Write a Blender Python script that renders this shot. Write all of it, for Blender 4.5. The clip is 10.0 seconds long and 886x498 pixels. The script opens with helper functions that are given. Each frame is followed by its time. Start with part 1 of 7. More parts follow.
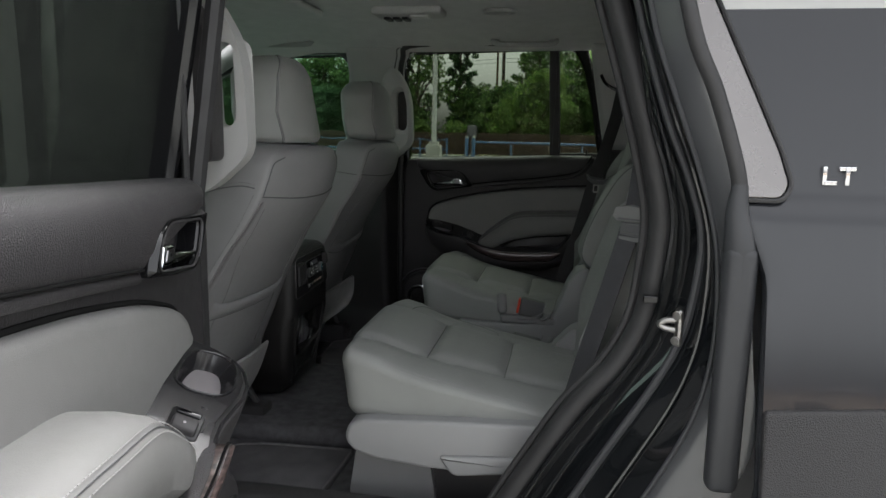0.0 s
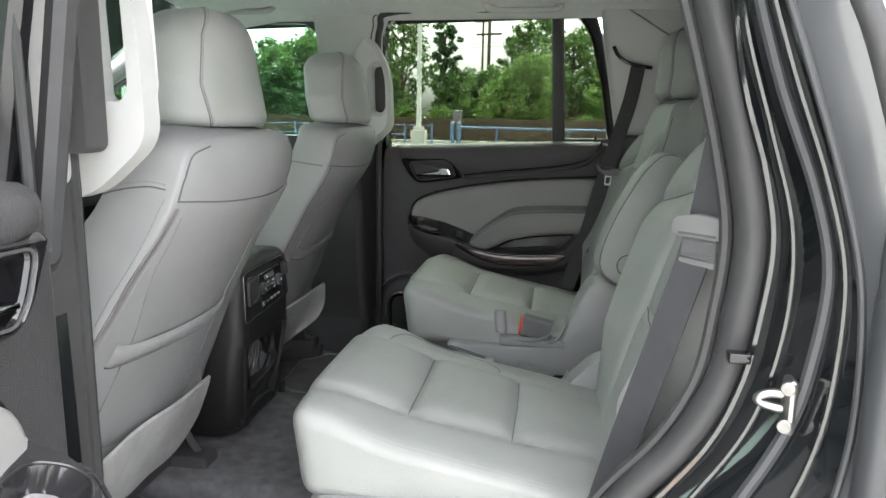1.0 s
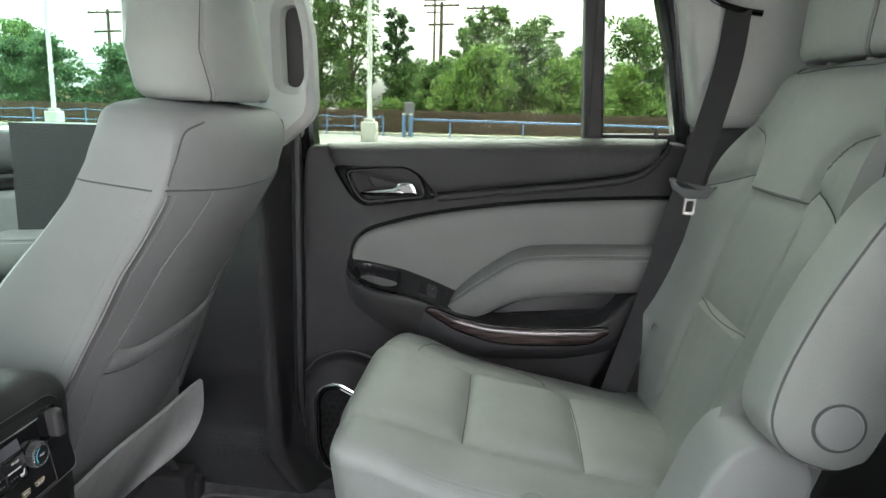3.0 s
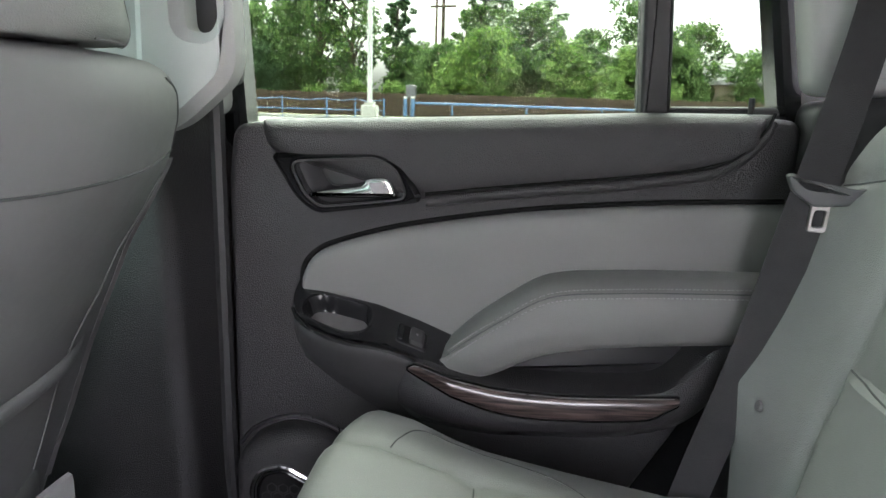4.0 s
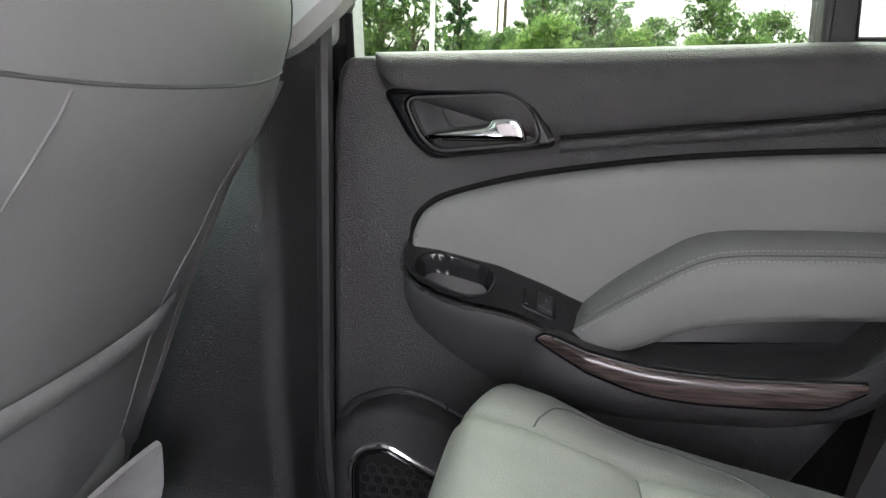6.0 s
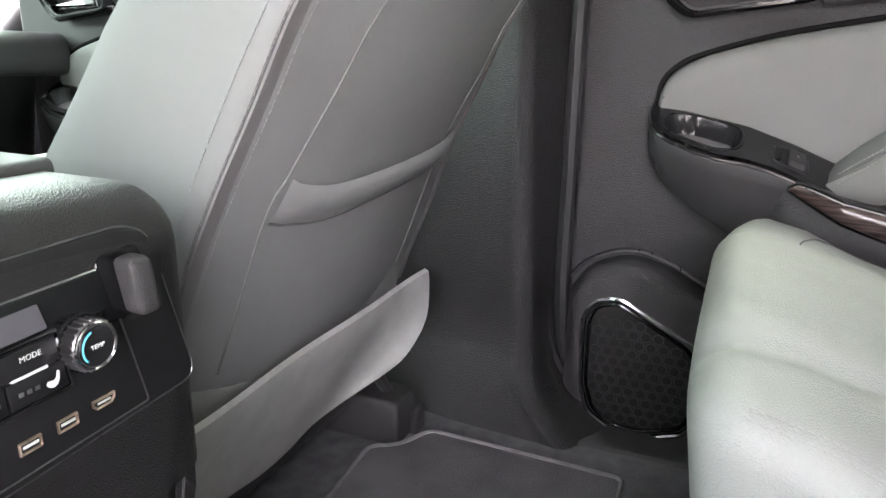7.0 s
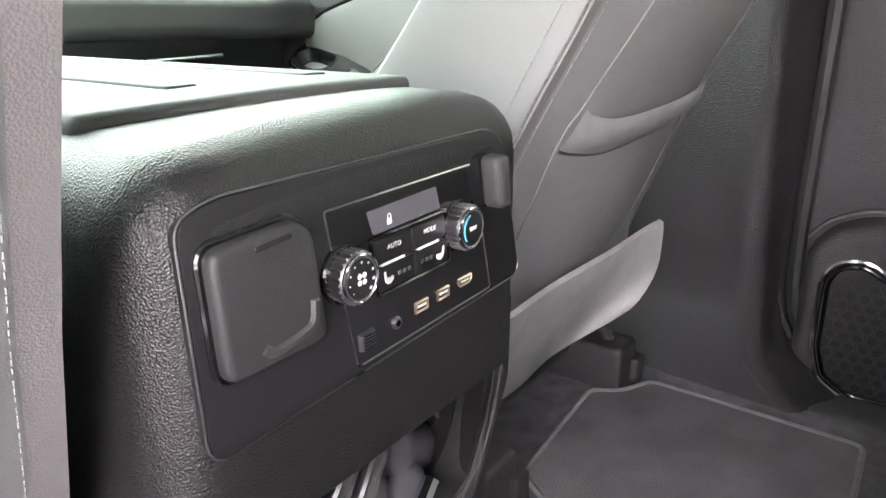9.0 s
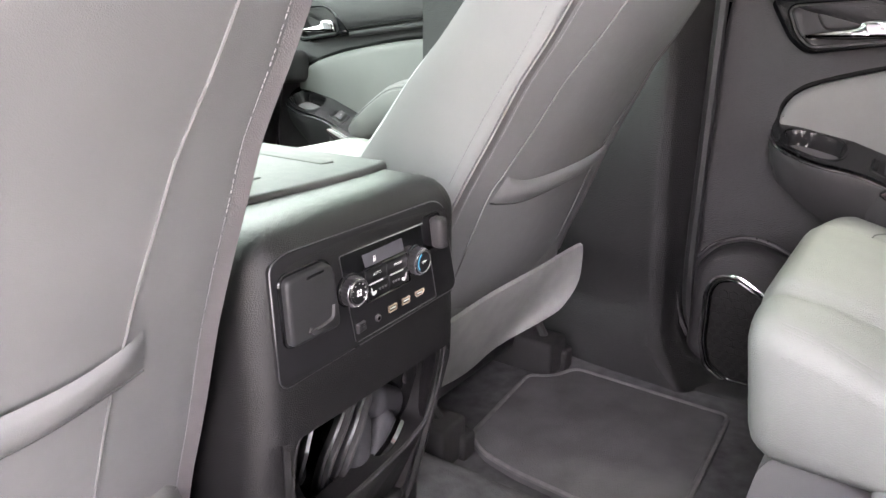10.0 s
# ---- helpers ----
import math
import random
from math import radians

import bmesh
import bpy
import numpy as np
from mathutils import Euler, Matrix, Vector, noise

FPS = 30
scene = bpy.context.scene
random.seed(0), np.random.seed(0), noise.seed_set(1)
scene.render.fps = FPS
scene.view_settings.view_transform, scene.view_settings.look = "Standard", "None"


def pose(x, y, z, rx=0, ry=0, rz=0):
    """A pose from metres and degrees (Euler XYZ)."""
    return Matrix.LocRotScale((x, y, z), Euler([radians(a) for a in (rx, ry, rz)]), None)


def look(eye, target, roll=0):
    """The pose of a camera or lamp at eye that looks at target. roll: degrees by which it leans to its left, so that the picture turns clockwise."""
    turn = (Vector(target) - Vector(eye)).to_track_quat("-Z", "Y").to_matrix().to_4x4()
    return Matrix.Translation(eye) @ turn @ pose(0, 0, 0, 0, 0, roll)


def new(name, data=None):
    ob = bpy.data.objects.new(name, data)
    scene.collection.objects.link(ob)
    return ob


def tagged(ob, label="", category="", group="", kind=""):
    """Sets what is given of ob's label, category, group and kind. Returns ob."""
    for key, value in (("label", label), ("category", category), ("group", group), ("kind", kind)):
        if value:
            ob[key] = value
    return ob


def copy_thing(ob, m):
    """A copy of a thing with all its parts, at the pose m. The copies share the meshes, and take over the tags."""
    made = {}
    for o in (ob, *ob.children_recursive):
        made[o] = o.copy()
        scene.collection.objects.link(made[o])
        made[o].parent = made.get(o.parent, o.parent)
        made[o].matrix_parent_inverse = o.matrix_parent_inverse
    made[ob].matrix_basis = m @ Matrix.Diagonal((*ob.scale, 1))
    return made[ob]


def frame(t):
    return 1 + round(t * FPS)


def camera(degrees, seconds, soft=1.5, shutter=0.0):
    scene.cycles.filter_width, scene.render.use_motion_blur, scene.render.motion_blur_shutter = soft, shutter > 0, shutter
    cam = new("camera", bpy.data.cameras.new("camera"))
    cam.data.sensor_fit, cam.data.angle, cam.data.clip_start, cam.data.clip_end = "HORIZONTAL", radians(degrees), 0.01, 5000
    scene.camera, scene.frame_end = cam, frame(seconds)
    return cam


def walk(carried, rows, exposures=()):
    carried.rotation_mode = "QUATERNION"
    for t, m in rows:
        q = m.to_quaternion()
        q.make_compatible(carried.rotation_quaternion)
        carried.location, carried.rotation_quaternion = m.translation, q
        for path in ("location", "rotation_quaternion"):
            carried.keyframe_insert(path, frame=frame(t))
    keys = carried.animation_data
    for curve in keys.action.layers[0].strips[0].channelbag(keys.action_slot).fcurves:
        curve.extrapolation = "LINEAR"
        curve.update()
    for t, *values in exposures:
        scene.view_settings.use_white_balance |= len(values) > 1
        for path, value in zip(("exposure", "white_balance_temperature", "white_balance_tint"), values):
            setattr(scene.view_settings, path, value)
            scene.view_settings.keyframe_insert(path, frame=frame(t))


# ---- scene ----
cam = camera(64.3, 10.0)
PATH = [
    (0, (0.129, 0.049, 1.407), (-0.208, 1.992, 1.075), 1.1),
    (0.5, (0.104, 0.22, 1.405), (-0.215, 2.162, 1.049), 1.1),
    (1, (0.06, 0.44, 1.396), (-0.235, 2.383, 1.025), 1.0),
    (1.5, (0.025, 0.678, 1.397), (-0.243, 2.622, 1.009), 0.7),
    (2, (-0.004, 0.925, 1.398), (-0.237, 2.873, 1.012), 0.5),
    (2.5, (-0.056, 1.144, 1.388), (-0.254, 3.095, 0.996), 0.6),
    (2.7, (-0.084, 1.243, 1.377), (-0.259, 3.199, 0.999), 0.9),
    (3.8, (-0.124, 1.788, 1.354), (-0.276, 3.734, 0.92), 1.8),
    (4, (-0.13, 1.867, 1.337), (-0.293, 3.813, 0.906), 1.5),
    (4.5, (-0.159, 2.01, 1.31), (-0.361, 3.949, 0.865), 1.5),
    (5, (-0.199, 2.082, 1.3), (-0.404, 4.022, 0.859), 1.8),
    (5.2, (-0.192, 2.073, 1.304), (-0.42, 4.01, 0.858), 1.8),
    (6.3, (-0.255, 1.925, 1.227), (-0.674, 3.821, 0.747), 1.5),
    (6.5, (-0.267, 1.897, 1.202), (-0.791, 3.758, 0.691), 1.1),
    (7, (-0.305, 1.834, 1.144), (-1.053, 3.595, 0.561), 0.7),
    (7.5, (-0.344, 1.783, 1.114), (-1.247, 3.461, 0.507), 0.0),
    (8, (-0.379, 1.755, 1.106), (-1.415, 3.351, 0.488), -0.3),
    (8.5, (-0.384, 1.751, 1.105), (-1.485, 3.298, 0.478), -0.6),
    (9, (-0.371, 1.736, 1.113), (-1.495, 3.261, 0.472), -0.5),
    (9.5, (-0.304, 1.672, 1.143), (-1.413, 3.202, 0.489), -0.0),
    (10, (-0.204, 1.536, 1.223), (-1.281, 3.098, 0.593), 0.4),
]
SKY, SUN = 1.2, 0.22
EXPOSURES = [(0.0, -0.66, 6440, 10), (0.1, -0.22, 6440, 10), (0.3, 0.64, 6440, 10), (0.6, 1.21, 6440, 10), (1.5, 1.50, 6430, 10), (2.0, 1.82, 6430, 10), (2.5, 1.88, 6400, 10), (4.5, 2.22, 6220, 18), (6.5, 2.45, 6450, 18), (7.0, 2.87, 6540, 19), (7.5, 3.10, 6600, 20), (8.5, 3.12, 6680, 21), (10.0, 2.80, 6680, 24)]
walk(cam, [(t, look(eye, target, roll)) for t, eye, target, roll in PATH], EXPOSURES)

# ---- world and sun: a bright overcast noon ----
world = bpy.data.worlds.new("sky")
scene.world = world
world.use_nodes = True
wn, wl = world.node_tree.nodes, world.node_tree.links
sky = wn.new("ShaderNodeTexSky")
sky.sky_type, sky.sun_disc = "NISHITA", False
sky.sun_elevation, sky.sun_rotation = radians(61), radians(350)
sky.air_density, sky.dust_density, sky.ozone_density = 1.0, 6.0, 1.0
soft_sky = wn.new("ShaderNodeHueSaturation")
soft_sky.inputs["Saturation"].default_value = 0.12
wl.new(sky.outputs["Color"], soft_sky.inputs["Color"])
wl.new(soft_sky.outputs["Color"], wn["Background"].inputs["Color"])
wn["Background"].inputs["Strength"].default_value = SKY
sun = new("sun", bpy.data.lights.new("sun", "SUN"))
sun.data.energy, sun.data.angle, sun.data.color = SUN, radians(14), (1.0, 0.97, 0.92)
sun.matrix_world = look((-2.0, 13.8, 21.6), (0, 2, 0))

# ---- materials ----
MATS = {}


def node_material(name):
    m = bpy.data.materials.new(name)
    m.use_nodes = True
    MATS[name] = m
    n, l = m.node_tree.nodes, m.node_tree.links
    return m, n, l, n["Principled BSDF"]


def paint(name, color, rough=0.5, metal=0.0, vary=0.12, vscale=6.0, grain=0.0, gscale=900.0, coat=0.0, spec=0.5, cells=False, rvary=0.08, second=None, soft=0.0):
    """A surface with slow colour changes, changing gloss and a fine relief."""
    m, n, l, p = node_material(name)
    co = n.new("ShaderNodeTexCoord")
    slow = n.new("ShaderNodeTexNoise")
    slow.inputs["Scale"].default_value, slow.inputs["Detail"].default_value = vscale, 5
    l.new(co.outputs["Object"], slow.inputs["Vector"])
    ramp = n.new("ShaderNodeValToRGB")
    ramp.color_ramp.elements[0].position, ramp.color_ramp.elements[1].position = 0.3, 0.7
    lo = second or [c * (1 - vary) for c in color]
    hi = color if second else [min(1, c * (1 + vary)) for c in color]
    ramp.color_ramp.elements[0].color, ramp.color_ramp.elements[1].color = (*lo, 1), (*hi, 1)
    l.new(slow.outputs["Fac"], ramp.inputs["Fac"])
    l.new(ramp.outputs["Color"], p.inputs["Base Color"])
    gloss = n.new("ShaderNodeMapRange")
    gloss.inputs["To Min"].default_value, gloss.inputs["To Max"].default_value = max(0.02, rough - rvary), min(1, rough + rvary)
    fine = n.new("ShaderNodeTexNoise")
    fine.inputs["Scale"].default_value, fine.inputs["Detail"].default_value = vscale * 9, 3
    l.new(co.outputs["Object"], fine.inputs["Vector"])
    l.new(fine.outputs["Fac"], gloss.inputs["Value"])
    l.new(gloss.outputs["Result"], p.inputs["Roughness"])
    p.inputs["Metallic"].default_value = metal
    p.inputs["Specular IOR Level"].default_value = spec
    p.inputs["Coat Weight"].default_value, p.inputs["Coat Roughness"].default_value = coat, 0.03
    if grain:
        if cells:
            g = n.new("ShaderNodeTexVoronoi")
            g.inputs["Scale"].default_value = gscale
            out = g.outputs["Distance"]
        else:
            g = n.new("ShaderNodeTexNoise")
            g.inputs["Scale"].default_value, g.inputs["Detail"].default_value = gscale, 2
            out = g.outputs["Fac"]
        l.new(co.outputs["Object"], g.inputs["Vector"])
        b = n.new("ShaderNodeBump")
        b.inputs["Strength"].default_value, b.inputs["Distance"].default_value = grain, 0.6 / gscale
        l.new(out, b.inputs["Height"])
        l.new(b.outputs["Normal"], p.inputs["Normal"])
        if soft:
            # slack hide: broad shallow dents and stretch marks under the grain
            sw, sb = n.new("ShaderNodeTexNoise"), n.new("ShaderNodeBump")
            sw.inputs["Scale"].default_value, sw.inputs["Detail"].default_value, sw.inputs["Distortion"].default_value = soft, 3, 0.6
            sb.inputs["Strength"].default_value, sb.inputs["Distance"].default_value = 0.5, 0.0035
            l.new(co.outputs["Object"], sw.inputs["Vector"])
            l.new(sw.outputs["Fac"], sb.inputs["Height"])
            l.new(sb.outputs["Normal"], b.inputs["Normal"])
    return m


LEATHER = paint("grey_leather", (0.255, 0.260, 0.250), 0.47, vary=0.06, vscale=9, grain=0.4, gscale=700, cells=True, spec=0.42, soft=13.0)
LEATHER_SIDE = paint("grey_vinyl", (0.236, 0.233, 0.236), 0.5, vary=0.06, vscale=7, grain=0.25, gscale=1500, cells=True, spec=0.35, soft=8.0)
LEATHER_DARK = paint("shadow_seam", (0.09, 0.09, 0.092), 0.7, vary=0.1)
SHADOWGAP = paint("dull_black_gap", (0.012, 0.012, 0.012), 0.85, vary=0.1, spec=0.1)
LID = paint("lid_leather", (0.105, 0.106, 0.104), 0.58, vary=0.05, grain=0.2, gscale=800, cells=True, spec=0.2)
PALE = paint("pale_carpet_flap", (0.37, 0.365, 0.355), 0.75, vary=0.08, vscale=30, grain=0.6, gscale=1500)
SOFTTHREAD = paint("grey_thread", (0.29, 0.28, 0.285), 0.7, vary=0.05)
SOFTSEAM = paint("grey_seam", (0.17, 0.168, 0.168), 0.7, vary=0.08)
ARMTHREAD = paint("light_grey_thread", (0.30, 0.295, 0.29), 0.7, vary=0.05)
SHIELD = paint("grey_plastic", (0.27, 0.27, 0.27), 0.45, vary=0.04, grain=0.25, gscale=1200, spec=0.4)
HEADLINER = paint("grey_headliner_cloth", (0.64, 0.64, 0.63), 0.9, vary=0.05, vscale=20, grain=0.5, gscale=1600, spec=0.2)
PILLAR = paint("grey_pillar_plastic", (0.44, 0.44, 0.43), 0.5, vary=0.04, vscale=5, grain=0.2, gscale=1300, spec=0.35)
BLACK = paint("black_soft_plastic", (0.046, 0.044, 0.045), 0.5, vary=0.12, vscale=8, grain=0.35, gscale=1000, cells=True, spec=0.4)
DOORBLACK = paint("charcoal_door_plastic", (0.043, 0.0405, 0.0422), 0.40, vary=0.1, vscale=8, grain=0.8, gscale=560, cells=True, spec=0.5)
GRAINED = paint("black_grained_vinyl", (0.0125, 0.0118, 0.0122), 0.36, vary=0.12, vscale=10, grain=0.6, gscale=900, cells=True, spec=0.55, rvary=0.04)
FACE = paint("matt_black_fascia", (0.0140, 0.0136, 0.0148), 0.40, vary=0.08, grain=0.12, gscale=2500, spec=0.4)
GLOSS = paint("gloss_black", (0.008, 0.008, 0.009), 0.1, vary=0.1, spec=0.5, rvary=0.04)
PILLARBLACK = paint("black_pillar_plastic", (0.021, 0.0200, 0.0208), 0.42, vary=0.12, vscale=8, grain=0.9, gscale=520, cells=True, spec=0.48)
DARKRUBBER = paint("black_rubber", (0.03, 0.0295, 0.0305), 0.5, vary=0.15, vscale=15, grain=0.2, gscale=700, spec=0.4)
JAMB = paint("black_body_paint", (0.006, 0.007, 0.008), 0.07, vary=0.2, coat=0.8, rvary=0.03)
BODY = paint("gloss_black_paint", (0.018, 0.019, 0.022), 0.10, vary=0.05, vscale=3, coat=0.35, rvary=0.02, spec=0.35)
# both flange greys are black paint lightened to carry the reflected sky
FLANGE_SHEEN = paint("flange_paint_sky_sheen", (0.05, 0.052, 0.055), 0.22, vary=0.03, vscale=3, spec=0.6, coat=0.5, rvary=0.03)
FLANGE = paint("grey_flange_sky_sheen", (0.035, 0.036, 0.039), 0.45, vary=0.08, vscale=9, spec=0.4)
BUCKLE = paint("dark_grey_plastic", (0.105, 0.105, 0.108), 0.45, vary=0.05, grain=0.15, gscale=1500, spec=0.4)
GUIDE = paint("light_grey_plastic", (0.17, 0.168, 0.168), 0.45, vary=0.04, grain=0.15, gscale=1500, spec=0.4)
CHROME = paint("chrome", (0.75, 0.75, 0.76), 0.1, metal=1.0, vary=0.04, rvary=0.05)
SATIN = paint("satin_metal", (0.33, 0.32, 0.33), 0.3, metal=1.0, vary=0.08)
STEEL = paint("zinc_steel", (0.32, 0.31, 0.30), 0.34, metal=1.0, vary=0.12, vscale=40)
CARPET = paint("charcoal_carpet", (0.132, 0.129, 0.135), 0.95, vary=0.25, vscale=35, grain=1.0, gscale=500, spec=0.15)
MAT_TOP = paint("charcoal_floor_mat", (0.165, 0.160, 0.165), 0.95, vary=0.18, vscale=14, grain=1.0, gscale=420, spec=0.15)
MAT_EDGE = paint("mat_binding", (0.20, 0.192, 0.195), 0.85, vary=0.15, vscale=60, grain=0.6, gscale=900)
WEB = paint("black_webbing", (0.03, 0.028, 0.03), 0.75, vary=0.12, vscale=40, grain=0.8, gscale=900)
WEBGREY = paint("grey_webbing", (0.048, 0.047, 0.052), 0.75, vary=0.1, vscale=40, grain=0.8, gscale=900)
RED = paint("red_button", (0.62, 0.06, 0.03), 0.4, vary=0.06)
PRINT = paint("white_print", (0.75, 0.75, 0.73), 0.6, vary=0.03)
CYAN = paint("blue_print", (0.08, 0.42, 0.6), 0.5, vary=0.03)
SCREEN = paint("display_glass", (0.10, 0.097, 0.108), 0.12, vary=0.06, vscale=25, spec=0.6)
COPPER = paint("port_metal", (0.55, 0.42, 0.33), 0.3, metal=1.0, vary=0.1)
CONCRETE = paint("pale_concrete", (0.62, 0.62, 0.56), 0.9, vary=0.1, vscale=3, grain=0.5, gscale=60)
WHITEPAINT = paint("white_pole_paint", (0.78, 0.8, 0.76), 0.5, vary=0.06, vscale=2)
BLUEPAINT = paint("blue_rail_paint", (0.13, 0.24, 0.42), 0.55, vary=0.2, vscale=6)
TIMBER = paint("weathered_pole_timber", (0.19, 0.15, 0.12), 0.9, vary=0.25, vscale=4)
BRICKBROWN = paint("brown_timber_fence", (0.105, 0.075, 0.058), 0.9, vary=0.3, vscale=1.5, grain=0.6, gscale=25)
ROOFGREY = paint("grey_roof_shingle", (0.28, 0.27, 0.28), 0.95, vary=0.15, vscale=2, grain=0.5, gscale=20)
SIDING = paint("tan_siding", (0.45, 0.36, 0.29), 0.85, vary=0.1, vscale=1)
BARK = paint("bark", (0.13, 0.10, 0.075), 0.95, vary=0.3, vscale=6, grain=0.9, gscale=40)
GRASS = paint("dry_grass_verge", (0.22, 0.21, 0.09), 0.95, vary=0.3, vscale=2, grain=0.6, gscale=30)
METERGREY = paint("grey_cast_metal", (0.2, 0.2, 0.21), 0.5, metal=0.5, vary=0.1)


def leafy(name, light, dark):
    m, n, l, p = node_material(name)
    g = n.new("ShaderNodeNewGeometry")
    r = n.new("ShaderNodeValToRGB")
    r.color_ramp.elements[0].color, r.color_ramp.elements[1].color = (*dark, 1), (*light, 1)
    l.new(g.outputs["Random Per Island"], r.inputs["Fac"])
    l.new(r.outputs["Color"], p.inputs["Base Color"])
    p.inputs["Roughness"].default_value = 0.6
    p.inputs["Specular IOR Level"].default_value = 0.3
    t = n.new("ShaderNodeBsdfTranslucent")
    l.new(r.outputs["Color"], t.inputs["Color"])
    x = n.new("ShaderNodeMixShader")
    x.inputs["Fac"].default_value = 0.35
    l.new(p.outputs["BSDF"], x.inputs[1])
    l.new(t.outputs["BSDF"], x.inputs[2])
    l.new(x.outputs["Shader"], n["Material Output"].inputs["Surface"])
    return m


LEAF = leafy("broad_leaves", (0.23, 0.34, 0.12), (0.08, 0.15, 0.055))
LEAF_LIGHT = leafy("fresh_leaves", (0.33, 0.46, 0.135), (0.12, 0.22, 0.062))
LEAF_DARK = leafy("dark_leaves", (0.16, 0.25, 0.12), (0.06, 0.12, 0.06))


def glass(name, tint, veil=0.0):
    """A thin pane: clear with a tint, mirror-like at low angles, with a grey veil for dust and missing reflections."""
    m, n, l, p = node_material(name)
    t = n.new("ShaderNodeBsdfTransparent")
    t.inputs["Color"].default_value = (*tint, 1)
    g = n.new("ShaderNodeBsdfGlossy")
    g.inputs["Roughness"].default_value = 0.02
    f = n.new("ShaderNodeFresnel")
    f.inputs["IOR"].default_value = 1.13
    x = n.new("ShaderNodeMixShader")
    l.new(f.outputs["Fac"], x.inputs["Fac"])
    l.new(t.outputs["BSDF"], x.inputs[1])
    l.new(g.outputs["BSDF"], x.inputs[2])
    # diffuse grey: slight dust, mainly standing in for reflected sky and cabin
    if veil:
        d, y = n.new("ShaderNodeBsdfDiffuse"), n.new("ShaderNodeMixShader")
        d.inputs["Color"].default_value, y.inputs["Fac"].default_value = (0.45, 0.47, 0.45, 1), veil
        l.new(x.outputs["Shader"], y.inputs[1])
        l.new(d.outputs["BSDF"], y.inputs[2])
        x = y
    l.new(x.outputs["Shader"], n["Material Output"].inputs["Surface"])
    return m


CLEAR = glass("privacy_car_glass", (0.315, 0.34, 0.305))
FRONTGLASS = glass("green_car_glass", (0.335, 0.41, 0.365))
WINDSCREEN = glass("windscreen_glass", (0.53, 0.60, 0.56))
REARTINT = glass("dark_rear_glass", (0.62, 0.63, 0.62))
TINT = glass("dark_privacy_glass", (0.45, 0.50, 0.45), 0.03)
POD = paint("satin_black_switch_plate", (0.018, 0.0175, 0.019), 0.24, vary=0.08, vscale=10, spec=0.55)
INSERT = paint("grey_door_vinyl", (0.20, 0.197, 0.192), 0.5, vary=0.05, vscale=7, grain=0.3, gscale=800, cells=True, spec=0.35)
POLISHED = paint("polished_trim", (0.20, 0.19, 0.185), 0.28, metal=1.0, vary=0.06, vscale=4)
WELT = paint("dark_vinyl_welt", (0.20, 0.185, 0.19), 0.55, vary=0.06, vscale=20, grain=0.3, gscale=900, cells=True)

m, n, l, p = node_material("dark_streaked_wood")
co, mp, wv = n.new("ShaderNodeTexCoord"), n.new("ShaderNodeMapping"), n.new("ShaderNodeTexNoise")
mp.inputs["Scale"].default_value = (9, 40, 190)
wv.inputs["Scale"].default_value, wv.inputs["Detail"].default_value = 1.6, 6
rp = n.new("ShaderNodeValToRGB")
rp.color_ramp.elements[0].position, rp.color_ramp.elements[1].position = 0.38, 0.66
rp.color_ramp.elements[0].color, rp.color_ramp.elements[1].color = (0.018, 0.012, 0.012, 1), (0.14, 0.10, 0.092, 1)
l.new(co.outputs["Object"], mp.inputs["Vector"])
l.new(mp.outputs["Vector"], wv.inputs["Vector"])
l.new(wv.outputs["Fac"], rp.inputs["Fac"])
l.new(rp.outputs["Color"], p.inputs["Base Color"])
p.inputs["Roughness"].default_value, p.inputs["Coat Weight"].default_value = 0.3, 0.5
WOOD = m

m, n, l, p = node_material("asphalt")
co, na, nb, nc = n.new("ShaderNodeTexCoord"), n.new("ShaderNodeTexNoise"), n.new("ShaderNodeTexNoise"), n.new("ShaderNodeTexVoronoi")
na.inputs["Scale"].default_value, nb.inputs["Scale"].default_value, nc.inputs["Scale"].default_value = 0.25, 60, 0.18
nc.feature = "DISTANCE_TO_EDGE"
for q in (na, nb, nc):
    l.new(co.outputs["Object"], q.inputs["Vector"])
rp = n.new("ShaderNodeValToRGB")
rp.color_ramp.elements[0].color, rp.color_ramp.elements[1].color = (0.20, 0.20, 0.185, 1), (0.30, 0.30, 0.275, 1)
l.new(na.outputs["Fac"], rp.inputs["Fac"])
ck = n.new("ShaderNodeMath")
ck.operation, ck.inputs[1].default_value = "LESS_THAN", 0.0022
l.new(nc.outputs["Distance"], ck.inputs[0])
mx = n.new("ShaderNodeMix")
mx.data_type = "RGBA"
mx.inputs[7].default_value = (0.06, 0.06, 0.06, 1)
l.new(ck.outputs["Value"], mx.inputs["Factor"])
l.new(rp.outputs["Color"], mx.inputs[6])
l.new(mx.outputs[2], p.inputs["Base Color"])
bp = n.new("ShaderNodeBump")
bp.inputs["Strength"].default_value, bp.inputs["Distance"].default_value = 0.5, 0.01
l.new(nb.outputs["Fac"], bp.inputs["Height"])
l.new(bp.outputs["Normal"], p.inputs["Normal"])
p.inputs["Roughness"].default_value = 0.9
ASPHALT = m

# ---- building helpers ----
BASE = {}
GROUP = {"at": Vector((0, 0, 0)), "swing": 0.0}


def group_at(x=0.0, y=0.0, z=0.0, swing=0.0):
    """Where the things that follow stand as a group; swing turns the far ground about the car."""
    GROUP["at"], GROUP["swing"] = Vector((x, y, z)), swing


def grouped(p):
    p = Vector(p)
    return p + GROUP["at"] + Vector((GROUP["swing"] * p.y, 0, 0))


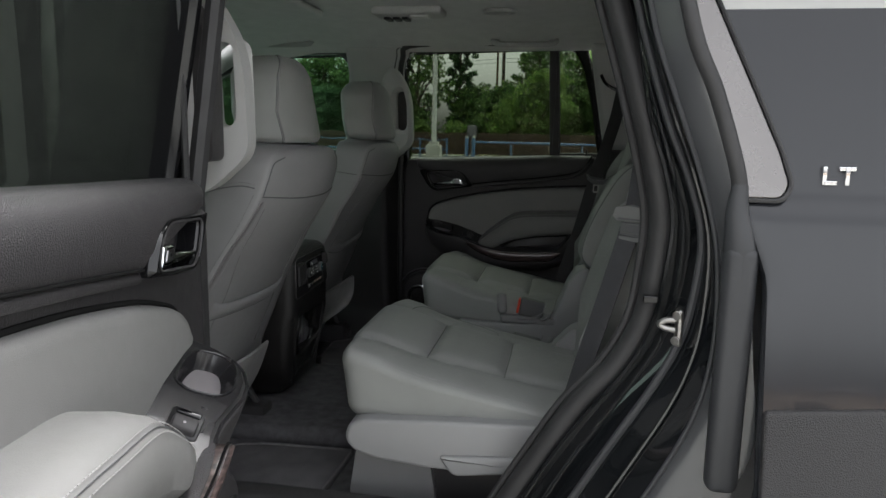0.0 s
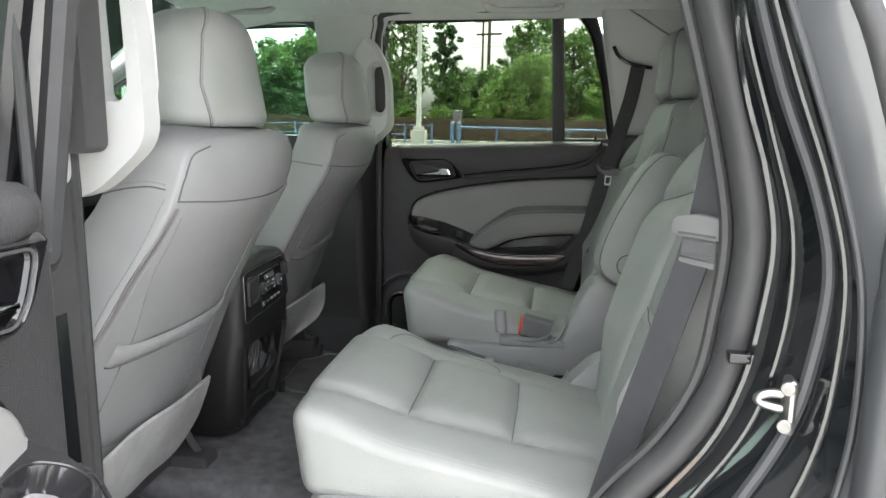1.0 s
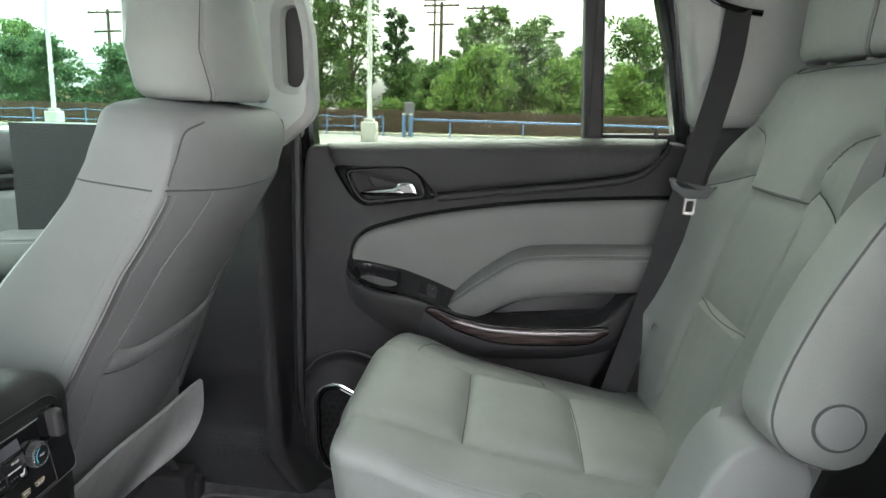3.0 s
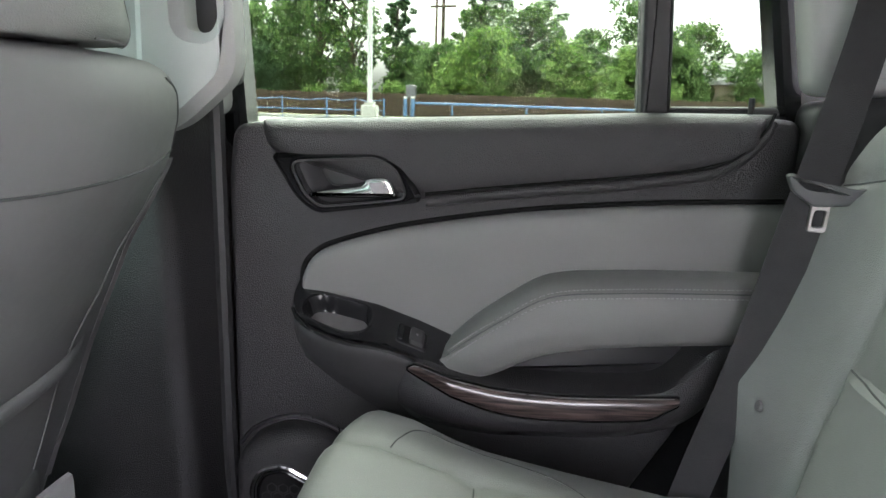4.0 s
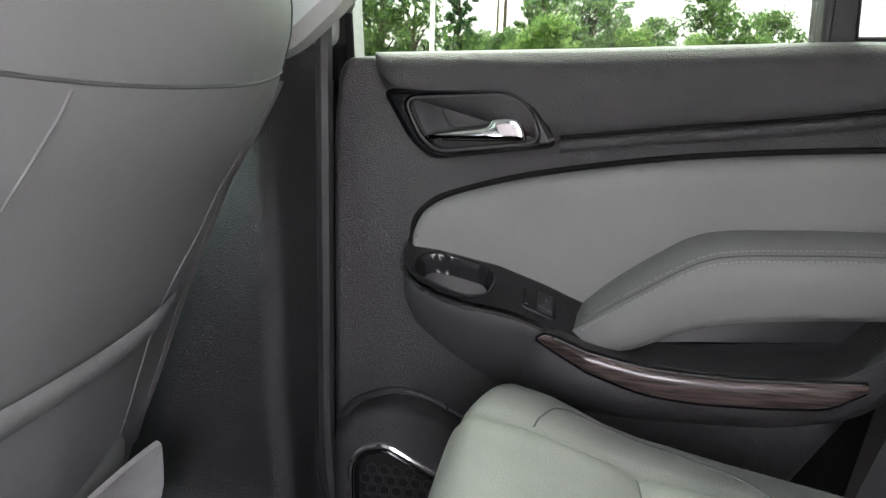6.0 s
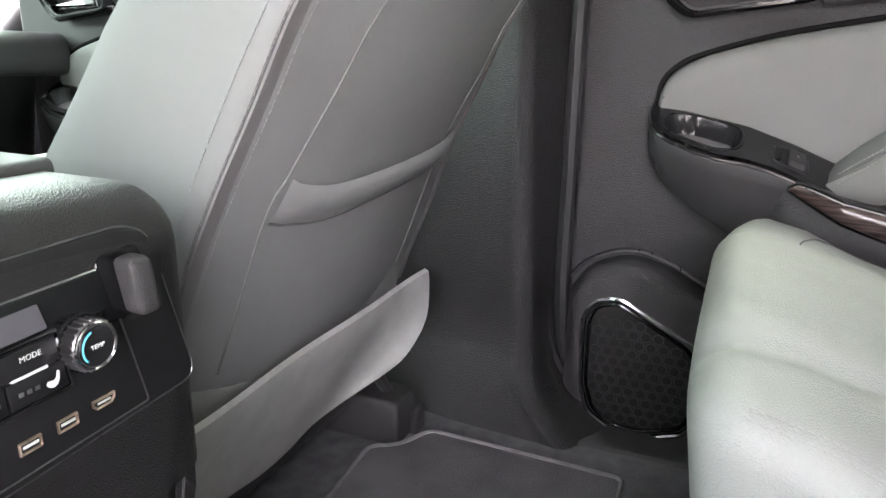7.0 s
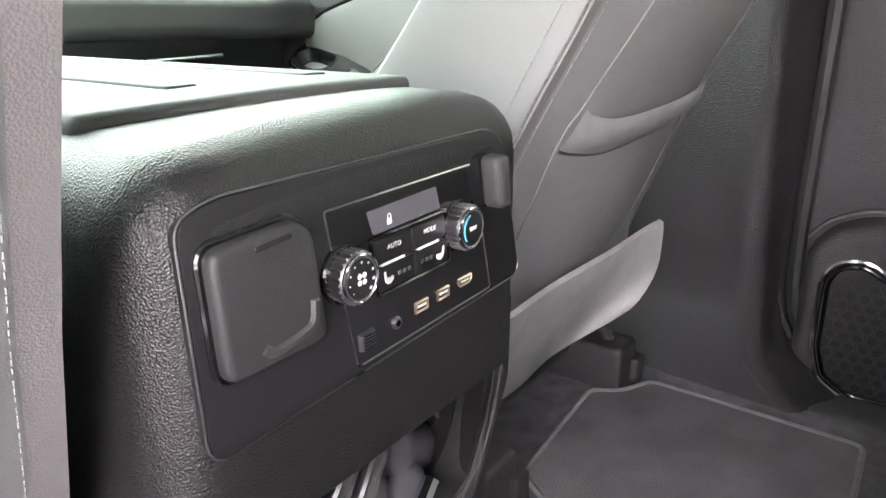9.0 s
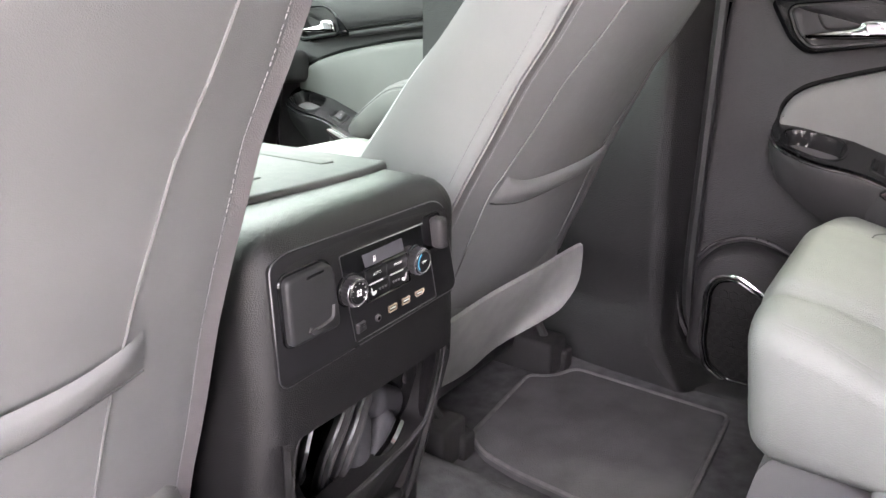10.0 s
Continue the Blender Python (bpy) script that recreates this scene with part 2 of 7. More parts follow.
def thing(name, base, label, category, group="", kind=""):
    """A top-level Empty at a thing's base."""
    ob = new(name)
    ob.location = grouped(base)
    BASE[ob.name] = grouped(base)
    return tagged(ob, label, category, group, kind)


def finish(bm, smooth, sharp=38):
    bmesh.ops.remove_doubles(bm, verts=bm.verts, dist=1e-6)
    bmesh.ops.recalc_face_normals(bm, faces=bm.faces)
    for f in bm.faces:
        f.smooth = smooth
    if smooth:
        for e in bm.edges:
            e.smooth = len(e.link_faces) == 2 and e.calc_face_angle(0) < radians(sharp)


def part(name, bm, material, parent=None, label="", smooth=True):
    """Links a bmesh, given in world places, as one mesh under a thing or a part."""
    finish(bm, smooth)
    base = BASE[parent.name] if parent else Vector((0, 0, 0))
    for v in bm.verts:
        v.co = grouped(v.co) - base
    me = bpy.data.meshes.new(name)
    bm.to_mesh(me)
    bm.free()
    me.materials.append(material)
    ob = new(name, me)
    if parent:
        ob.parent = parent
        BASE[ob.name] = base
    return tagged(ob, label)


def solo(name, bm, material, label, category, group="", kind="", smooth=True):
    """A thing or a piece of the setting that is one mesh."""
    ob = part(name, bm, material, smooth=smooth)
    return tagged(ob, label, category, group, kind)


def merge(*bms):
    out = bmesh.new()
    for b in bms:
        me = bpy.data.meshes.new("t")
        b.to_mesh(me)
        b.free()
        out.from_mesh(me)
        bpy.data.meshes.remove(me)
    return out


def spline(pts, n=8, closed=False):
    """A smooth line through the points."""
    P = [np.array(p, float) for p in pts]
    k, out = len(P), []
    for i in range(k if closed else k - 1):
        a = P[(i - 1) % k] if closed or i > 0 else 2 * P[0] - P[1]
        b, c = P[i], P[(i + 1) % k]
        d = P[(i + 2) % k] if closed or i + 2 < k else 2 * P[-1] - P[-2]
        for j in range(n):
            t = j / n
            out.append(0.5 * (2 * b + (c - a) * t + (2 * a - 5 * b + 4 * c - d) * t * t + (3 * b - a - 3 * c + d) * t ** 3))
    if not closed:
        out.append(P[-1])
    return out


def corners(pts, r, n=4):
    """A polygon with its corners rounded to about r."""
    out, k = [], len(pts)
    for i in range(k):
        a, b, c = (np.array(pts[(i + j) % k], float) for j in (-1, 0, 1))
        da, dc = np.linalg.norm(a - b), np.linalg.norm(c - b)
        s = min(r, 0.45 * da, 0.45 * dc)
        p, q = b + (a - b) * s / da, b + (c - b) * s / dc
        for j in range(n + 1):
            t = j / n
            out.append((1 - t) ** 2 * p + 2 * t * (1 - t) * b + t * t * q)
    return out


def inset(pts, d):
    """A closed 2-D outline moved inwards by d."""
    P = np.array(pts)
    area = np.sum(P[:, 0] * np.roll(P[:, 1], -1) - np.roll(P[:, 0], -1) * P[:, 1])
    e = np.roll(P, -1, 0) - np.roll(P, 1, 0)
    nrm = np.stack([-e[:, 1], e[:, 0]], 1)
    nrm /= np.linalg.norm(nrm, axis=1)[:, None] + 1e-9
    return P + nrm * (d if area > 0 else -d)


def skin(rings, closed=True, cap=(True, True)):
    """Faces between rings of equal length."""
    bm = bmesh.new()
    V = [[bm.verts.new(tuple(map(float, p))) for p in r] for r in rings]
    k = len(V[0])
    for a, b in zip(V, V[1:]):
        for i in range(k if closed else k - 1):
            j = (i + 1) % k
            try:
                bm.faces.new((a[i], a[j], b[j], b[i]))
            except ValueError:
                pass
    for flag, r in ((cap[0], V[0]), (cap[1], V[-1])):
        if flag and closed:
            bm.faces.new(r)
    return bm


def panel(outline, at, d0, d1, bev=0.006, seg=3, crown=0.0):
    """A plate with a rounded rim: outline in (u, z), from depth d0 to d1, placed by at(u, w, z)."""
    rings = [[at(u, d0, z) for u, z in outline]]
    for k in range(seg + 1):
        a = k / seg * math.pi / 2
        o = inset(outline, bev * (1 - math.cos(a)) + 1e-5)
        rings.append([at(u, d1 - bev + bev * math.sin(a), z) for u, z in o])
    if crown:
        c = np.mean(np.array(outline), 0)
        o = inset(outline, bev)
        for s in (0.8, 0.5, 0.2):
            q = c + (o - c) * s
            rings.append([at(u, d1 + crown * (1 - s * s), z) for u, z in q])
    return skin(rings)


def frame_panel(outer, inner, at, d0, d1, bev=0.004):
    """A plate with an opening; both outlines have the same count of points."""
    oi, ii = inset(outer, bev), inset(inner, -bev)
    rings = [[at(u, d0, z) for u, z in outer], [at(u, d1 - bev, z) for u, z in outer], [at(u, d1, z) for u, z in oi],
             [at(u, d1, z) for u, z in ii], [at(u, d1 - bev, z) for u, z in inner], [at(u, d0, z) for u, z in inner]]
    rings.append(rings[0])
    return skin(rings, cap=(False, False))


def tube(pts, r, n=8, closed=False, flat=1.0, side=None):
    """A round bar along the points; flat < 1 squeezes it across side."""
    P = [Vector(tuple(map(float, p))) for p in pts]
    k = len(P)
    rings, prev = [], None
    for i in range(k):
        t = (P[(i + 1) % k] - P[i - 1]) if closed else (P[min(i + 1, k - 1)] - P[max(i - 1, 0)])
        t.normalize()
        if side is not None:
            a = Vector(side)
        else:
            a = prev if prev is not None else (Vector((0, 0, 1)) if abs(t.z) < 0.9 else Vector((1, 0, 0)))
        a = (a - t * a.dot(t)).normalized()
        prev, b = a, t.cross(a)
        rr = r[i] if isinstance(r, (list, tuple)) else r
        rings.append([P[i] + a * (math.cos(2 * math.pi * j / n) * rr * flat) + b * (math.sin(2 * math.pi * j / n) * rr) for j in range(n)])
    if closed:
        rings.append(rings[0])
        return skin(rings, cap=(False, False))
    return skin(rings)


def soft_box(half, r, n=8, f=None):
    """A box with rounded edges about 0, as a fine grid, bent by f(Vector)."""
    h, bm = Vector(half), bmesh.new()
    core = Vector([max(c - r, 1e-4) for c in h])
    cuts = []
    for a in range(3):
        e = r / h[a] if h[a] > r else 1.0
        m = [-1, -1 + 0.3 * e, -1 + 0.62 * e] + [(-1 + e) + (2 - 2 * e) * i / n for i in range(n + 1)] + [1 - 0.62 * e, 1 - 0.3 * e, 1]
        cuts.append([x * h[a] for x in m])
    made = {}

    def vert(x, y, z):
        key = (round(x, 6), round(y, 6), round(z, 6))
        if key not in made:
            p = Vector((x, y, z))
            c = Vector([max(-core[i], min(core[i], p[i])) for i in range(3)])
            d = p - c
            q = c + d.normalized() * r if d.length > 1e-9 else p
            made[key] = bm.verts.new(f(q) if f else q)
        return made[key]

    for a in range(3):
        b, c = (a + 1) % 3, (a + 2) % 3
        for s in (-1, 1):
            for i in range(len(cuts[b]) - 1):
                for j in range(len(cuts[c]) - 1):
                    q = []
                    for u, v in ((i, j), (i + 1, j), (i + 1, j + 1), (i, j + 1)):
                        p = [0, 0, 0]
                        p[a], p[b], p[c] = s * h[a], cuts[b][u], cuts[c][v]
                        q.append(vert(*p))
                    if len(set(q)) == 4:
                        try:
                            bm.faces.new(q)
                        except ValueError:
                            pass
    return bm


def block(center, half, r=0.01, n=2, f=None, turn=None):
    c = Vector(center)
    if turn is not None:
        return soft_box(half, r, n, lambda v: c + turn @ (f(v) if f else v))
    return soft_box(half, r, n, lambda v: c + (f(v) if f else v))


def flat(u, w, z):
    return (u, w, z)


def seg_dist(p, a, b):
    ab = b - a
    t = max(0, min(1, (p - a).dot(ab) / max(ab.dot(ab), 1e-9)))
    return (p - a - ab * t).length


def cling(bm, pts, way, lift=0.0008, far=0.4):
    """The points laid on a mesh along way, a little above it."""
    from mathutils.bvhtree import BVHTree
    tree, way, out = BVHTree.FromBMesh(bm), Vector(way).normalized(), []
    for p in pts:
        p = Vector(tuple(map(float, p)))
        hit = tree.ray_cast(p - way * far, way)[0]
        if hit is not None:
            out.append(hit - way * lift)
    return out


def stitches(pts, r=0.0009, gap=0.006, length=0.0035):
    """A row of short threads along the points."""
    P = [Vector(tuple(map(float, p))) for p in pts]
    bms, carry = [], 0.0
    for a, b in zip(P, P[1:]):
        d = (b - a).length
        s = carry
        while s + length < d:
            t0, t1 = s / d, (s + length) / d
            bms.append(tube([a.lerp(b, t0), a.lerp(b, t1)], r, 4))
            s += gap
        carry = max(0, s - d)
    return merge(*bms) if bms else bmesh.new()


def ribbon(pts, width, thick, across):
    """A strap along the points, with its width along across (a vector, or one for each point)."""
    P = [Vector(tuple(map(float, p))) for p in pts]
    rings = []
    for i, p in enumerate(P):
        t = (P[min(i + 1, len(P) - 1)] - P[max(i - 1, 0)]).normalized()
        a = Vector(across[i] if isinstance(across[0], (list, tuple)) else across)
        a = (a - t * a.dot(t)).normalized() * (width / 2)
        b = t.cross(a).normalized() * (thick / 2)
        rings.append([p - a - b, p + a - b, p + a + b, p - a + b])
    return skin(rings)


def disc(center, axis, r, h, n=24, bev=0.001):
    """A short round knob along axis."""
    c, x = Vector(center), Vector(axis).normalized()
    a = x.orthogonal().normalized()
    b = x.cross(a)
    rings = []
    for rr, hh in ((r, 0), (r, h - bev), (r - bev, h)):
        rings.append([c + x * hh + (a * math.cos(2 * math.pi * i / n) + b * math.sin(2 * math.pi * i / n)) * rr for i in range(n)])
    return skin(rings)


def words(text, at, size, right, up, material, parent, name="lettering", depth=0.0004):
    """Lettering as a mesh, its middle at a place."""
    cu = bpy.data.curves.new("t", "FONT")
    cu.body, cu.size, cu.extrude, cu.align_x, cu.align_y = text, size, depth, "CENTER", "CENTER"
    cu.resolution_u = 3
    ob = new("t", cu)
    me = bpy.data.meshes.new_from_object(ob)
    bpy.data.objects.remove(ob)
    bm = bmesh.new()
    bm.from_mesh(me)
    bpy.data.meshes.remove(me)
    r, u = Vector(right).normalized(), Vector(up).normalized()
    m = Matrix((r, u, r.cross(u))).transposed().to_4x4()
    m.translation = at
    bm.transform(m)
    return part(name, bm, material, parent, smooth=False)

# ---- the car: x to the rear, y to the right-hand side, middle at y = 2.0 ----
FLOOR, MID = 0.57, 2.0

# floor, sills, headliner and body
bm = block((0.0, MID, FLOOR - 0.03), (2.1, 0.93, 0.03), 0.01)
solo("floor", bm, CARPET, "charcoal carpet over the car floor", "floor", kind="structure", smooth=False)


def ceiling_height(y):
    s = abs(y - MID) / 0.86
    return 1.80 - 0.075 * s ** 4


rings = []
for i in range(33):
    y = MID - 0.82 + 1.70 * i / 32
    z = ceiling_height(y)
    rings.append([(-1.15, y, z - 0.05), (-0.9, y, z - 0.01), (0.2, y, z), (1.4, y, z - 0.02), (2.0, y, z - 0.08), (2.0, y, z + 0.0), (1.4, y, z + 0.05), (0.2, y, z + 0.07), (-0.9, y, z + 0.06), (-1.15, y, z + 0.02)])
solo("ceiling", skin(rings), HEADLINER, "grey cloth headliner under the car roof", "headliner", kind="structure")
rings = []
for i in range(33):
    y = MID - 0.86 + 1.83 * i / 32
    z = 1.90 - 0.17 * (abs(y - MID) / 0.97) ** 5
    rings.append([(-1.2, y, z - 0.04), (0.2, y, z), (2.1, y, z - 0.06), (2.1, y, z - 0.03), (0.2, y, z + 0.03), (-1.2, y, z - 0.01)])
solo("roof", skin(rings), BODY, "glossy black car roof skin", "roof", kind="structure")

# overhead fittings
vent = thing("ceiling_console", (-0.40, 2.36, 1.77), "grey overhead lamp and air vent in the headliner", "ceiling lamp")
part("housing", block((-0.40, 2.37, 1.782), (0.115, 0.055, 0.014), 0.012, 3), PILLAR, vent)
part("lens", block((-0.36, 2.36, 1.767), (0.03, 0.026, 0.006), 0.004, 2), PRINT, vent, "white lamp lens")
for dx in (-0.075, -0.045, -0.015):
    part("louvre", block((-0.40 + dx, 2.40, 1.766), (0.010, 0.03, 0.006), 0.003, 1), FACE, vent)
speaker = thing("ceiling_speaker", (-0.11, 2.41, 1.775), "round grey air outlet in the headliner", "air vent")
bm = tube([(-0.11 + 0.05 * math.cos(a / 16 * math.pi), 2.41 + 0.036 * math.sin(a / 16 * math.pi), 1.787) for a in range(32)], 0.006, 8, True)
part("rim", bm, PILLAR, speaker)
part("grille", disc((-0.11, 2.41, 1.787), (0, 0, -1), 0.034, 0.004), SHIELD, speaker)
bm = block((-0.90, 1.95, 1.775), (0.22, 0.40, 0.012), 0.012, 3)
solo("sunshade_panel", bm, HEADLINER, "grey sliding shade panel set in the headliner", "panel")
for x0 in (-0.05, -1.0):
    grip = thing("grab_rail", (x0, 2.79, 1.72), "folded grey grab rail on the roof edge", "handle", "grab rails")
    part("bar", tube(spline([(x0 - 0.12, 2.78, 1.745), (x0 - 0.09, 2.765, 1.728), (x0 + 0.09, 2.765, 1.728), (x0 + 0.12, 2.78, 1.745)], 6), 0.010, 8), PILLAR, grip)
    for dx in (-0.11, 0.11):
        part("mount", block((x0 + dx, 2.79, 1.745), (0.016, 0.014, 0.010), 0.006, 1), PILLAR, grip)


def right_side(u, w, z):
    return (u, 2.86 - w, z)


def left_side(u, w, z):
    return (u, 1.14 + w, z)


# side walls: pillars and rails, inner trim
for side, tag in ((right_side, "right"), (left_side, "left")):
    group_at(*((0.016, 0.065, 0.004) if tag == "left" else (0.0, 0.0, 0.0)))
    solo("trim", panel(corners([(-1.45, 1.715), (-1.2, 1.725), (-0.3, 1.742), (0.2, 1.742), (0.75, 1.74), (2.0, 1.70), (2.0, 1.80), (0.2, 1.81), (-1.3, 1.77)], 0.03), side, -0.10, 0.03, 0.02), HEADLINER,
         "grey cloth roof edge above the side windows", "roof trim", kind="structure")
    post = [(-0.775, 1.28), (-0.752, 1.62), (-0.77, 1.73), (-0.50, 1.75), (-0.535, 1.66), (-0.53, 1.30)]
    solo("trim", panel(corners(post, 0.02), side, -0.08, 0.02, 0.012), PILLAR, "pale grey plastic trim on the middle pillar", "pillar trim", kind="structure")
    low = [(-0.80, 0.60), (-0.78, 1.32), (-0.545, 1.32), (-0.545, 0.60)]
    if tag == "right":
        rings = []
        for z, rx, ex, dy in ((1.32, -0.600, -0.545, 0.0), (1.1, -0.592, -0.545, 0.0), (0.9, -0.588, -0.545, 0.0), (0.75, -0.582, -0.545, 0.0), (0.69, -0.577, -0.543, 0.002), (0.67, -0.575, -0.542, 0.010), (0.655, -0.572, -0.540, 0.022), (0.63, -0.560, -0.525, 0.032), (0.60, -0.532, -0.49, 0.044), (0.575, -0.50, -0.45, 0.056), (0.55, -0.475, -0.42, 0.066)):
            sec = [(-1.15, 2.825), (-0.9, 2.818), (-0.75, 2.806), (-0.66, 2.793), (rx - 0.03, 2.784), (rx - 0.012, 2.780), (rx, 2.781), (rx + 0.010, 2.788), (rx + 0.018, 2.80), (ex - 0.01, 2.835), (ex, 2.85)]
            rings.append([(x, y - dy, z) for x, y in spline(sec, 4)] + [(ex, 2.93, z), (-1.15, 2.93, z)])
        bm = skin(rings)
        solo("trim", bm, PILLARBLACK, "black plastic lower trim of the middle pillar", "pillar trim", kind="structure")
    else:
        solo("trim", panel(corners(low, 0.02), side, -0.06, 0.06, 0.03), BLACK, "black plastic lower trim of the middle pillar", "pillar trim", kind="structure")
    # grab loop on the pillar
    outer = corners([(-0.60, 1.27), (-0.592, 1.60), (-0.555, 1.645), (-0.525, 1.625), (-0.487, 1.56), (-0.474, 1.50), (-0.468, 1.352), (-0.545, 1.285)], 0.03, 4)
    inner = corners([(-0.532, 1.405), (-0.536, 1.53), (-0.532, 1.548), (-0.52, 1.553), (-0.505, 1.553), (-0.494, 1.545), (-0.490, 1.42), (-0.50, 1.402)], 0.012, 4)
    grab = thing("pillar_handle", side(-0.53, 0.1, 1.33), "pale grey moulded grab handle on the door pillar", "handle", "pillar handles")
    part("loop", frame_panel(outer, inner, side, 0.075, 0.125, 0.014), PILLAR, grab)
    part("back_plate", panel(corners([(-0.60, 1.34), (-0.60, 1.62), (-0.535, 1.62), (-0.50, 1.54), (-0.50, 1.34)], 0.015), side, 0.0, 0.05, 0.01), BLACK, grab, "black belt slot behind the handle")
    # rear pillar and quarter trim
    cpil = [(0.262, 1.345), (0.212, 1.62), (0.185, 1.80), (0.69, 1.80), (0.728, 1.642), (0.845, 1.39), (0.68, 1.366), (0.36, 1.346)]
    if tag == "left":
        cpil = [(u + (0.09 if u < 0.3 else 0.03), z) for u, z in cpil]
    solo("trim", panel(corners(cpil, 0.02), side, -0.02, 0.04, 0.02), PILLAR, "pale grey plastic trim on the rear pillar", "pillar trim", kind="structure")
    if tag == "right":
        solo("trim", block(side(1.16, -0.05, 1.10), (0.90, 0.02, 0.27), 0.01, 1), BLACK, "black inner panel behind the side trim", "side trim", kind="structure")
        rear = [(0.265, 1.337), (0.35, 1.346), (0.68, 1.374), (0.86, 1.402), (2.05, 1.42), (2.05, 0.58), (0.18, 0.58), (0.22, 0.86), (0.26, 1.0)]
        solo("trim", panel(corners(rear, 0.02), side, -0.10, 0.045, 0.02), BLACK, "black plastic rear side trim", "side trim", kind="structure")
        solo("trim", block((1.35, 2.72, 1.12), (0.50, 0.12, 0.035), 0.03, 3), SHIELD, "grey armrest ledge on the rear side trim", "side trim", kind="structure")
    tail = [(1.75, 1.39), (1.66, 1.76), (2.05, 1.74), (2.05, 1.39)]
    solo("trim", panel(corners(tail, 0.03), side, -0.02, 0.03, 0.02), PILLAR, "pale grey plastic trim on the last pillar", "pillar trim", kind="structure")
    pane = corners([(0.86, 1.40), (0.74, 1.65), (0.71, 1.74), (1.66, 1.74), (1.74, 1.40)], 0.03)
    w1 = thing("window_1", side(1.2, -0.06, 1.40), "fixed rear quarter window of dark glass", "window", kind="structure")
    part("pane", panel(inset(pane, -0.03), side, -0.064, -0.06, 0.001, 1), REARTINT, w1)
group_at()

# body skin on the right-hand side and the closed ends
skin_r = [(-2.2, 0.35), (-2.2, 1.25), (-0.9, 1.27), (2.15, 1.33), (2.15, 0.35)]
solo("wall_right", panel(corners(skin_r, 0.05), right_side, -0.17, -0.13, 0.01), BODY, "glossy black right side of the car body", "car body", kind="structure")
# strips added to stop daylight leaking in between the doors and the skin
for y in (2.965, 1.035):
    if y > MID:
        solo("trim", block((0.0, y, 1.262), (2.15, 0.055, 0.012), 0.004, 1), BLACK, "added black strip blocking stray daylight below the side windows", "window sill", kind="structure")
    else:
        solo("trim", block((-1.40, y, 1.262), (0.80, 0.055, 0.012), 0.004, 1), BLACK, "added black strip blocking stray daylight below the front side window", "window sill", kind="structure")
solo("wall_rear", block((2.12, MID, 1.0), (0.04, 0.95, 0.42), 0.03), BLACK, "black tailgate trim", "car body", kind="structure")
w2 = thing("window_2", (2.1, MID, 1.42), "tailgate window of dark glass", "window", kind="structure")
part("pane", block((2.09, MID, 1.58), (0.003, 0.80, 0.19), 0.002, 1), REARTINT, w2)
solo("wall_front", block((-2.25, MID, 0.70), (0.05, 1.0, 0.42), 0.03), BLACK, "black bulkhead in front of the footwells", "car body", kind="structure")
w3 = thing("window_3", (-1.9, MID, 1.15), "sloping windscreen of clear green glass", "window", kind="structure")
bm = skin([[(-2.15, 1.17, 1.13), (-2.15, 2.83, 1.13), (-2.145, 2.83, 1.13), (-2.145, 1.17, 1.13)], [(-1.18, 1.22, 1.77), (-1.18, 2.78, 1.77), (-1.175, 2.78, 1.77), (-1.175, 1.22, 1.77)]])
part("pane", bm, WINDSCREEN, w3, smooth=False)
for y in (1.15, 2.85):
    solo("trim", tube([(-2.15, y, 1.12), (-1.6, y, 1.48), (-1.15, y, 1.76)], [0.035, 0.035, 0.04], 10), PILLAR, "pale grey windscreen pillar trim", "pillar trim", kind="structure")

# sills and seals
solo("trim", block((-0.12, 2.80, 0.552), (0.40, 0.06, 0.022), 0.018, 3), BLACK, "black plastic sill plate", "sill", kind="structure")
solo("trim", block((-0.13, 1.232, 0.604), (0.42, 0.075, 0.05), 0.025, 3), JAMB, "glossy black painted door sill", "sill", kind="structure")
solo("trim", block((-0.13, 1.332, 0.644), (0.42, 0.035, 0.018), 0.014, 3), BLACK, "black plastic sill plate", "sill", kind="structure")
for y, s in ((2.835, 1), (1.24, -1)):
    pts = spline([(-0.50, y, 0.63), (-0.53, y, 0.72), (-0.533, y, 1.0), (-0.533, y, 1.30), (-0.537, y, 1.55), (-0.53, y, 1.68), (-0.47, y, 1.735), (0.0, y, 1.74)], 6)
    solo("door_seal", tube(pts, 0.011, 8), DARKRUBBER, "black rubber door seal along the pillar", "door seal", "door seals")
    pts = [(px - 0.026, py + s * 0.012, pz) for px, py, pz in pts]
    solo("door_seal", tube(pts, 0.008, 8), DARKRUBBER, "thin black rubber door seal beside the pillar", "door seal", "door seals")

# floor mats
group_at(-0.012, 0.011)
for y0, lab in ((2.42, "right"), (1.58, "left")):
    mat = thing("floor_mat", (-0.52, y0, FLOOR), "charcoal carpet floor mat with a bound edge", "floor mat", "floor mats")
    m = 1 if lab == "right" else -1
    edge = corners([(u, y0 + m * v) for u, v in ((-0.715, -0.06), (-0.735, 0.173), (-0.694, 0.195), (-0.67, 0.25), (-0.381, 0.244), (-0.37, -0.12), (-0.606, -0.107), (-0.671, -0.092))], 0.02, 5)
    up = lambda u, w, z: (u, z, FLOOR + w)
    part("top", panel(edge, up, 0.0, 0.012, 0.005, 2), MAT_TOP, mat)
    part("binding", tube([(u, v, FLOOR + 0.011) for u, v in inset(edge, 0.004)], 0.0045, 6, True), MAT_EDGE, mat, "paler bound edge")
group_at()
solo("floor_tunnel", block((-0.78, MID, 0.585), (0.62, 0.27, 0.030), 0.028, 4), CARPET, "charcoal carpet hump along the car's middle", "floor", kind="structure")


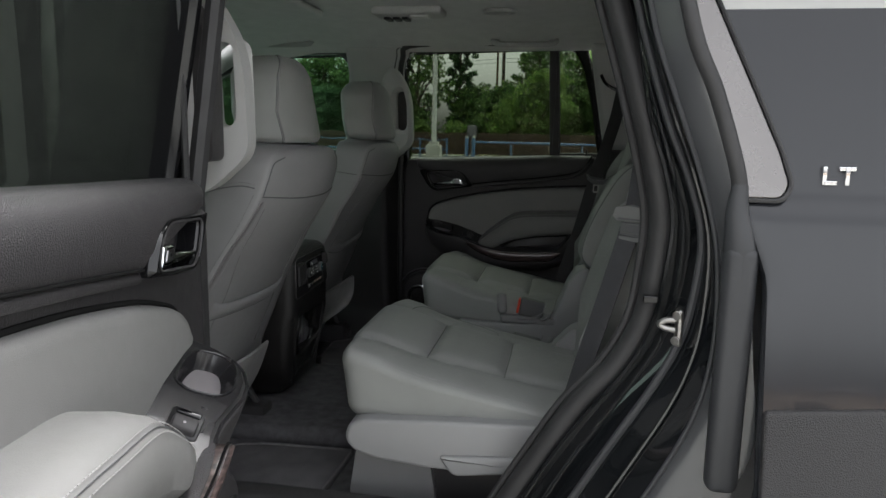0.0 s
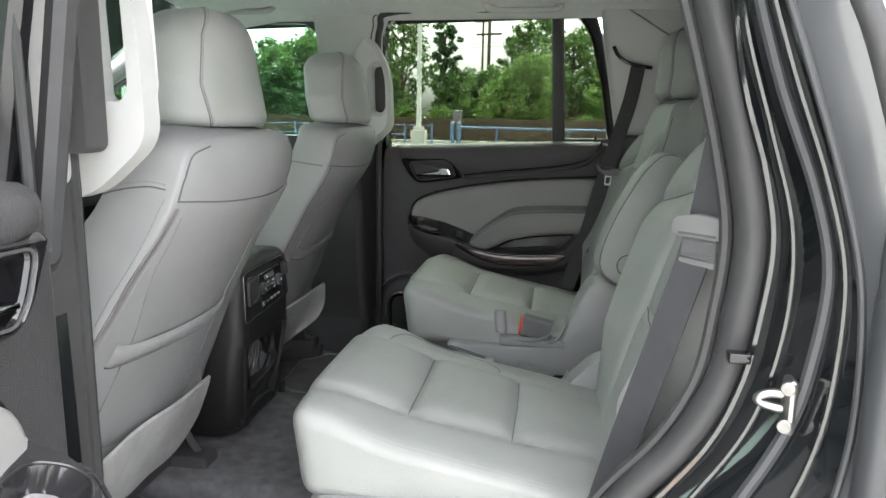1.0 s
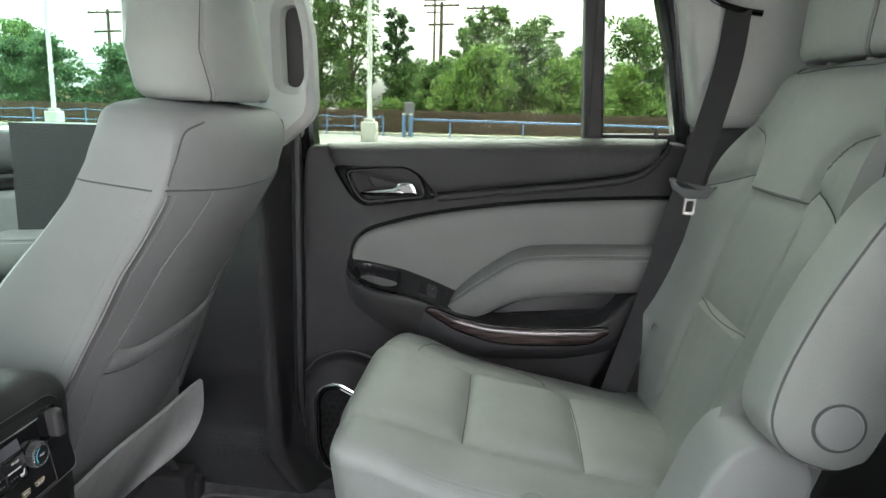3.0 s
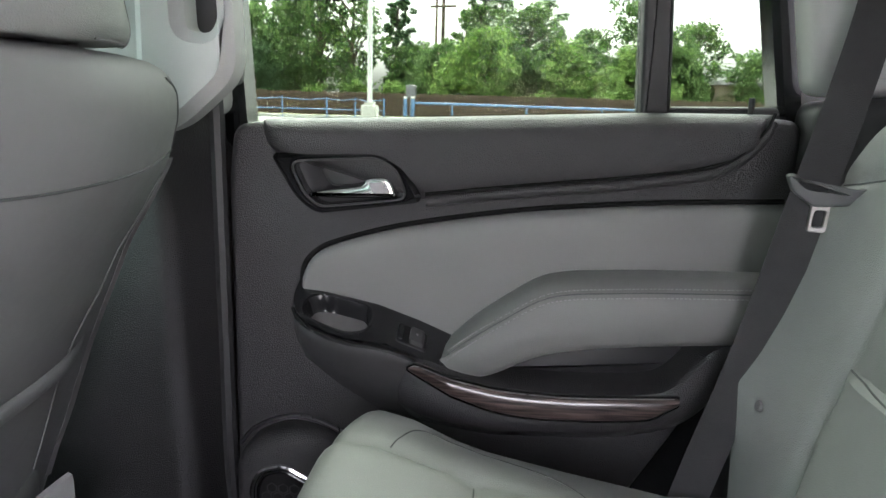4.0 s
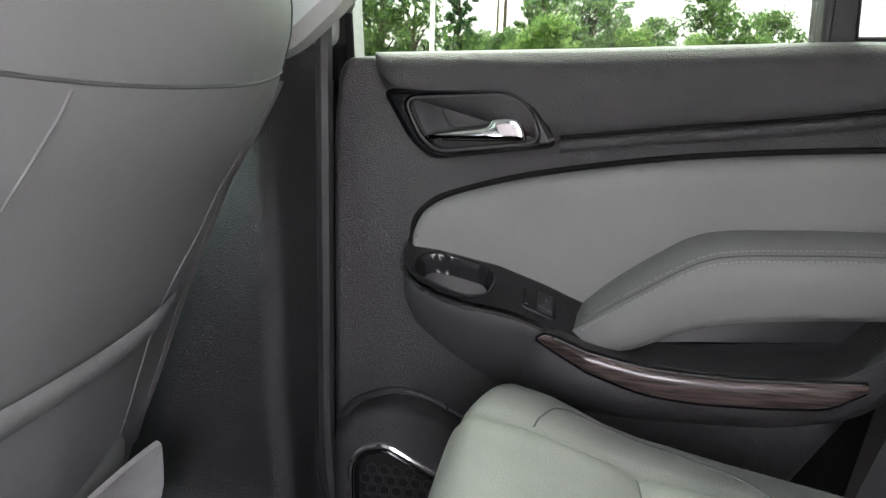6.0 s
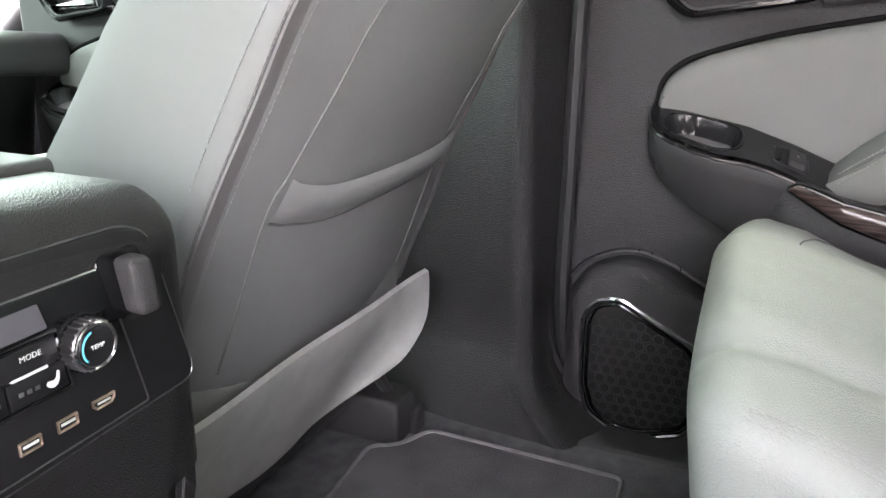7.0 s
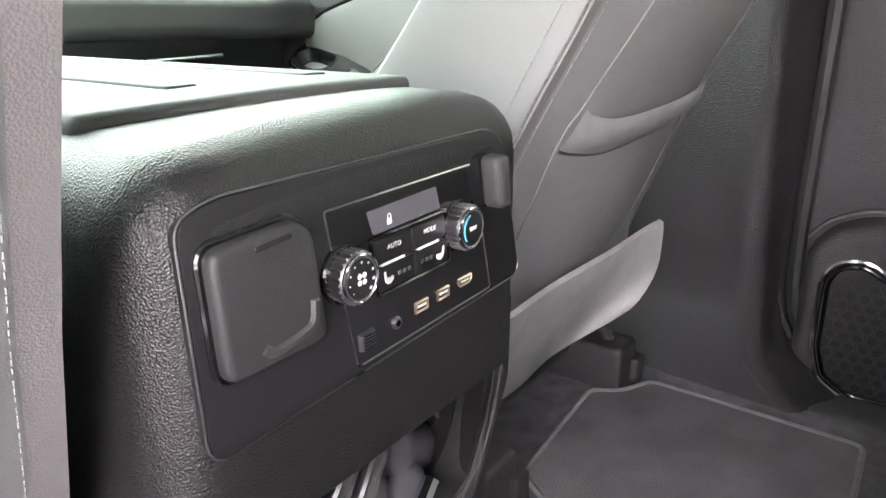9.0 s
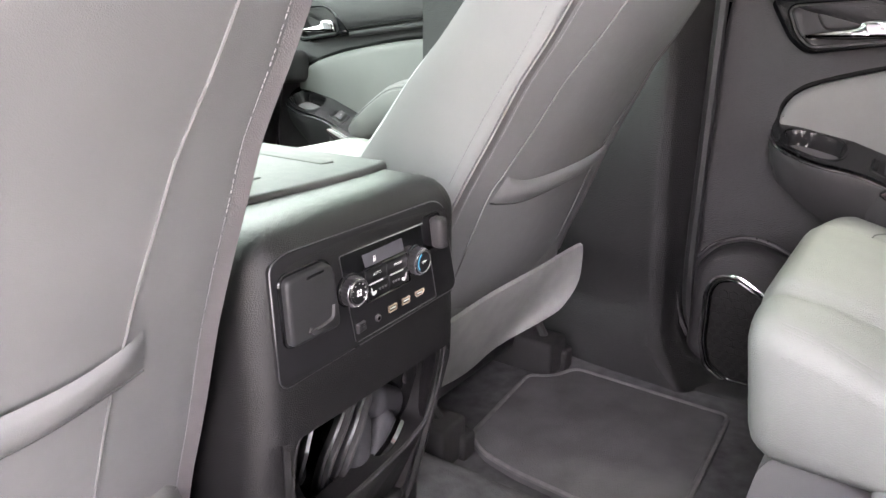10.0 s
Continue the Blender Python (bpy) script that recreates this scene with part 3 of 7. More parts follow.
# ---- doors ----
def door_place(origin, along, inward, lift=0.0):
    o, a, b = Vector(origin), Vector(along), Vector(inward)

    def at(u, w, z):
        return o + a * u + b * w + Vector((0, 0, z + lift))
    return at


def car_door(at, label, rear=True, open_door=False):
    """A car door from its inner trim to its outer skin; u from the hinge, w inwards, z up."""
    door = thing("car_door", at(0.4, 0, 0.6), label, "car door", "car doors")
    edge = [(0.012, 0.60), (0.0, 0.72), (0.002, 1.20), (0.012, 1.288), (0.33, 1.300), (0.60, 1.313), (0.80, 1.314), (0.80, 1.12), (0.715, 0.95), (0.68, 0.864), (0.61, 0.744), (0.55, 0.64), (0.50, 0.60)]
    part("trim_panel", panel(corners(edge, 0.025), at, -0.05, 0.0, 0.012), DOORBLACK, door, "charcoal moulded door trim")
    def pad_section(u):
        zt = float(np.interp(u, (0.06, 0.33, 0.60, 0.76), (1.294, 1.305, 1.318, 1.320)))
        zb = min(zt - 0.004, float(np.interp(u, (0.06, 0.066, 0.08, 0.292, 0.413, 0.60, 0.70, 0.735, 0.752, 0.758), (1.288, 1.264, 1.247, 1.188, 1.203, 1.226, 1.247, 1.272, 1.300, 1.316))))
        h, k = zt - zb, min(1, (zt - zb) / 0.05)
        return [at(u, w * k, z) for w, z in ((-0.065, zt - 0.004), (-0.03, zt), (-0.005, zt), (0.010, zt - 0.05 * h), (0.020, zt - 0.16 * h), (0.027, zt - 0.32 * h), (0.029, zt - 0.5 * h), (0.028, zt - 0.75 * h), (0.022, zb + 0.10 * h), (0.010, zb + 0.01 * h), (-0.01, zb))]
    us = [0.06, 0.063, 0.068, 0.076, 0.09] + list(np.linspace(0.12, 0.68, 20)) + [0.70, 0.715, 0.73, 0.742, 0.75, 0.755, 0.758]
    part("belt_pad", skin([pad_section(u) for u in us]), DOORBLACK, door, "padded black upper door roll")
    roll = spline([(0.295, 1.192), (0.413, 1.207), (0.60, 1.229), (0.695, 1.249), (0.74, 1.289), (0.752, 1.315)], 6)
    part("rolled_bead", tube([at(u, 0.014, z - 0.003) for u, z in roll], 0.0085, 12), DOORBLACK, door)
    part("bead_gap", tube([at(u, 0.0235, z + 0.0075) for u, z in roll], 0.0022, 6), SHADOWGAP, door)
    outer = corners([(0.074, 1.250), (0.232, 1.257), (0.268, 1.235), (0.294, 1.188), (0.14, 1.166), (0.112, 1.187)], 0.016, 5)
    inner = corners([(0.107, 1.238), (0.228, 1.246), (0.254, 1.231), (0.269, 1.194), (0.146, 1.179), (0.126, 1.197)], 0.014, 5)
    bezel = part("handle_bezel", frame_panel(outer, inner, at, 0.0, 0.032, 0.007), GLOSS, door, "gloss black handle surround")
    part("recess", panel(inset(inner, -0.002), at, -0.002, 0.004, 0.002, 1), FACE, bezel)
    part("recess_rim", tube([at(u, 0.031, z) for u, z in inset(inner, -0.002)], 0.0018, 6, True), BLACK, bezel)
    scoop = corners([(0.142, 1.232), (0.212, 1.236), (0.222, 1.222), (0.205, 1.207), (0.158, 1.203)], 0.012)
    part("latch_cup", panel(scoop, at, 0.002, 0.012, 0.005), BLACK, bezel)
    lev = spline([(0.133, 1.1965), (0.175, 1.2035), (0.206, 1.209), (0.213, 1.2185), (0.243, 1.2195), (0.2545, 1.198), (0.247, 1.1935), (0.19, 1.1905), (0.142, 1.1905)], 3, True)
    part("door_handle", panel(lev, at, 0.012, 0.030, 0.005, 3), CHROME, bezel, "chrome pull lever")
    part("lever_groove", panel(corners([(0.216, 1.2135), (0.240, 1.2145), (0.2475, 1.199), (0.222, 1.1985)], 0.004), at, 0.028, 0.0312, 0.001, 1), SATIN, bezel)
    line = spline([(0.111, 1.05), (0.115, 1.084), (0.135, 1.108), (0.168, 1.124), (0.255, 1.149), (0.375, 1.171), (0.492, 1.186), (0.646, 1.198), (0.785, 1.204)], 5)
    part("insert_gap", tube([at(u, 0.001, z) for u, z in line], 0.0038, 6), SHADOWGAP, door, "dark gap round the insert")
    # lower moulding with wood strip and pocket
    poc = corners([(0.405, 0.945), (0.43, 0.962), (0.47, 0.982), (0.549, 0.998), (0.685, 1.010), (0.672, 0.962), (0.65, 0.944), (0.60, 0.938), (0.465, 0.936)], 0.015)
    # raised plate, blacker than the trim, paints in the shade of a deep pocket
    part("door_pocket", panel(poc, at, 0.0, 0.02, 0.006), FACE, door, "door pocket with its deep shade painted in black")
    def loft(us, section):
        return skin([[at(u, w, z) for w, z in section(u)] for u in us])

    def along(u, *pairs):
        e = 0.018 if 0.345 < u < 0.74 else 0.0
        return float(np.mean([np.interp(u + e * d, [p[0] for p in pairs], [p[1] for p in pairs]) for d in (-1, -0.5, 0, 0.5, 1)]))

    def arm_section(u):
        zt = along(u, (0.325, 0.978), (0.345, 1.002), (0.37, 1.026), (0.41, 1.056), (0.44, 1.076), (0.46, 1.090), (0.50, 1.098), (0.60, 1.104), (0.77, 1.108))
        zb = along(u, (0.325, 0.966), (0.345, 0.956), (0.37, 0.951), (0.39, 0.953), (0.42, 0.970), (0.46, 0.990), (0.52, 1.003), (0.60, 1.012), (0.77, 1.024))
        wo = along(u, (0.325, 0.070), (0.34, 0.082), (0.40, 0.092), (0.55, 0.096), (0.77, 0.094))
        h = zt - zb
        pts = [(0.0, zt), (wo * 0.55, zt + 0.001), (wo * 0.8, zt - 0.003), (wo * 0.95, zt - 0.10 * h - 0.004), (wo, zt - 0.24 * h), (wo, zb + 0.4 * h), (wo * 0.97, zb + 0.14 * h), (wo * 0.88, zb + 0.03 * h), (wo * 0.75, zb), (0.0, zb)]
        return pts
    us = [0.325, 0.330, 0.338] + list(np.linspace(0.35, 0.56, 22)) + [0.60, 0.64, 0.70, 0.75, 0.762, 0.768]
    armrest = part("armrest", loft(us, arm_section), INSERT, door, "padded grey armrest with a stitched edge")
    crease = []
    for u in np.linspace(0.336, 0.762, 40):
        sec = arm_section(u)
        crease.append((u, sec[3][0] + 0.0008, sec[3][1]))
    part("crease", tube([at(*q[:2], q[2]) for q in crease], 0.0008, 6), LEATHER_DARK, armrest)
    for dz, dw in ((0.0050, -0.0038), (-0.0055, 0.0028)):
        part("stitching", stitches([at(q[0], q[1] + dw + 0.0012, q[2] + dz) for q in crease], 0.0008, 0.0050, 0.0034), ARMTHREAD, armrest)
    def insert_section(u):
        zt = float(np.interp(u, (0.113, 0.115, 0.120, 0.128, 0.140, 0.168, 0.21, 0.255, 0.315, 0.375, 0.43, 0.492, 0.57, 0.646, 0.785), (1.058, 1.072, 1.085, 1.097, 1.107, 1.121, 1.134, 1.146, 1.158, 1.168, 1.176, 1.183, 1.190, 1.195, 1.201)))
        zb = float(np.interp(u, (0.113, 0.14, 0.25, 0.36, 0.50, 0.70, 0.785), (1.050, 1.03, 1.0, 0.965, 0.985, 1.0, 1.05)))
        k = min(1, (zt - zb) / 0.03)
        return [(0.0, zt), (0.006 * k, zt - 0.001), (0.012 * k, zt - 0.004), (0.0155 * k, zt - 0.010 * k), (0.017 * k, zt - 0.020 * k), (0.018 * k, 0.5 * (zt + zb)), (0.016 * k, zb), (0.0, zb)]
    part("insert", loft([0.113, 0.115, 0.118, 0.122, 0.128, 0.134, 0.142, 0.155] + list(np.linspace(0.168, 0.785, 36)), insert_section), INSERT, door, "grey vinyl door insert")
    top_pts = ((0.284, 0.972), (0.292, 0.977), (0.302, 0.976), (0.345, 0.960), (0.407, 0.948), (0.498, 0.944), (0.60, 0.949), (0.646, 0.952))
    low_pts = ((0.284, 0.970), (0.30, 0.960), (0.346, 0.934), (0.408, 0.914), (0.462, 0.909), (0.54, 0.911), (0.612, 0.917), (0.632, 0.926), (0.646, 0.948))

    def mould_section(u):
        zt = along(u, (0.24, 0.99), (0.284, 0.978), *top_pts[2:-1], (0.645, 0.958), (0.66, 0.985), (0.672, 1.008), (0.70, 1.020), (0.775, 1.028)) + 0.003
        zb = along(u, (0.24, 0.893), (0.30, 0.876), (0.40, 0.862), (0.56, 0.868), (0.64, 0.885), (0.68, 0.905), (0.71, 0.945), (0.75, 1.0), (0.775, 1.02))
        wr = along(u, (0.24, 0.060), (0.27, 0.080), (0.30, 0.094), (0.36, 0.099), (0.64, 0.099), (0.68, 0.092), (0.775, 0.082))
        return [(0.0, zt), (wr - 0.012, zt), (wr - 0.004, zt - 0.002), (wr, zt - 0.008), (wr, 0.5 * (zt + zb) - 0.004), (wr - 0.008, zb + 0.022), (0.7 * wr, zb + 0.004), (0.0, zb)]
    part("lower_moulding", loft([0.24, 0.25] + list(np.linspace(0.265, 0.64, 26)) + list(np.linspace(0.648, 0.775, 16)), mould_section), DOORBLACK, door, "black lower door moulding")

    def strip_section(u):
        zt, zb = along(u, *top_pts), along(u, *low_pts)
        h, k = max(zt - zb, 0.001), min(1, max(zt - zb, 0.001) / 0.012)
        return [(0.09, zt), (0.100, zt), (0.100 + 0.005 * k, zt - 0.10 * h), (0.100 + 0.008 * k, zt - 0.3 * h), (0.100 + 0.007 * k, zt - 0.6 * h), (0.100 + 0.004 * k, zb + 0.10 * h), (0.100, zb), (0.09, zb)]
    us = [0.284, 0.286, 0.289, 0.293] + list(np.linspace(0.30, 0.62, 30)) + [0.628, 0.635, 0.640, 0.644, 0.646]
    strip = part("wood_strip", loft(us, strip_section), WOOD, door, "dark streaked wood strip")
    part("strip_rim", tube([at(u, 0.1005, along(u, *low_pts) - 0.001) for u in us] + [at(u, 0.1005, along(u, *top_pts) + 0.001) for u in us[::-1]], 0.0018, 6, True), GLOSS, strip)
    part("bright_line", tube([at(u, 0.1030, along(u, *top_pts) - 0.0012) for u in us[2:-2]], 0.0010, 6), SATIN, strip)
    # switch pod: a level top with a cup hollow, falling to the rear
    def pod_top(u):
        return along(u, (0.10, 1.060), (0.15, 1.056), (0.23, 1.040), (0.29, 1.019), (0.34, 0.998))

    def pod_reach(u):
        return along(u, (0.106, 0.03), (0.11, 0.050), (0.12, 0.070), (0.14, 0.086), (0.17, 0.096), (0.20, 0.098), (0.23, 0.094), (0.26, 0.088), (0.29, 0.088), (0.335, 0.094))

    def pod_section(u):
        zt, wo = pod_top(u), pod_reach(u)
        zl = along(u, (0.106, 1.03), (0.115, 0.985), (0.13, 0.962), (0.18, 0.925), (0.235, 0.895), (0.335, 0.88))
        wl = along(u, (0.106, 0.025), (0.13, 0.055), (0.20, 0.062), (0.335, 0.064))
        zo = zt - 0.45 * wo
        return [(0.0, zt - 0.05), (max(0.004, wo - 0.016), zo - 0.045), (max(0.006, wo - 0.010), zo - 0.001), (wo - 0.002, zo - 0.002), (wo, zo - 0.008), (wo - 0.004, zo - 0.022), (0.5 * (wo - 0.004 + wl) + 0.004, 0.5 * (zo - 0.022 + zl)), (wl, zl), (0.0, zl - 0.004)]
    pod = part("switch_pod", loft([0.106, 0.109, 0.114, 0.12, 0.13, 0.145, 0.165, 0.185, 0.21, 0.235, 0.26, 0.285, 0.31, 0.33, 0.338], pod_section), BLACK, door, "black switch pod")

    def level(u, w, v):
        return at(u, v + 0.4 * w, pod_top(u) - 0.45 * v + w)
    hollow = corners([(0.122, 0.05), (0.132, 0.026), (0.165, 0.020), (0.215, 0.022), (0.228, 0.040), (0.222, 0.072), (0.195, 0.084), (0.155, 0.078), (0.13, 0.068)], 0.014, 5)
    H = [Vector((float(u), float(v), 0)) for u, v in hollow]

    def sunk(u, v):
        p, inside = Vector((u, v, 0)), False
        for a, b in zip(H, H[1:] + H[:1]):
            if (a.y > v) != (b.y > v) and u < (b.x - a.x) * (v - a.y) / (b.y - a.y) + a.x:
                inside = not inside
        d = min(seg_dist(p, a, b) for a, b in zip(H, H[1:] + H[:1]))
        return 0.026 * min(1, d / 0.006) if inside else 0.0
    rows = []
    for u in np.linspace(0.107, 0.338, 78):
        reach = max(0.012, pod_reach(u) - 0.007)
        rows.append([level(u, -sunk(u, v) + 0.001, v) for v in np.linspace(0.0, reach, 34)])
    plate = part("pod_plate", skin(rows, closed=False, cap=(False, False)), POD, pod, "satin black switch plate with a cup hollow")
    part("cup_liner", panel(inset(hollow, 0.009), level, -0.026, -0.021, 0.002, 2), WELT, plate, "grey rubber cup liner")
    part("cup_rim", tube([level(u, 0.0015, v) for u, v in hollow], 0.0018, 6, True), POD, plate)
    sw = corners([(0.262, 0.036), (0.262, 0.070), (0.305, 0.070), (0.305, 0.036)], 0.006)
    part("switch_well", panel(sw, level, 0.0, 0.0028, 0.001, 1), FACE, plate)
    part("window_switch", panel(corners([(0.281, 0.040), (0.281, 0.066), (0.301, 0.066), (0.301, 0.040)], 0.004), level, 0.001, 0.010, 0.003, 2), BLACK, plate, "black window switch")
    part("switch_sign", panel(corners([(0.290, 0.051), (0.290, 0.054), (0.293, 0.054), (0.293, 0.051)], 0.001), level, 0.0095, 0.0101, 0.0001, 1), SATIN, plate)
    part("switch_edge", panel(corners([(0.265, 0.040), (0.265, 0.066), (0.272, 0.066), (0.272, 0.040)], 0.002), level, 0.001, 0.005, 0.001, 1), GLOSS, plate)
    ridge = [(u, pod_reach(u) - 0.002, pod_top(u) - 0.45 * pod_reach(u) - 0.002) for u in np.linspace(0.112, 0.337, 24)]
    part("pod_rim", tube([at(*q) for q in ridge], 0.0026, 8), POD, pod)
    # speaker
    hump = corners([(0.012, 0.60), (0.012, 0.78), (0.04, 0.817), (0.092, 0.838), (0.142, 0.829), (0.215, 0.79), (0.27, 0.72), (0.27, 0.60), (0.16, 0.575)], 0.03, 5)
    part("speaker_hump", panel(hump, at, 0.0, 0.045, 0.02, 5), DOORBLACK, door)
    part("hump_line", tube([at(u, 0.003, z) for u, z in spline([(0.008, 0.79), (0.036, 0.822), (0.09, 0.843), (0.144, 0.834), (0.22, 0.794)], 5)], 0.003, 6), SATIN, door)
    ring = corners([(0.041, 0.64), (0.040, 0.745), (0.054, 0.772), (0.090, 0.782), (0.20, 0.724), (0.235, 0.66), (0.20, 0.585), (0.143, 0.566), (0.097, 0.566), (0.055, 0.592)], 0.014, 4)
    spk = part("speaker_grille", panel(inset(ring, 0.004), at, 0.03, 0.046, 0.002, 1), GRAINED, door, "black perforated speaker grille")
    H2 = inset(ring, 0.016)
    cells = []
    for i in range(12):
        for j in range(12):
            u, z = 0.045 + 0.0175 * (i + 0.5 * (j % 2)), 0.575 + 0.0152 * j
            cross = sum((a[1] > z) != (b[1] > z) and u < (b[0] - a[0]) * (z - a[1]) / (b[1] - a[1]) + a[0] for a, b in zip(H2, np.roll(H2, -1, 0)))
            if cross % 2:
                cells.append(tube([at(u + 0.0082 * math.cos(math.pi / 6 + k * math.pi / 3), 0.0463, z + 0.0082 * math.sin(math.pi / 6 + k * math.pi / 3)) for k in range(6)], 0.0009, 4, True))
    part("grille_mesh", merge(*cells), BLACK, spk)
    part("speaker_ring", tube([at(u, 0.047, z) for u, z in ring], 0.0045, 8, True), CHROME if not open_door else SATIN, spk, "bright speaker surround")
    part("speaker_ring_inner", tube([at(u, 0.045, z) for u, z in inset(ring, 0.009)], 0.0035, 8, True), GLOSS, spk)
    # window
    if rear:
        hole = [(0.022, 1.27), (0.012, 1.45), (0.006, 1.62), (0.012, 1.70), (0.05, 1.733), (0.30, 1.738), (0.57, 1.736), (0.665, 1.722), (0.705, 1.655), (0.745, 1.50), (0.785, 1.27)]
        rim = [(-0.012, 1.25), (-0.022, 1.45), (-0.028, 1.63), (-0.022, 1.735), (0.02, 1.775), (0.30, 1.782), (0.58, 1.780), (0.705, 1.76), (0.742, 1.66), (0.785, 1.50), (0.825, 1.25)]
    else:
        hole = [(0.02, 1.27), (-0.02, 1.30), (-0.10, 1.34), (0.05, 1.45), (0.30, 1.60), (0.5, 1.70), (0.58, 1.715), (0.86, 1.715), (0.90, 1.68), (0.905, 1.5), (0.905, 1.27)]
        rim = [(0.0, 1.25), (-0.06, 1.27), (-0.16, 1.33), (0.02, 1.48), (0.28, 1.64), (0.48, 1.74), (0.58, 1.76), (0.88, 1.76), (0.94, 1.72), (0.945, 1.5), (0.945, 1.25)]
    win = part("window_frame", frame_panel(corners(rim, 0.02, 3), corners(hole, 0.02, 3), at, -0.085, -0.03, 0.008), GLOSS if rear else BLACK, door, "black window frame")
    if rear:
        part("divider_bar", panel(corners([(0.592, 1.27), (0.571, 1.74), (0.610, 1.74), (0.634, 1.27)], 0.004), at, -0.085, -0.035, 0.006), BLACK, win)
        part("lower_bar", panel(corners([(0.60, 1.27), (0.60, 1.326), (0.80, 1.330), (0.80, 1.27)], 0.004), at, -0.085, -0.036, 0.006), BLACK, win)
    tint = TINT if open_door else (CLEAR if rear else FRONTGLASS)
    pane = part("pane", panel(inset(corners(hole, 0.02, 3), -0.012), at, -0.064, -0.060, 0.001, 1), tint, win)
    if rear:
        part("lock_pin", disc(at(0.732, -0.012, 1.312), (0, 0, 1), 0.004, 0.03, 12), BLACK, door)
        part("lock_collar", disc(at(0.732, -0.012, 1.312), (0, 0, 1), 0.014, 0.006, 16), BLACK, door)
    if open_door:
        sk = corners([(-0.02, 0.45), (-0.02, 1.29), (0.80, 1.32), (0.80, 0.95), (0.66, 0.62), (0.55, 0.45)], 0.04)
        part("outer_skin", panel(sk, at, -0.15, -0.05, 0.02), JAMB, door, "black painted door shell")
        fr = corners([(-0.03, 1.20), (-0.04, 1.63), (-0.03, 1.75), (0.02, 1.79), (0.30, 1.80), (0.6, 1.797), (0.71, 1.775), (0.755, 1.67), (0.80, 1.5), (0.84, 1.2)], 0.02, 4)
        part("frame_seal", tube([at(u, -0.02, z) for u, z in fr], 0.016, 8, True), DARKRUBBER, door)
        plumb = lambda u, w, z: at(u, w - 0.14 * max(0.0, z - 1.30), z)
        for du, dw in ((0.004, -0.016), (-0.012, -0.022), (-0.028, -0.028), (-0.044, -0.034)):
            part("edge_seal", tube([plumb(du, dw, z) for z in np.linspace(0.62, 1.74, 24)], 0.0058, 8), DARKRUBBER, door, "black ribbed edge seal")
        part("front_edge", panel(corners([(-0.05, 0.60), (-0.05, 1.74), (0.012, 1.74), (0.012, 0.60)], 0.015), plumb, -0.12, -0.036, 0.02), DARKRUBBER, door)
    return door


RIGHT = door_place((-0.533, 2.86, 0), (1, 0, 0), (0, -1, 0))
car_door(RIGHT, "closed rear car door with grey insert and dark wood strip")
FRONT_RIGHT = door_place((-1.67, 2.86, 0), (1, 0, 0), (0, -1, 0), -0.01)
car_door(FRONT_RIGHT, "closed front car door with grey insert and chrome lever", rear=False)
group_at(0.012, 0.060, 0.016)
LEFT_FLAT = door_place((-0.462, 1.035, 0), (0.177, -0.984, 0), (1.20, 0.216, 0), 0.018)


def LEFT(u, w, z):
    # the window frame leans inwards above the belt line
    return LEFT_FLAT(u, w + 0.14 * max(0.0, z - 1.30), z)


car_door(LEFT, "open rear car door with pale grey insert and armrest", open_door=True)
group_at()
FRONT_LEFT = door_place((-1.67, 1.14, 0), (1, 0, 0), (0, 1, 0), -0.01)
car_door(FRONT_LEFT, "closed front car door on the driver's side", rear=False)

# ---- left rear door opening: painted jamb, seal, striker, quarter panel ----
group_at(0.022, 0.063, 0.004)
seal_in = spline([(0.13, 1.235, 1.72), (0.176, 1.225, 1.575), (0.211, 1.22, 1.459), (0.243, 1.22, 1.34), (0.257, 1.22, 1.259), (0.252, 1.22, 1.174), (0.238, 1.22, 1.086), (0.197, 1.22, 1.003), (0.133, 1.22, 0.924), (0.064, 1.22, 0.81), (0.0, 1.22, 0.70)], 6)
k = len(seal_in)


def follow(pts):
    """A line with as many points as the seal's."""
    q = spline(pts, 12)
    return [q[round(i * (len(q) - 1) / (k - 1))] for i in range(k)]


lip = follow([(0.19, 1.19, 1.71), (0.231, 1.19, 1.459), (0.267, 1.19, 1.342), (0.283, 1.19, 1.262), (0.278, 1.19, 1.179), (0.264, 1.19, 1.094), (0.230, 1.19, 1.012), (0.16, 1.19, 0.916), (0.10, 1.19, 0.825), (0.03, 1.19, 0.70)])
step = follow([(0.172, 1.12, 1.69), (0.211, 1.12, 1.559), (0.252, 1.12, 1.433), (0.296, 1.12, 1.326), (0.317, 1.12, 1.244), (0.311, 1.12, 1.152), (0.295, 1.12, 1.079), (0.256, 1.12, 0.995), (0.187, 1.12, 0.876), (0.09, 1.12, 0.70)])
rim1 = follow([(0.20, 1.075, 1.70), (0.235, 1.075, 1.55), (0.272, 1.075, 1.45), (0.312, 1.075, 1.345), (0.340, 1.075, 1.25), (0.350, 1.075, 1.15), (0.347, 1.075, 1.06), (0.328, 1.075, 0.97), (0.278, 1.075, 0.86), (0.19, 1.075, 0.70)])
rim2 = follow([(0.215, 1.055, 1.70), (0.25, 1.055, 1.55), (0.287, 1.055, 1.45), (0.325, 1.055, 1.345), (0.352, 1.055, 1.25), (0.364, 1.055, 1.15), (0.362, 1.055, 1.05), (0.345, 1.055, 0.955), (0.30, 1.055, 0.85), (0.21, 1.055, 0.70)])
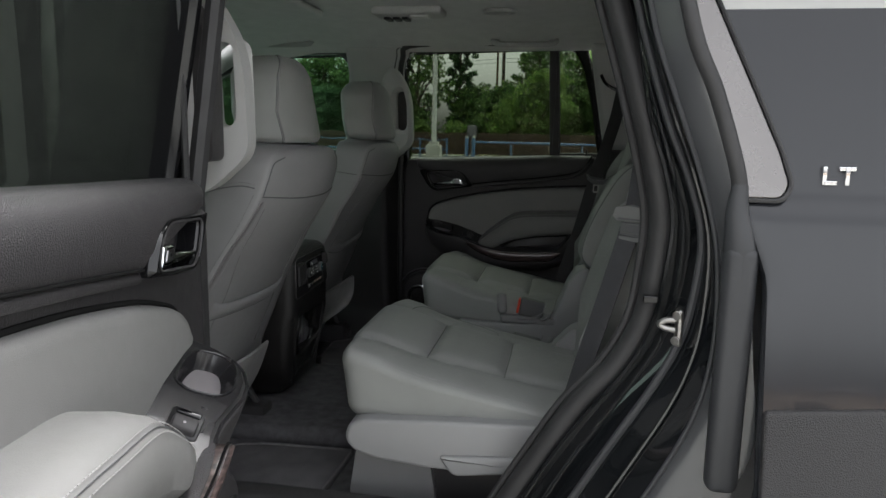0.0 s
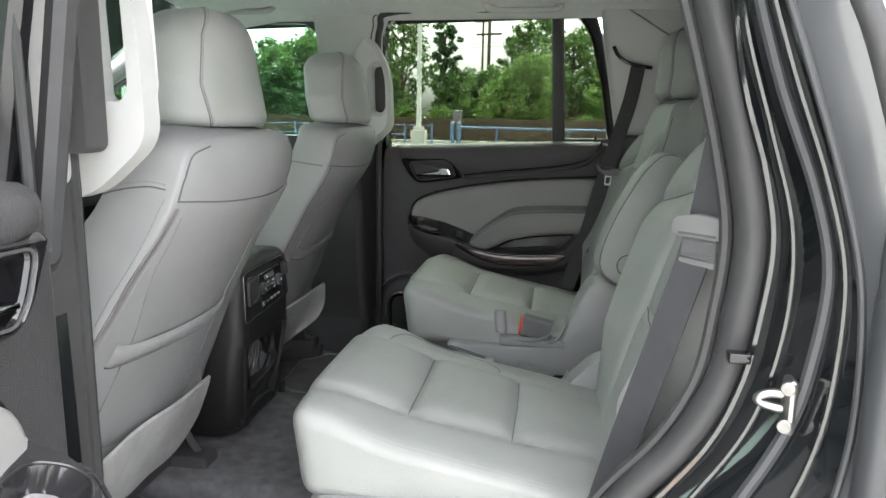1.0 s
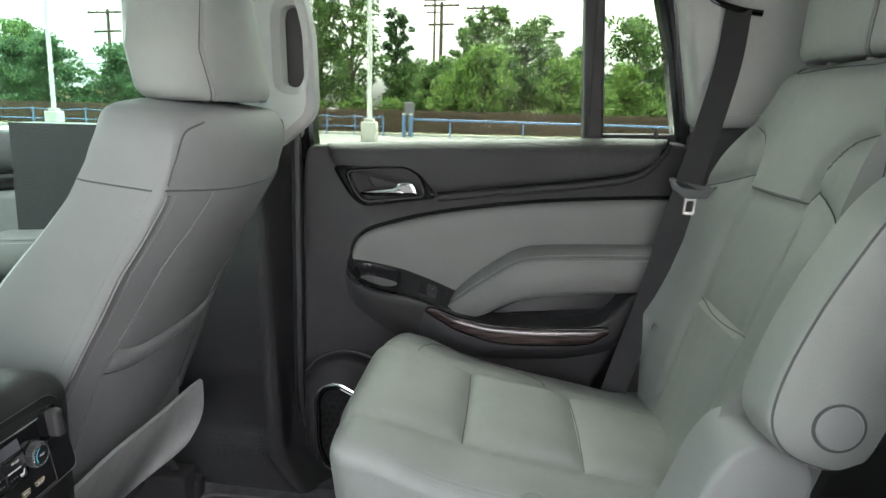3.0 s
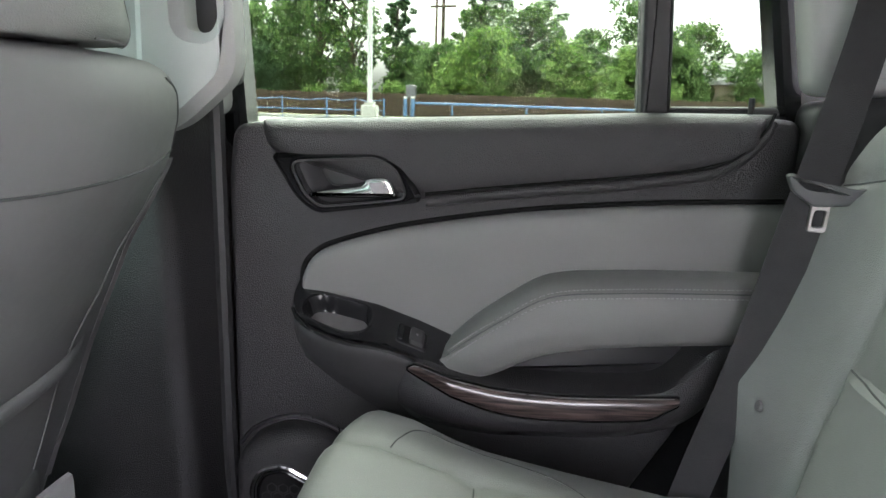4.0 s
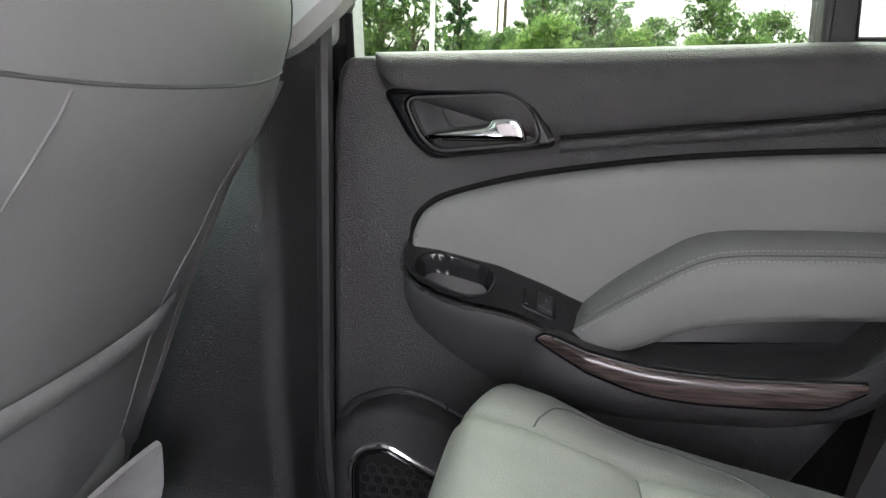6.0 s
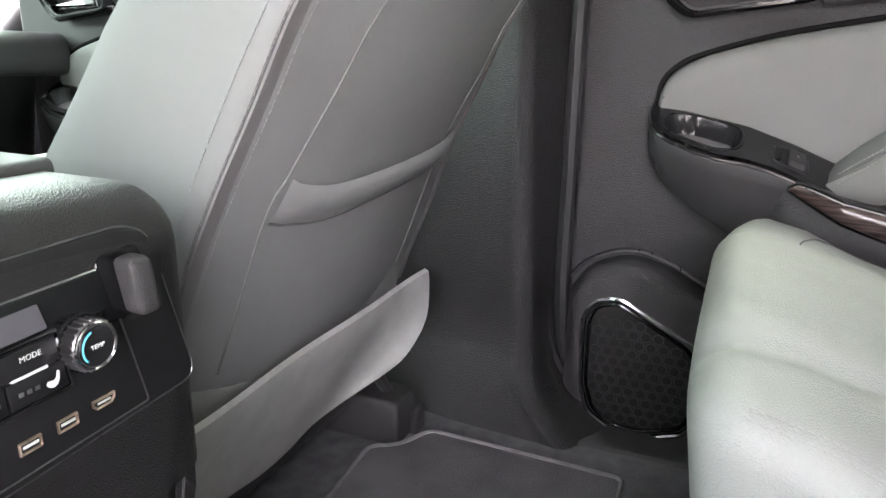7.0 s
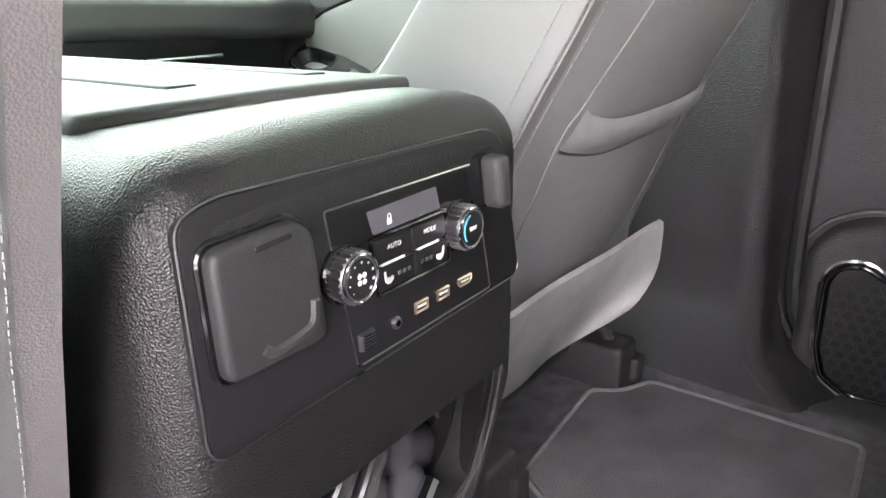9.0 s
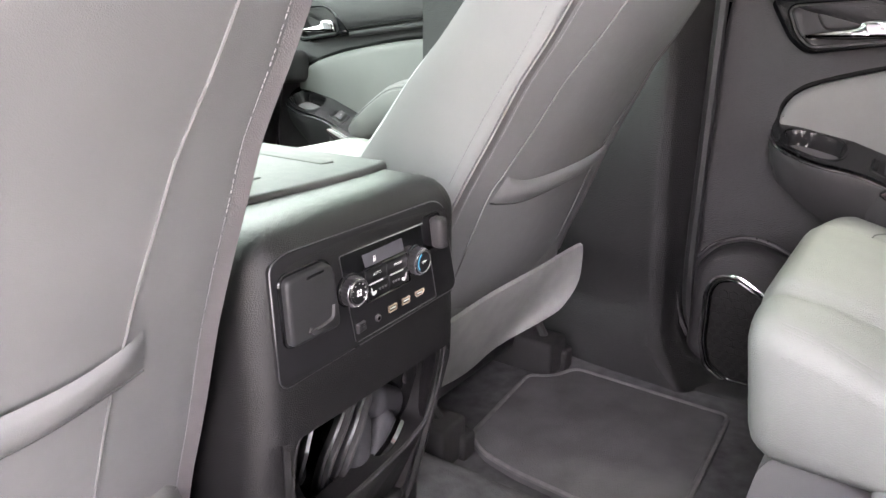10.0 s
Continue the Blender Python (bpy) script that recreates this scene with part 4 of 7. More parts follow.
fold = follow([(0.225, 1.045, 1.70), (0.267, 1.045, 1.547), (0.303, 1.045, 1.464), (0.338, 1.045, 1.36), (0.355, 1.045, 1.285), (0.372, 1.045, 1.231), (0.389, 1.045, 1.073), (0.40, 1.045, 0.98), (0.39, 1.045, 0.90), (0.30, 1.045, 0.70)])
rim1 = [p - np.array((0.012, 0.0, 0.0)) for p in rim1]
rim2 = [p - np.array((0.010, 0.0, 0.0)) for p in rim2]
inner_lip = [p + np.array((0.012, 0.03, 0.0)) for p in seal_in]
solo("wall_left", skin([inner_lip, lip, step, rim1], closed=False, cap=(False, False)), JAMB, "glossy black painted door jamb", "door jamb", kind="structure")
# flange paler than the jamb: the sky's sheen is in its colour
solo("trim", skin([rim1, rim2, fold], closed=False, cap=(False, False)), FLANGE_SHEEN, "painted flange of the door opening, paler for its sky sheen", "door jamb", kind="structure")
between = lambda a, b, t: [p + (l - p) * t for p, l in zip(a, b)]
# step and rim1 edges get the lighter grey as painted-in highlights
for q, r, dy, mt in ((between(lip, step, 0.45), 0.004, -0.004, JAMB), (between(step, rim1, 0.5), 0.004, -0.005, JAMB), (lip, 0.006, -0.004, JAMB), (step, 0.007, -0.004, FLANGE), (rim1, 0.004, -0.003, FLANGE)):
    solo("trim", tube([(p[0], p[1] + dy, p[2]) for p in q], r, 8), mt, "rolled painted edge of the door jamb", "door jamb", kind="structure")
bm = tube([p + np.array((0.010, -0.01, 0)) for p in seal_in], 0.021, 12)
solo("door_seal", bm, DARKRUBBER, "thick black rubber seal round the door opening", "door seal", "door seals")
solo("door_seal", tube([p + np.array((-0.016, 0.004, 0)) for p in seal_in], 0.008, 8), DARKRUBBER, "thin black inner lip of the door seal", "door seal", "door seals")
strip = spline([(0.232, 1.05, 1.70), (0.272, 1.05, 1.545), (0.308, 1.05, 1.462), (0.343, 1.05, 1.36), (0.352, 1.05, 1.315)], 6)
solo("door_seal", tube(strip, 0.012, 10), DARKRUBBER, "grey rubber strip beside the quarter window", "door seal", "door seals")
post = block((0.358, 1.045, 1.06), (0.024, 0.02, 0.19), 0.016, 3)
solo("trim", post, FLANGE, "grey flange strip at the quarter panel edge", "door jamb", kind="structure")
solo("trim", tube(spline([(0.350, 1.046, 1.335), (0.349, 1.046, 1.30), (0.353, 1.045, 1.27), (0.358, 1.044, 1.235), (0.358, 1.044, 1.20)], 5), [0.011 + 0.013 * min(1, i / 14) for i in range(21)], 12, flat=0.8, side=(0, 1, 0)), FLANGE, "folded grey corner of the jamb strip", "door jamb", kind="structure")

striker = thing("door_striker", (0.28, 1.13, 1.10), "bright zinc door striker on the black jamb", "door striker")
part("plate", block((0.292, 1.115, 1.103), (0.005, 0.013, 0.030), 0.005, 3), STEEL, striker)
part("loop", tube(spline([(0.292, 1.120, 1.112), (0.276, 1.124, 1.111), (0.266, 1.126, 1.106), (0.266, 1.126, 1.101), (0.276, 1.124, 1.097), (0.292, 1.118, 1.096)], 5), 0.0052, 10), STEEL, striker)
for dz in (-0.020, 0.021):
    part("screw", disc((0.288, 1.106, 1.103 + dz), (-0.6, -1, 0), 0.0075, 0.005, 16), STEEL, striker)
part("clip", block((0.252, 1.165, 1.135), (0.012, 0.008, 0.006), 0.002, 1), GLOSS, striker, "black plastic clip")

def left_skin(u, w, z):
    k = min(1.0, max(0.0, (z - 1.282) / 0.044))
    bow = 0.18 * (z - 1.3) + 0.010 * ((z - 1.0) / 0.4) ** 2 + 0.014 * k * k * (3 - 2 * k)
    return (u, 1.035 - w + bow, z)


edge_x = lambda z: float(np.interp(z, (0.42, 0.66, 0.90, 1.20, 1.312, 1.48, 1.70, 1.76), (0.30, 0.34, 0.398, 0.397, 0.36, 0.30, 0.235, 0.235)))
rows = []
for z in list(np.linspace(0.42, 1.27, 43)) + list(np.linspace(1.28, 1.33, 14)) + list(np.linspace(1.345, 1.88, 27)):
    x0 = edge_x(z) - 0.008
    rows.append([left_skin(x0, -0.022, z), left_skin(x0, -0.008, z), left_skin(x0 + 0.003, -0.002, z), left_skin(x0 + 0.010, 0.0, z)] + [left_skin(x0 + (2.15 - x0) * t ** 1.6, 0.0, z) for t in np.linspace(0.1, 1, 16)])
solo("wall_left", skin(rows, closed=False, cap=(False, False)), BODY, "glossy black rear quarter panel", "car body", kind="structure")
chrome_strip = corners([(0.150, 1.80), (0.190, 1.70), (0.243, 1.594), (0.305, 1.44), (0.354, 1.316), (0.408, 1.316), (0.419, 1.335), (0.405, 1.38), (0.366, 1.471), (0.313, 1.594), (0.264, 1.70), (0.222, 1.80)], 0.012)
solo("window_trim", panel(chrome_strip, left_skin, -0.02, 0.006, 0.003), POLISHED, "bright polished trim at the quarter window", "window trim")
solo("trim", tube([left_skin(u, 0.006, z) for u, z in inset(chrome_strip, -0.003)], 0.0035, 6, True), DARKRUBBER, "black rubber edge round the bright trim", "window trim", kind="structure")
solo("trim", panel(corners([(0.392, 0.42), (0.392, 1.026), (0.62, 1.046), (0.90, 1.05), (0.86, 0.70), (0.72, 0.42)], 0.01), left_skin, -0.02, 0.008, 0.006), PILLARBLACK, "black lower cladding of the quarter panel", "car body", kind="structure")
badge = thing("badge", (0.478, 1.03, 1.335), "bright silver badge on the quarter panel", "badge")
for u0, z0, du, dz in ((0.464, 1.350, 0.003, 0.013), (0.472, 1.340, 0.008, 0.003), (0.494, 1.360, 0.011, 0.003), (0.494, 1.350, 0.003, 0.013)):
    part("bar", block(left_skin(u0, 0.003, z0), (du, 0.004, dz), 0.001, 1), CHROME, badge)
group_at(0.016, 0.062, 0.004)
# front part of the left body
skin_l = [(-2.2, 0.40), (-2.2, 1.25), (-0.72, 1.28), (-0.56, 1.28), (-0.54, 0.40)]
solo("wall_left", panel(corners(skin_l, 0.03), left_side, -0.13, -0.08, 0.01), BODY, "glossy black front part of the car's left side", "car body", kind="structure")
solo("trim", panel(corners([(-0.72, 0.55), (-0.72, 1.75), (-0.56, 1.75), (-0.548, 1.5), (-0.54, 0.55)], 0.01), left_side, -0.09, 0.02, 0.015), JAMB, "glossy black painted middle pillar", "door jamb", kind="structure")
group_at()

# ---- seats ----
def back_x(z):
    return float(np.interp(z, (0.55, 0.70, 0.84, 1.035, 1.20, 1.26, 1.30, 1.36), (-0.798, -0.753, -0.693, -0.616, -0.544, -0.517, -0.505, -0.50)))


def headrest(parent, yc, face, o, zs, ridge, wide, depth, lean, bow, label, posts):
    """A headrest with a bowed face between two piped ridges; o: the way that the face looks along x."""
    z0, z1 = zs
    rings, lines = [], ([], [])
    for i in range(31):
        v = 0.5 - 0.5 * math.cos(math.pi * i / 30)
        z = z0 + (z1 - z0) * v
        top, low = 0.055, 0.022
        e = 0.0
        if z > z1 - top:
            e = top - math.sqrt(max(0, top ** 2 - (z - z1 + top) ** 2))
        elif z < z0 + low:
            e = low - math.sqrt(max(0, low ** 2 - (z0 + low - z) ** 2))
        f = v
        R = float(np.interp(f, (0, 0.35, 0.75, 1), ridge)) - 0.55 * e
        F = float(np.interp(f, (0, 0.35, 0.75, 1), wide)) - e
        X = face + lean * f - o * 0.8 * e
        D = depth - 1.4 * e
        half = [(X - o * (bow * d * d), d) for d in np.linspace(0, R, 9)]
        rx = half[-1][0]
        side = [(rx - o * 0.006, R + 0.006), (rx - o * 0.02, R + 0.3 * (F - R) + 0.006), (rx - o * 0.5 * (D - 0.03), R + 0.75 * (F - R) + 0.004), (rx - o * 0.8 * (D - 0.03), F), (X - o * (D - 0.012), F - 0.006), (X - o * D, F - 0.03), (X - o * D, F * 0.5)]
        h = half + side
        ring = [(x, yc + d, z) for x, d in h] + [(x, yc - d, z) for x, d in h[:0:-1]]
        rings.append(ring)
        lines[0].append((rx - o * 0.002, yc + R + 0.002, z))
        lines[1].append((rx - o * 0.002, yc - R - 0.002, z))
    hd = part("headrest", skin(rings), LEATHER, parent, label)
    for ln in lines:
        part("piping", tube(ln[1:-1], 0.0024, 6), LEATHER_SIDE, hd)
        part("seam", tube([(x - o * 0.0035, y + (0.0025 if y > yc else -0.0025), z) for x, y, z in ln[1:-1]], 0.0013, 6), LEATHER_DARK, hd)
    under = [p for p in rings[2][:9]]
    part("seam", tube([(p[0] + o * 0.0005, p[1], p[2]) for p in under] , 0.0012, 6), SOFTSEAM, hd)
    for s in (-0.06, 0.06):
        xp = face - o * depth * 0.5
        part("post", tube([(xp, yc + s, z0 - 0.035), (xp, yc + s, z0 + 0.02)], 0.007, 10), STEEL, parent, "steel headrest post")
        if posts:
            part("post_collar", block((xp, yc + s, z0 - 0.012), (0.022, 0.028, 0.006), 0.005, 2), BLACK, parent)
    return hd


def spine_x(z):
    return float(np.interp(z, (0.60, 0.66, 0.70, 0.84, 1.0, 1.05, 1.10, 1.15, 1.20, 1.25, 1.30, 1.37), (-0.79, -0.775, -0.757, -0.708, -0.637, -0.611, -0.582, -0.555, -0.517, -0.483, -0.468, -0.462)))


def front_seat(yc, dx, label):
    """A front seat seen from behind: back shell, headrest, map pocket, lower flap, cushion."""
    seat = thing("front_seat", (-0.85 + dx, yc, FLOOR), label, "car seat", "front seats")
    grow = 1.035

    def rear_at(d, z):
        k = float(np.interp(z, (0.9, 1.05, 1.15, 1.25), (0.40, 0.50, 0.62, 0.85)))
        return spine_x(z) + dx - k * d * d - 2.2 * max(0, z - 1.325) ** 1.5
    half = [(0.66, 0.236), (0.76, 0.240), (0.88, 0.236), (1.0, 0.228), (1.10, 0.220), (1.20, 0.2145), (1.25, 0.2135), (1.29, 0.212)]
    up_side = [(w * grow, z) for z, w in half]
    w0 = 0.2115 * grow
    arc = [(w0 - 0.052 * (1 - math.cos(a)), 1.303 + 0.055 * math.sin(a)) for a in np.linspace(0.1, math.pi / 2, 8)]
    top = [(w0 * f, 1.3585 + 0.006 * (1 - f * f)) for f in (0.62, 0.45, 0.25, 0.1)]
    O = [(d, z) for q in (spline([(d, z) for d, z in up_side], 5), arc, top) for d, z in q]
    O = O + [(0.0, 1.3648)] + [(-d, z) for d, z in O[::-1]]
    O += [(d, 0.655) for d in np.linspace(-0.20, 0.20, 9)]
    side = 1 if yc > MID else -1
    flare = lambda z: float(np.interp(z, (0.66, 0.78, 0.85, 1.02, 1.2, 1.3), (0.0, 0.028, 0.037, 0.035, 0.010, 0.0)))
    O = [(d + side * flare(z) * (d * side > 0.1), z) for d, z in O]
    C = np.array((0.0, 1.02))
    P = np.array(O)
    rings = []
    # from the front of the side panels, round the ridge, to the middle of the back
    for sc, fw in ((0.80, 0.182), (0.97, 0.176), (1.025, 0.160), (1.035, 0.140), (1.022, 0.09), (1.008, 0.035), (1.004, 0.018), (1.0, 0.0085), (0.994, 0.003), (0.985, 0.0), (0.96, -0.0005), (0.92, -0.001)) + tuple((q, -0.001) for q in (0.86, 0.80, 0.73, 0.66, 0.59, 0.52, 0.45, 0.38, 0.31, 0.24, 0.17, 0.10, 0.05)):
        q = C + (P - C) * sc
        rings.append([(rear_at(d, z) - fw * (1 - 0.42 * min(1, max(0, (z - 1.04) / 0.3)) * (fw > 0.02)), yc + d, z) for d, z in q])
    bm = skin(rings)
    Y = lambda d: yc + side * d
    on = lambda q, lift: cling(bm, spline([(-0.3, Y(d), z) for d, z in q], 8), (-1, 0, 0), lift)
    edge = lambda z: float(np.interp(z, [h[0] for h in half], [h[1] for h in half])) * grow
    yoke = on(((-edge(1.26) + 0.004, 1.262), (-0.10, 1.253), (0.0, 1.252), (0.10, 1.255), (edge(1.26) - 0.004, 1.266)), 0.0003)
    cap = [cling(bm, spline([(-0.3, yc + e * (edge(1.26) - 0.006), 1.268), (-0.3, yc + e * (edge(1.29) - 0.008), 1.30), (-0.3, yc + e * (edge(1.29) - 0.022), 1.332), (-0.3, yc + e * (edge(1.29) - 0.06), 1.345)], 6), (-1, 0, 0), 0.0003) for e in (-1, 1)]
    panel_in = on(((-0.125, 1.250), (-0.138, 1.15), (-0.150, 1.08), (-0.159, 1.036), (-0.168, 1.0), (-0.165, 0.85)) if side > 0 else ((-0.158, 1.250), (-0.150, 1.16), (-0.143, 1.08), (-0.142, 1.03), (-0.138, 0.97), (-0.135, 0.85)), 0.0003)
    panel_out = on(((0.200, 1.24), (0.19, 1.12), (0.172, 1.035), (0.182, 0.95), (0.20, 0.85)), 0.0003)
    welts, thread, side_thread, side_yoke = [], [], [], []
    for e in (-1, 1):
        run = [(e * (edge(z) - 0.013) + (side * flare(z) if e == side else 0.0), z) for z in (1.255, 1.18, 1.10, 1.02, 0.94, 0.86, 0.80)]
        welts.append(cling(bm, spline([(-0.3, yc + d, z) for d, z in run], 6), (-1, 0, 0), 0.0006))
        for o in (-0.0095, 0.0095):
            thread.append(cling(bm, spline([(-0.3, yc + d + o, z) for d, z in run], 6), (-1, 0, 0), 0.0012))
        for o in (0.015, 0.024):
            q = [(rear_at(edge(z), z) - o, yc + e * 0.6, z) for z in (1.27, 1.20, 1.12, 1.04, 0.96, 0.88, 0.80)]
            side_thread.append(cling(bm, spline(q, 6), (0, -e, 0), 0.0008, 0.0))
            if side * e > 0:
                q = [(rear_at(edge(1.28), 1.28) - 0.016, 1.272 + o * 0.8), (rear_at(0.21, 1.28) - 0.05, 1.276 + o * 0.8), (rear_at(0.21, 1.28) - 0.10, 1.268 + o * 0.8), (rear_at(0.21, 1.28) - 0.14, 1.252 + o * 0.8)]
            else:
                q = [(rear_at(edge(1.26), 1.26) - 0.012, 1.262), (rear_at(0.21, 1.27) - 0.05, 1.266), (rear_at(0.21, 1.27) - 0.10, 1.273), (rear_at(0.21, 1.27) - 0.135, 1.280)]
            q = [(x, yc + e * 0.6, z) for x, z in q]
            side_yoke.append(cling(bm, spline(q, 6), (0, -e, 0), 0.0008, 0.0))
    dz = -0.008
    top_line = [(d + 0.012, z + dz) for d, z in ((-0.166, 1.042), (-0.15, 1.034), (-0.10, 1.026), (0.0, 1.027), (0.11, 1.031), (0.175, 1.038), (0.196, 1.048))]
    low_line = [(d + 0.012, z + dz) for d, z in ((-0.174, 1.004), (-0.15, 0.998), (-0.09, 0.990), (0.0, 0.993), (0.11, 0.997), (0.178, 1.001), (0.202, 1.008))]
    hem = []
    for k2 in range(9):
        f = k2 / 8
        q = spline([(-0.3, Y(p[0] * (1 - f) + l[0] * f), p[1] * (1 - f) + l[1] * f) for p, l in zip(top_line, low_line)], 6)
        hem.append([cling(bm, [p], (-1, 0, 0), 0.0005 + (0.011 * math.sin(math.pi * f) ** 0.7 + 0.004 * (1 - f)) * min(1, 0.15 + 3.0 * i / len(q), 0.15 + 3.0 * (len(q) - 1 - i) / len(q)))[0] for i, p in enumerate(q)])
    pocket_low = on(low_line, 0.0004)
    flap = []
    for v, off in ((0.0, 0.0), (0.03, 0.006), (0.12, 0.008), (0.3, 0.009), (0.5, 0.009), (0.62, 0.0085), (0.74, 0.008), (0.84, 0.007), (0.92, 0.006), (0.97, 0.004), (1.0, 0.001)):
        row = []
        for i in range(41):
            s = -1 + i / 20
            out = max(0, s * side)
            top_z, low = 0.832 + 0.007 * s * side, 0.664 + 0.062 * out ** 1.5
            hw = 0.216 - 0.075 * max(0, v - 0.45) ** 2.5 / 0.224
            z = top_z + (low - top_z) * v
            free = -0.674 - 0.12 * (0.841 - z)
            x = back_x(z) * (1 - out ** 2) + free * out ** 2
            row.append(Vector((x + dx - 0.006 * s * s + off + 0.003 * math.sin(5 * s + 3 * v), yc + s * hw, z)))
        flap.append(row)
    shell = part("backrest", bm, LEATHER_SIDE, seat, "grey vinyl seat back")
    for mk in [yoke] + cap:
        if len(mk) > 2:
            part("seam", tube(mk, 0.0014, 6), LEATHER_DARK, shell)
    for q in (panel_in, panel_out):
        part("panel_seam", tube(q, 0.0012, 6), SOFTSEAM, shell)
    for q in welts:
        part("welt", ribbon(q, 0.017, 0.002, (0, 1, 0)), WELT, shell, "darker vinyl welt along the seam")
    for th in thread:
        part("stitching", stitches(th, 0.0004, 0.0042, 0.0028), SOFTTHREAD, shell)
    outer = [side_yoke[2], side_yoke[3]] if side > 0 else [side_yoke[0], side_yoke[1]]
    for q in side_thread[::2] + outer:
        if len(q) > 4:
            part("stitching", stitches(q, 0.0006, 0.0052, 0.0036), SOFTTHREAD if side > 0 else SOFTSEAM, shell)
    for q in side_yoke[::2]:
        if len(q) > 4:
            part("seam", tube(q, 0.0011, 6), LEATHER_DARK, shell)
    pk = part("map_pocket", skin(hem, closed=False, cap=(False, False)), LEATHER_SIDE, shell, "padded hem of the map pocket")
    part("pocket_seam", tube(pocket_low, 0.0016, 6), LEATHER_DARK, pk)
    bm = skin(flap, closed=False, cap=(False, False))
    bmesh.ops.solidify(bm, geom=bm.faces[:], thickness=-0.004)
    part("lower_flap", bm, PALE, shell, "pale carpet flap at the foot of the seat back")
    headrest(seat, yc + (0.0 if side > 0 else 0.020), -0.462 + 0.4 * dx, 1, (1.372, 1.566), (0.102, 0.108, 0.090, 0.062), (0.142, 0.148, 0.122, 0.086), 0.14, -0.034, 3.0, "grey leather headrest", True)
    # cushion, base and rails
    bm = soft_box((0.26, 0.25, 0.09), 0.06, 8, lambda v: Vector((-0.98 + dx + v.x, yc + v.y, 0.87 + v.z - 0.10 * v.x)))
    part("cushion", bm, LEATHER, seat)
    part("base", block((-0.99 + dx, yc, 0.70), (0.20, 0.22, 0.09), 0.02, 2), BLACK, seat, "black plastic seat base")
    for s in (-1, 1):
        yr = yc + (0.235 if s > 0 else -0.12)
        part("rail", block((-0.90 + dx, yr - 0.02, 0.605), (0.19, 0.032, 0.036), 0.008, 2), BLACK, seat, "black floor rail")
        foot = part("rail_foot", block((-0.735 + dx, yr, 0.592), (0.024, 0.030, 0.020), 0.008, 2), PILLARBLACK, seat)
        part("foot_tab", block((-0.712 + dx, yr + 0.008, 0.590), (0.012, 0.016, 0.022), 0.006, 2), BLACK, foot)
        part("strut", tube(spline([(-0.74 + dx, yr - 0.01, 0.625), (-0.752 + dx, yr - 0.025, 0.66), (-0.77 + dx, yr - 0.03, 0.70)], 4), 0.009, 8), BLACK, seat)
    return seat


front_seat(2.446, 0.0, "grey leather front passenger seat with a map pocket behind")
front_seat(1.608, 0.040, "grey leather driver's seat with a map pocket behind")


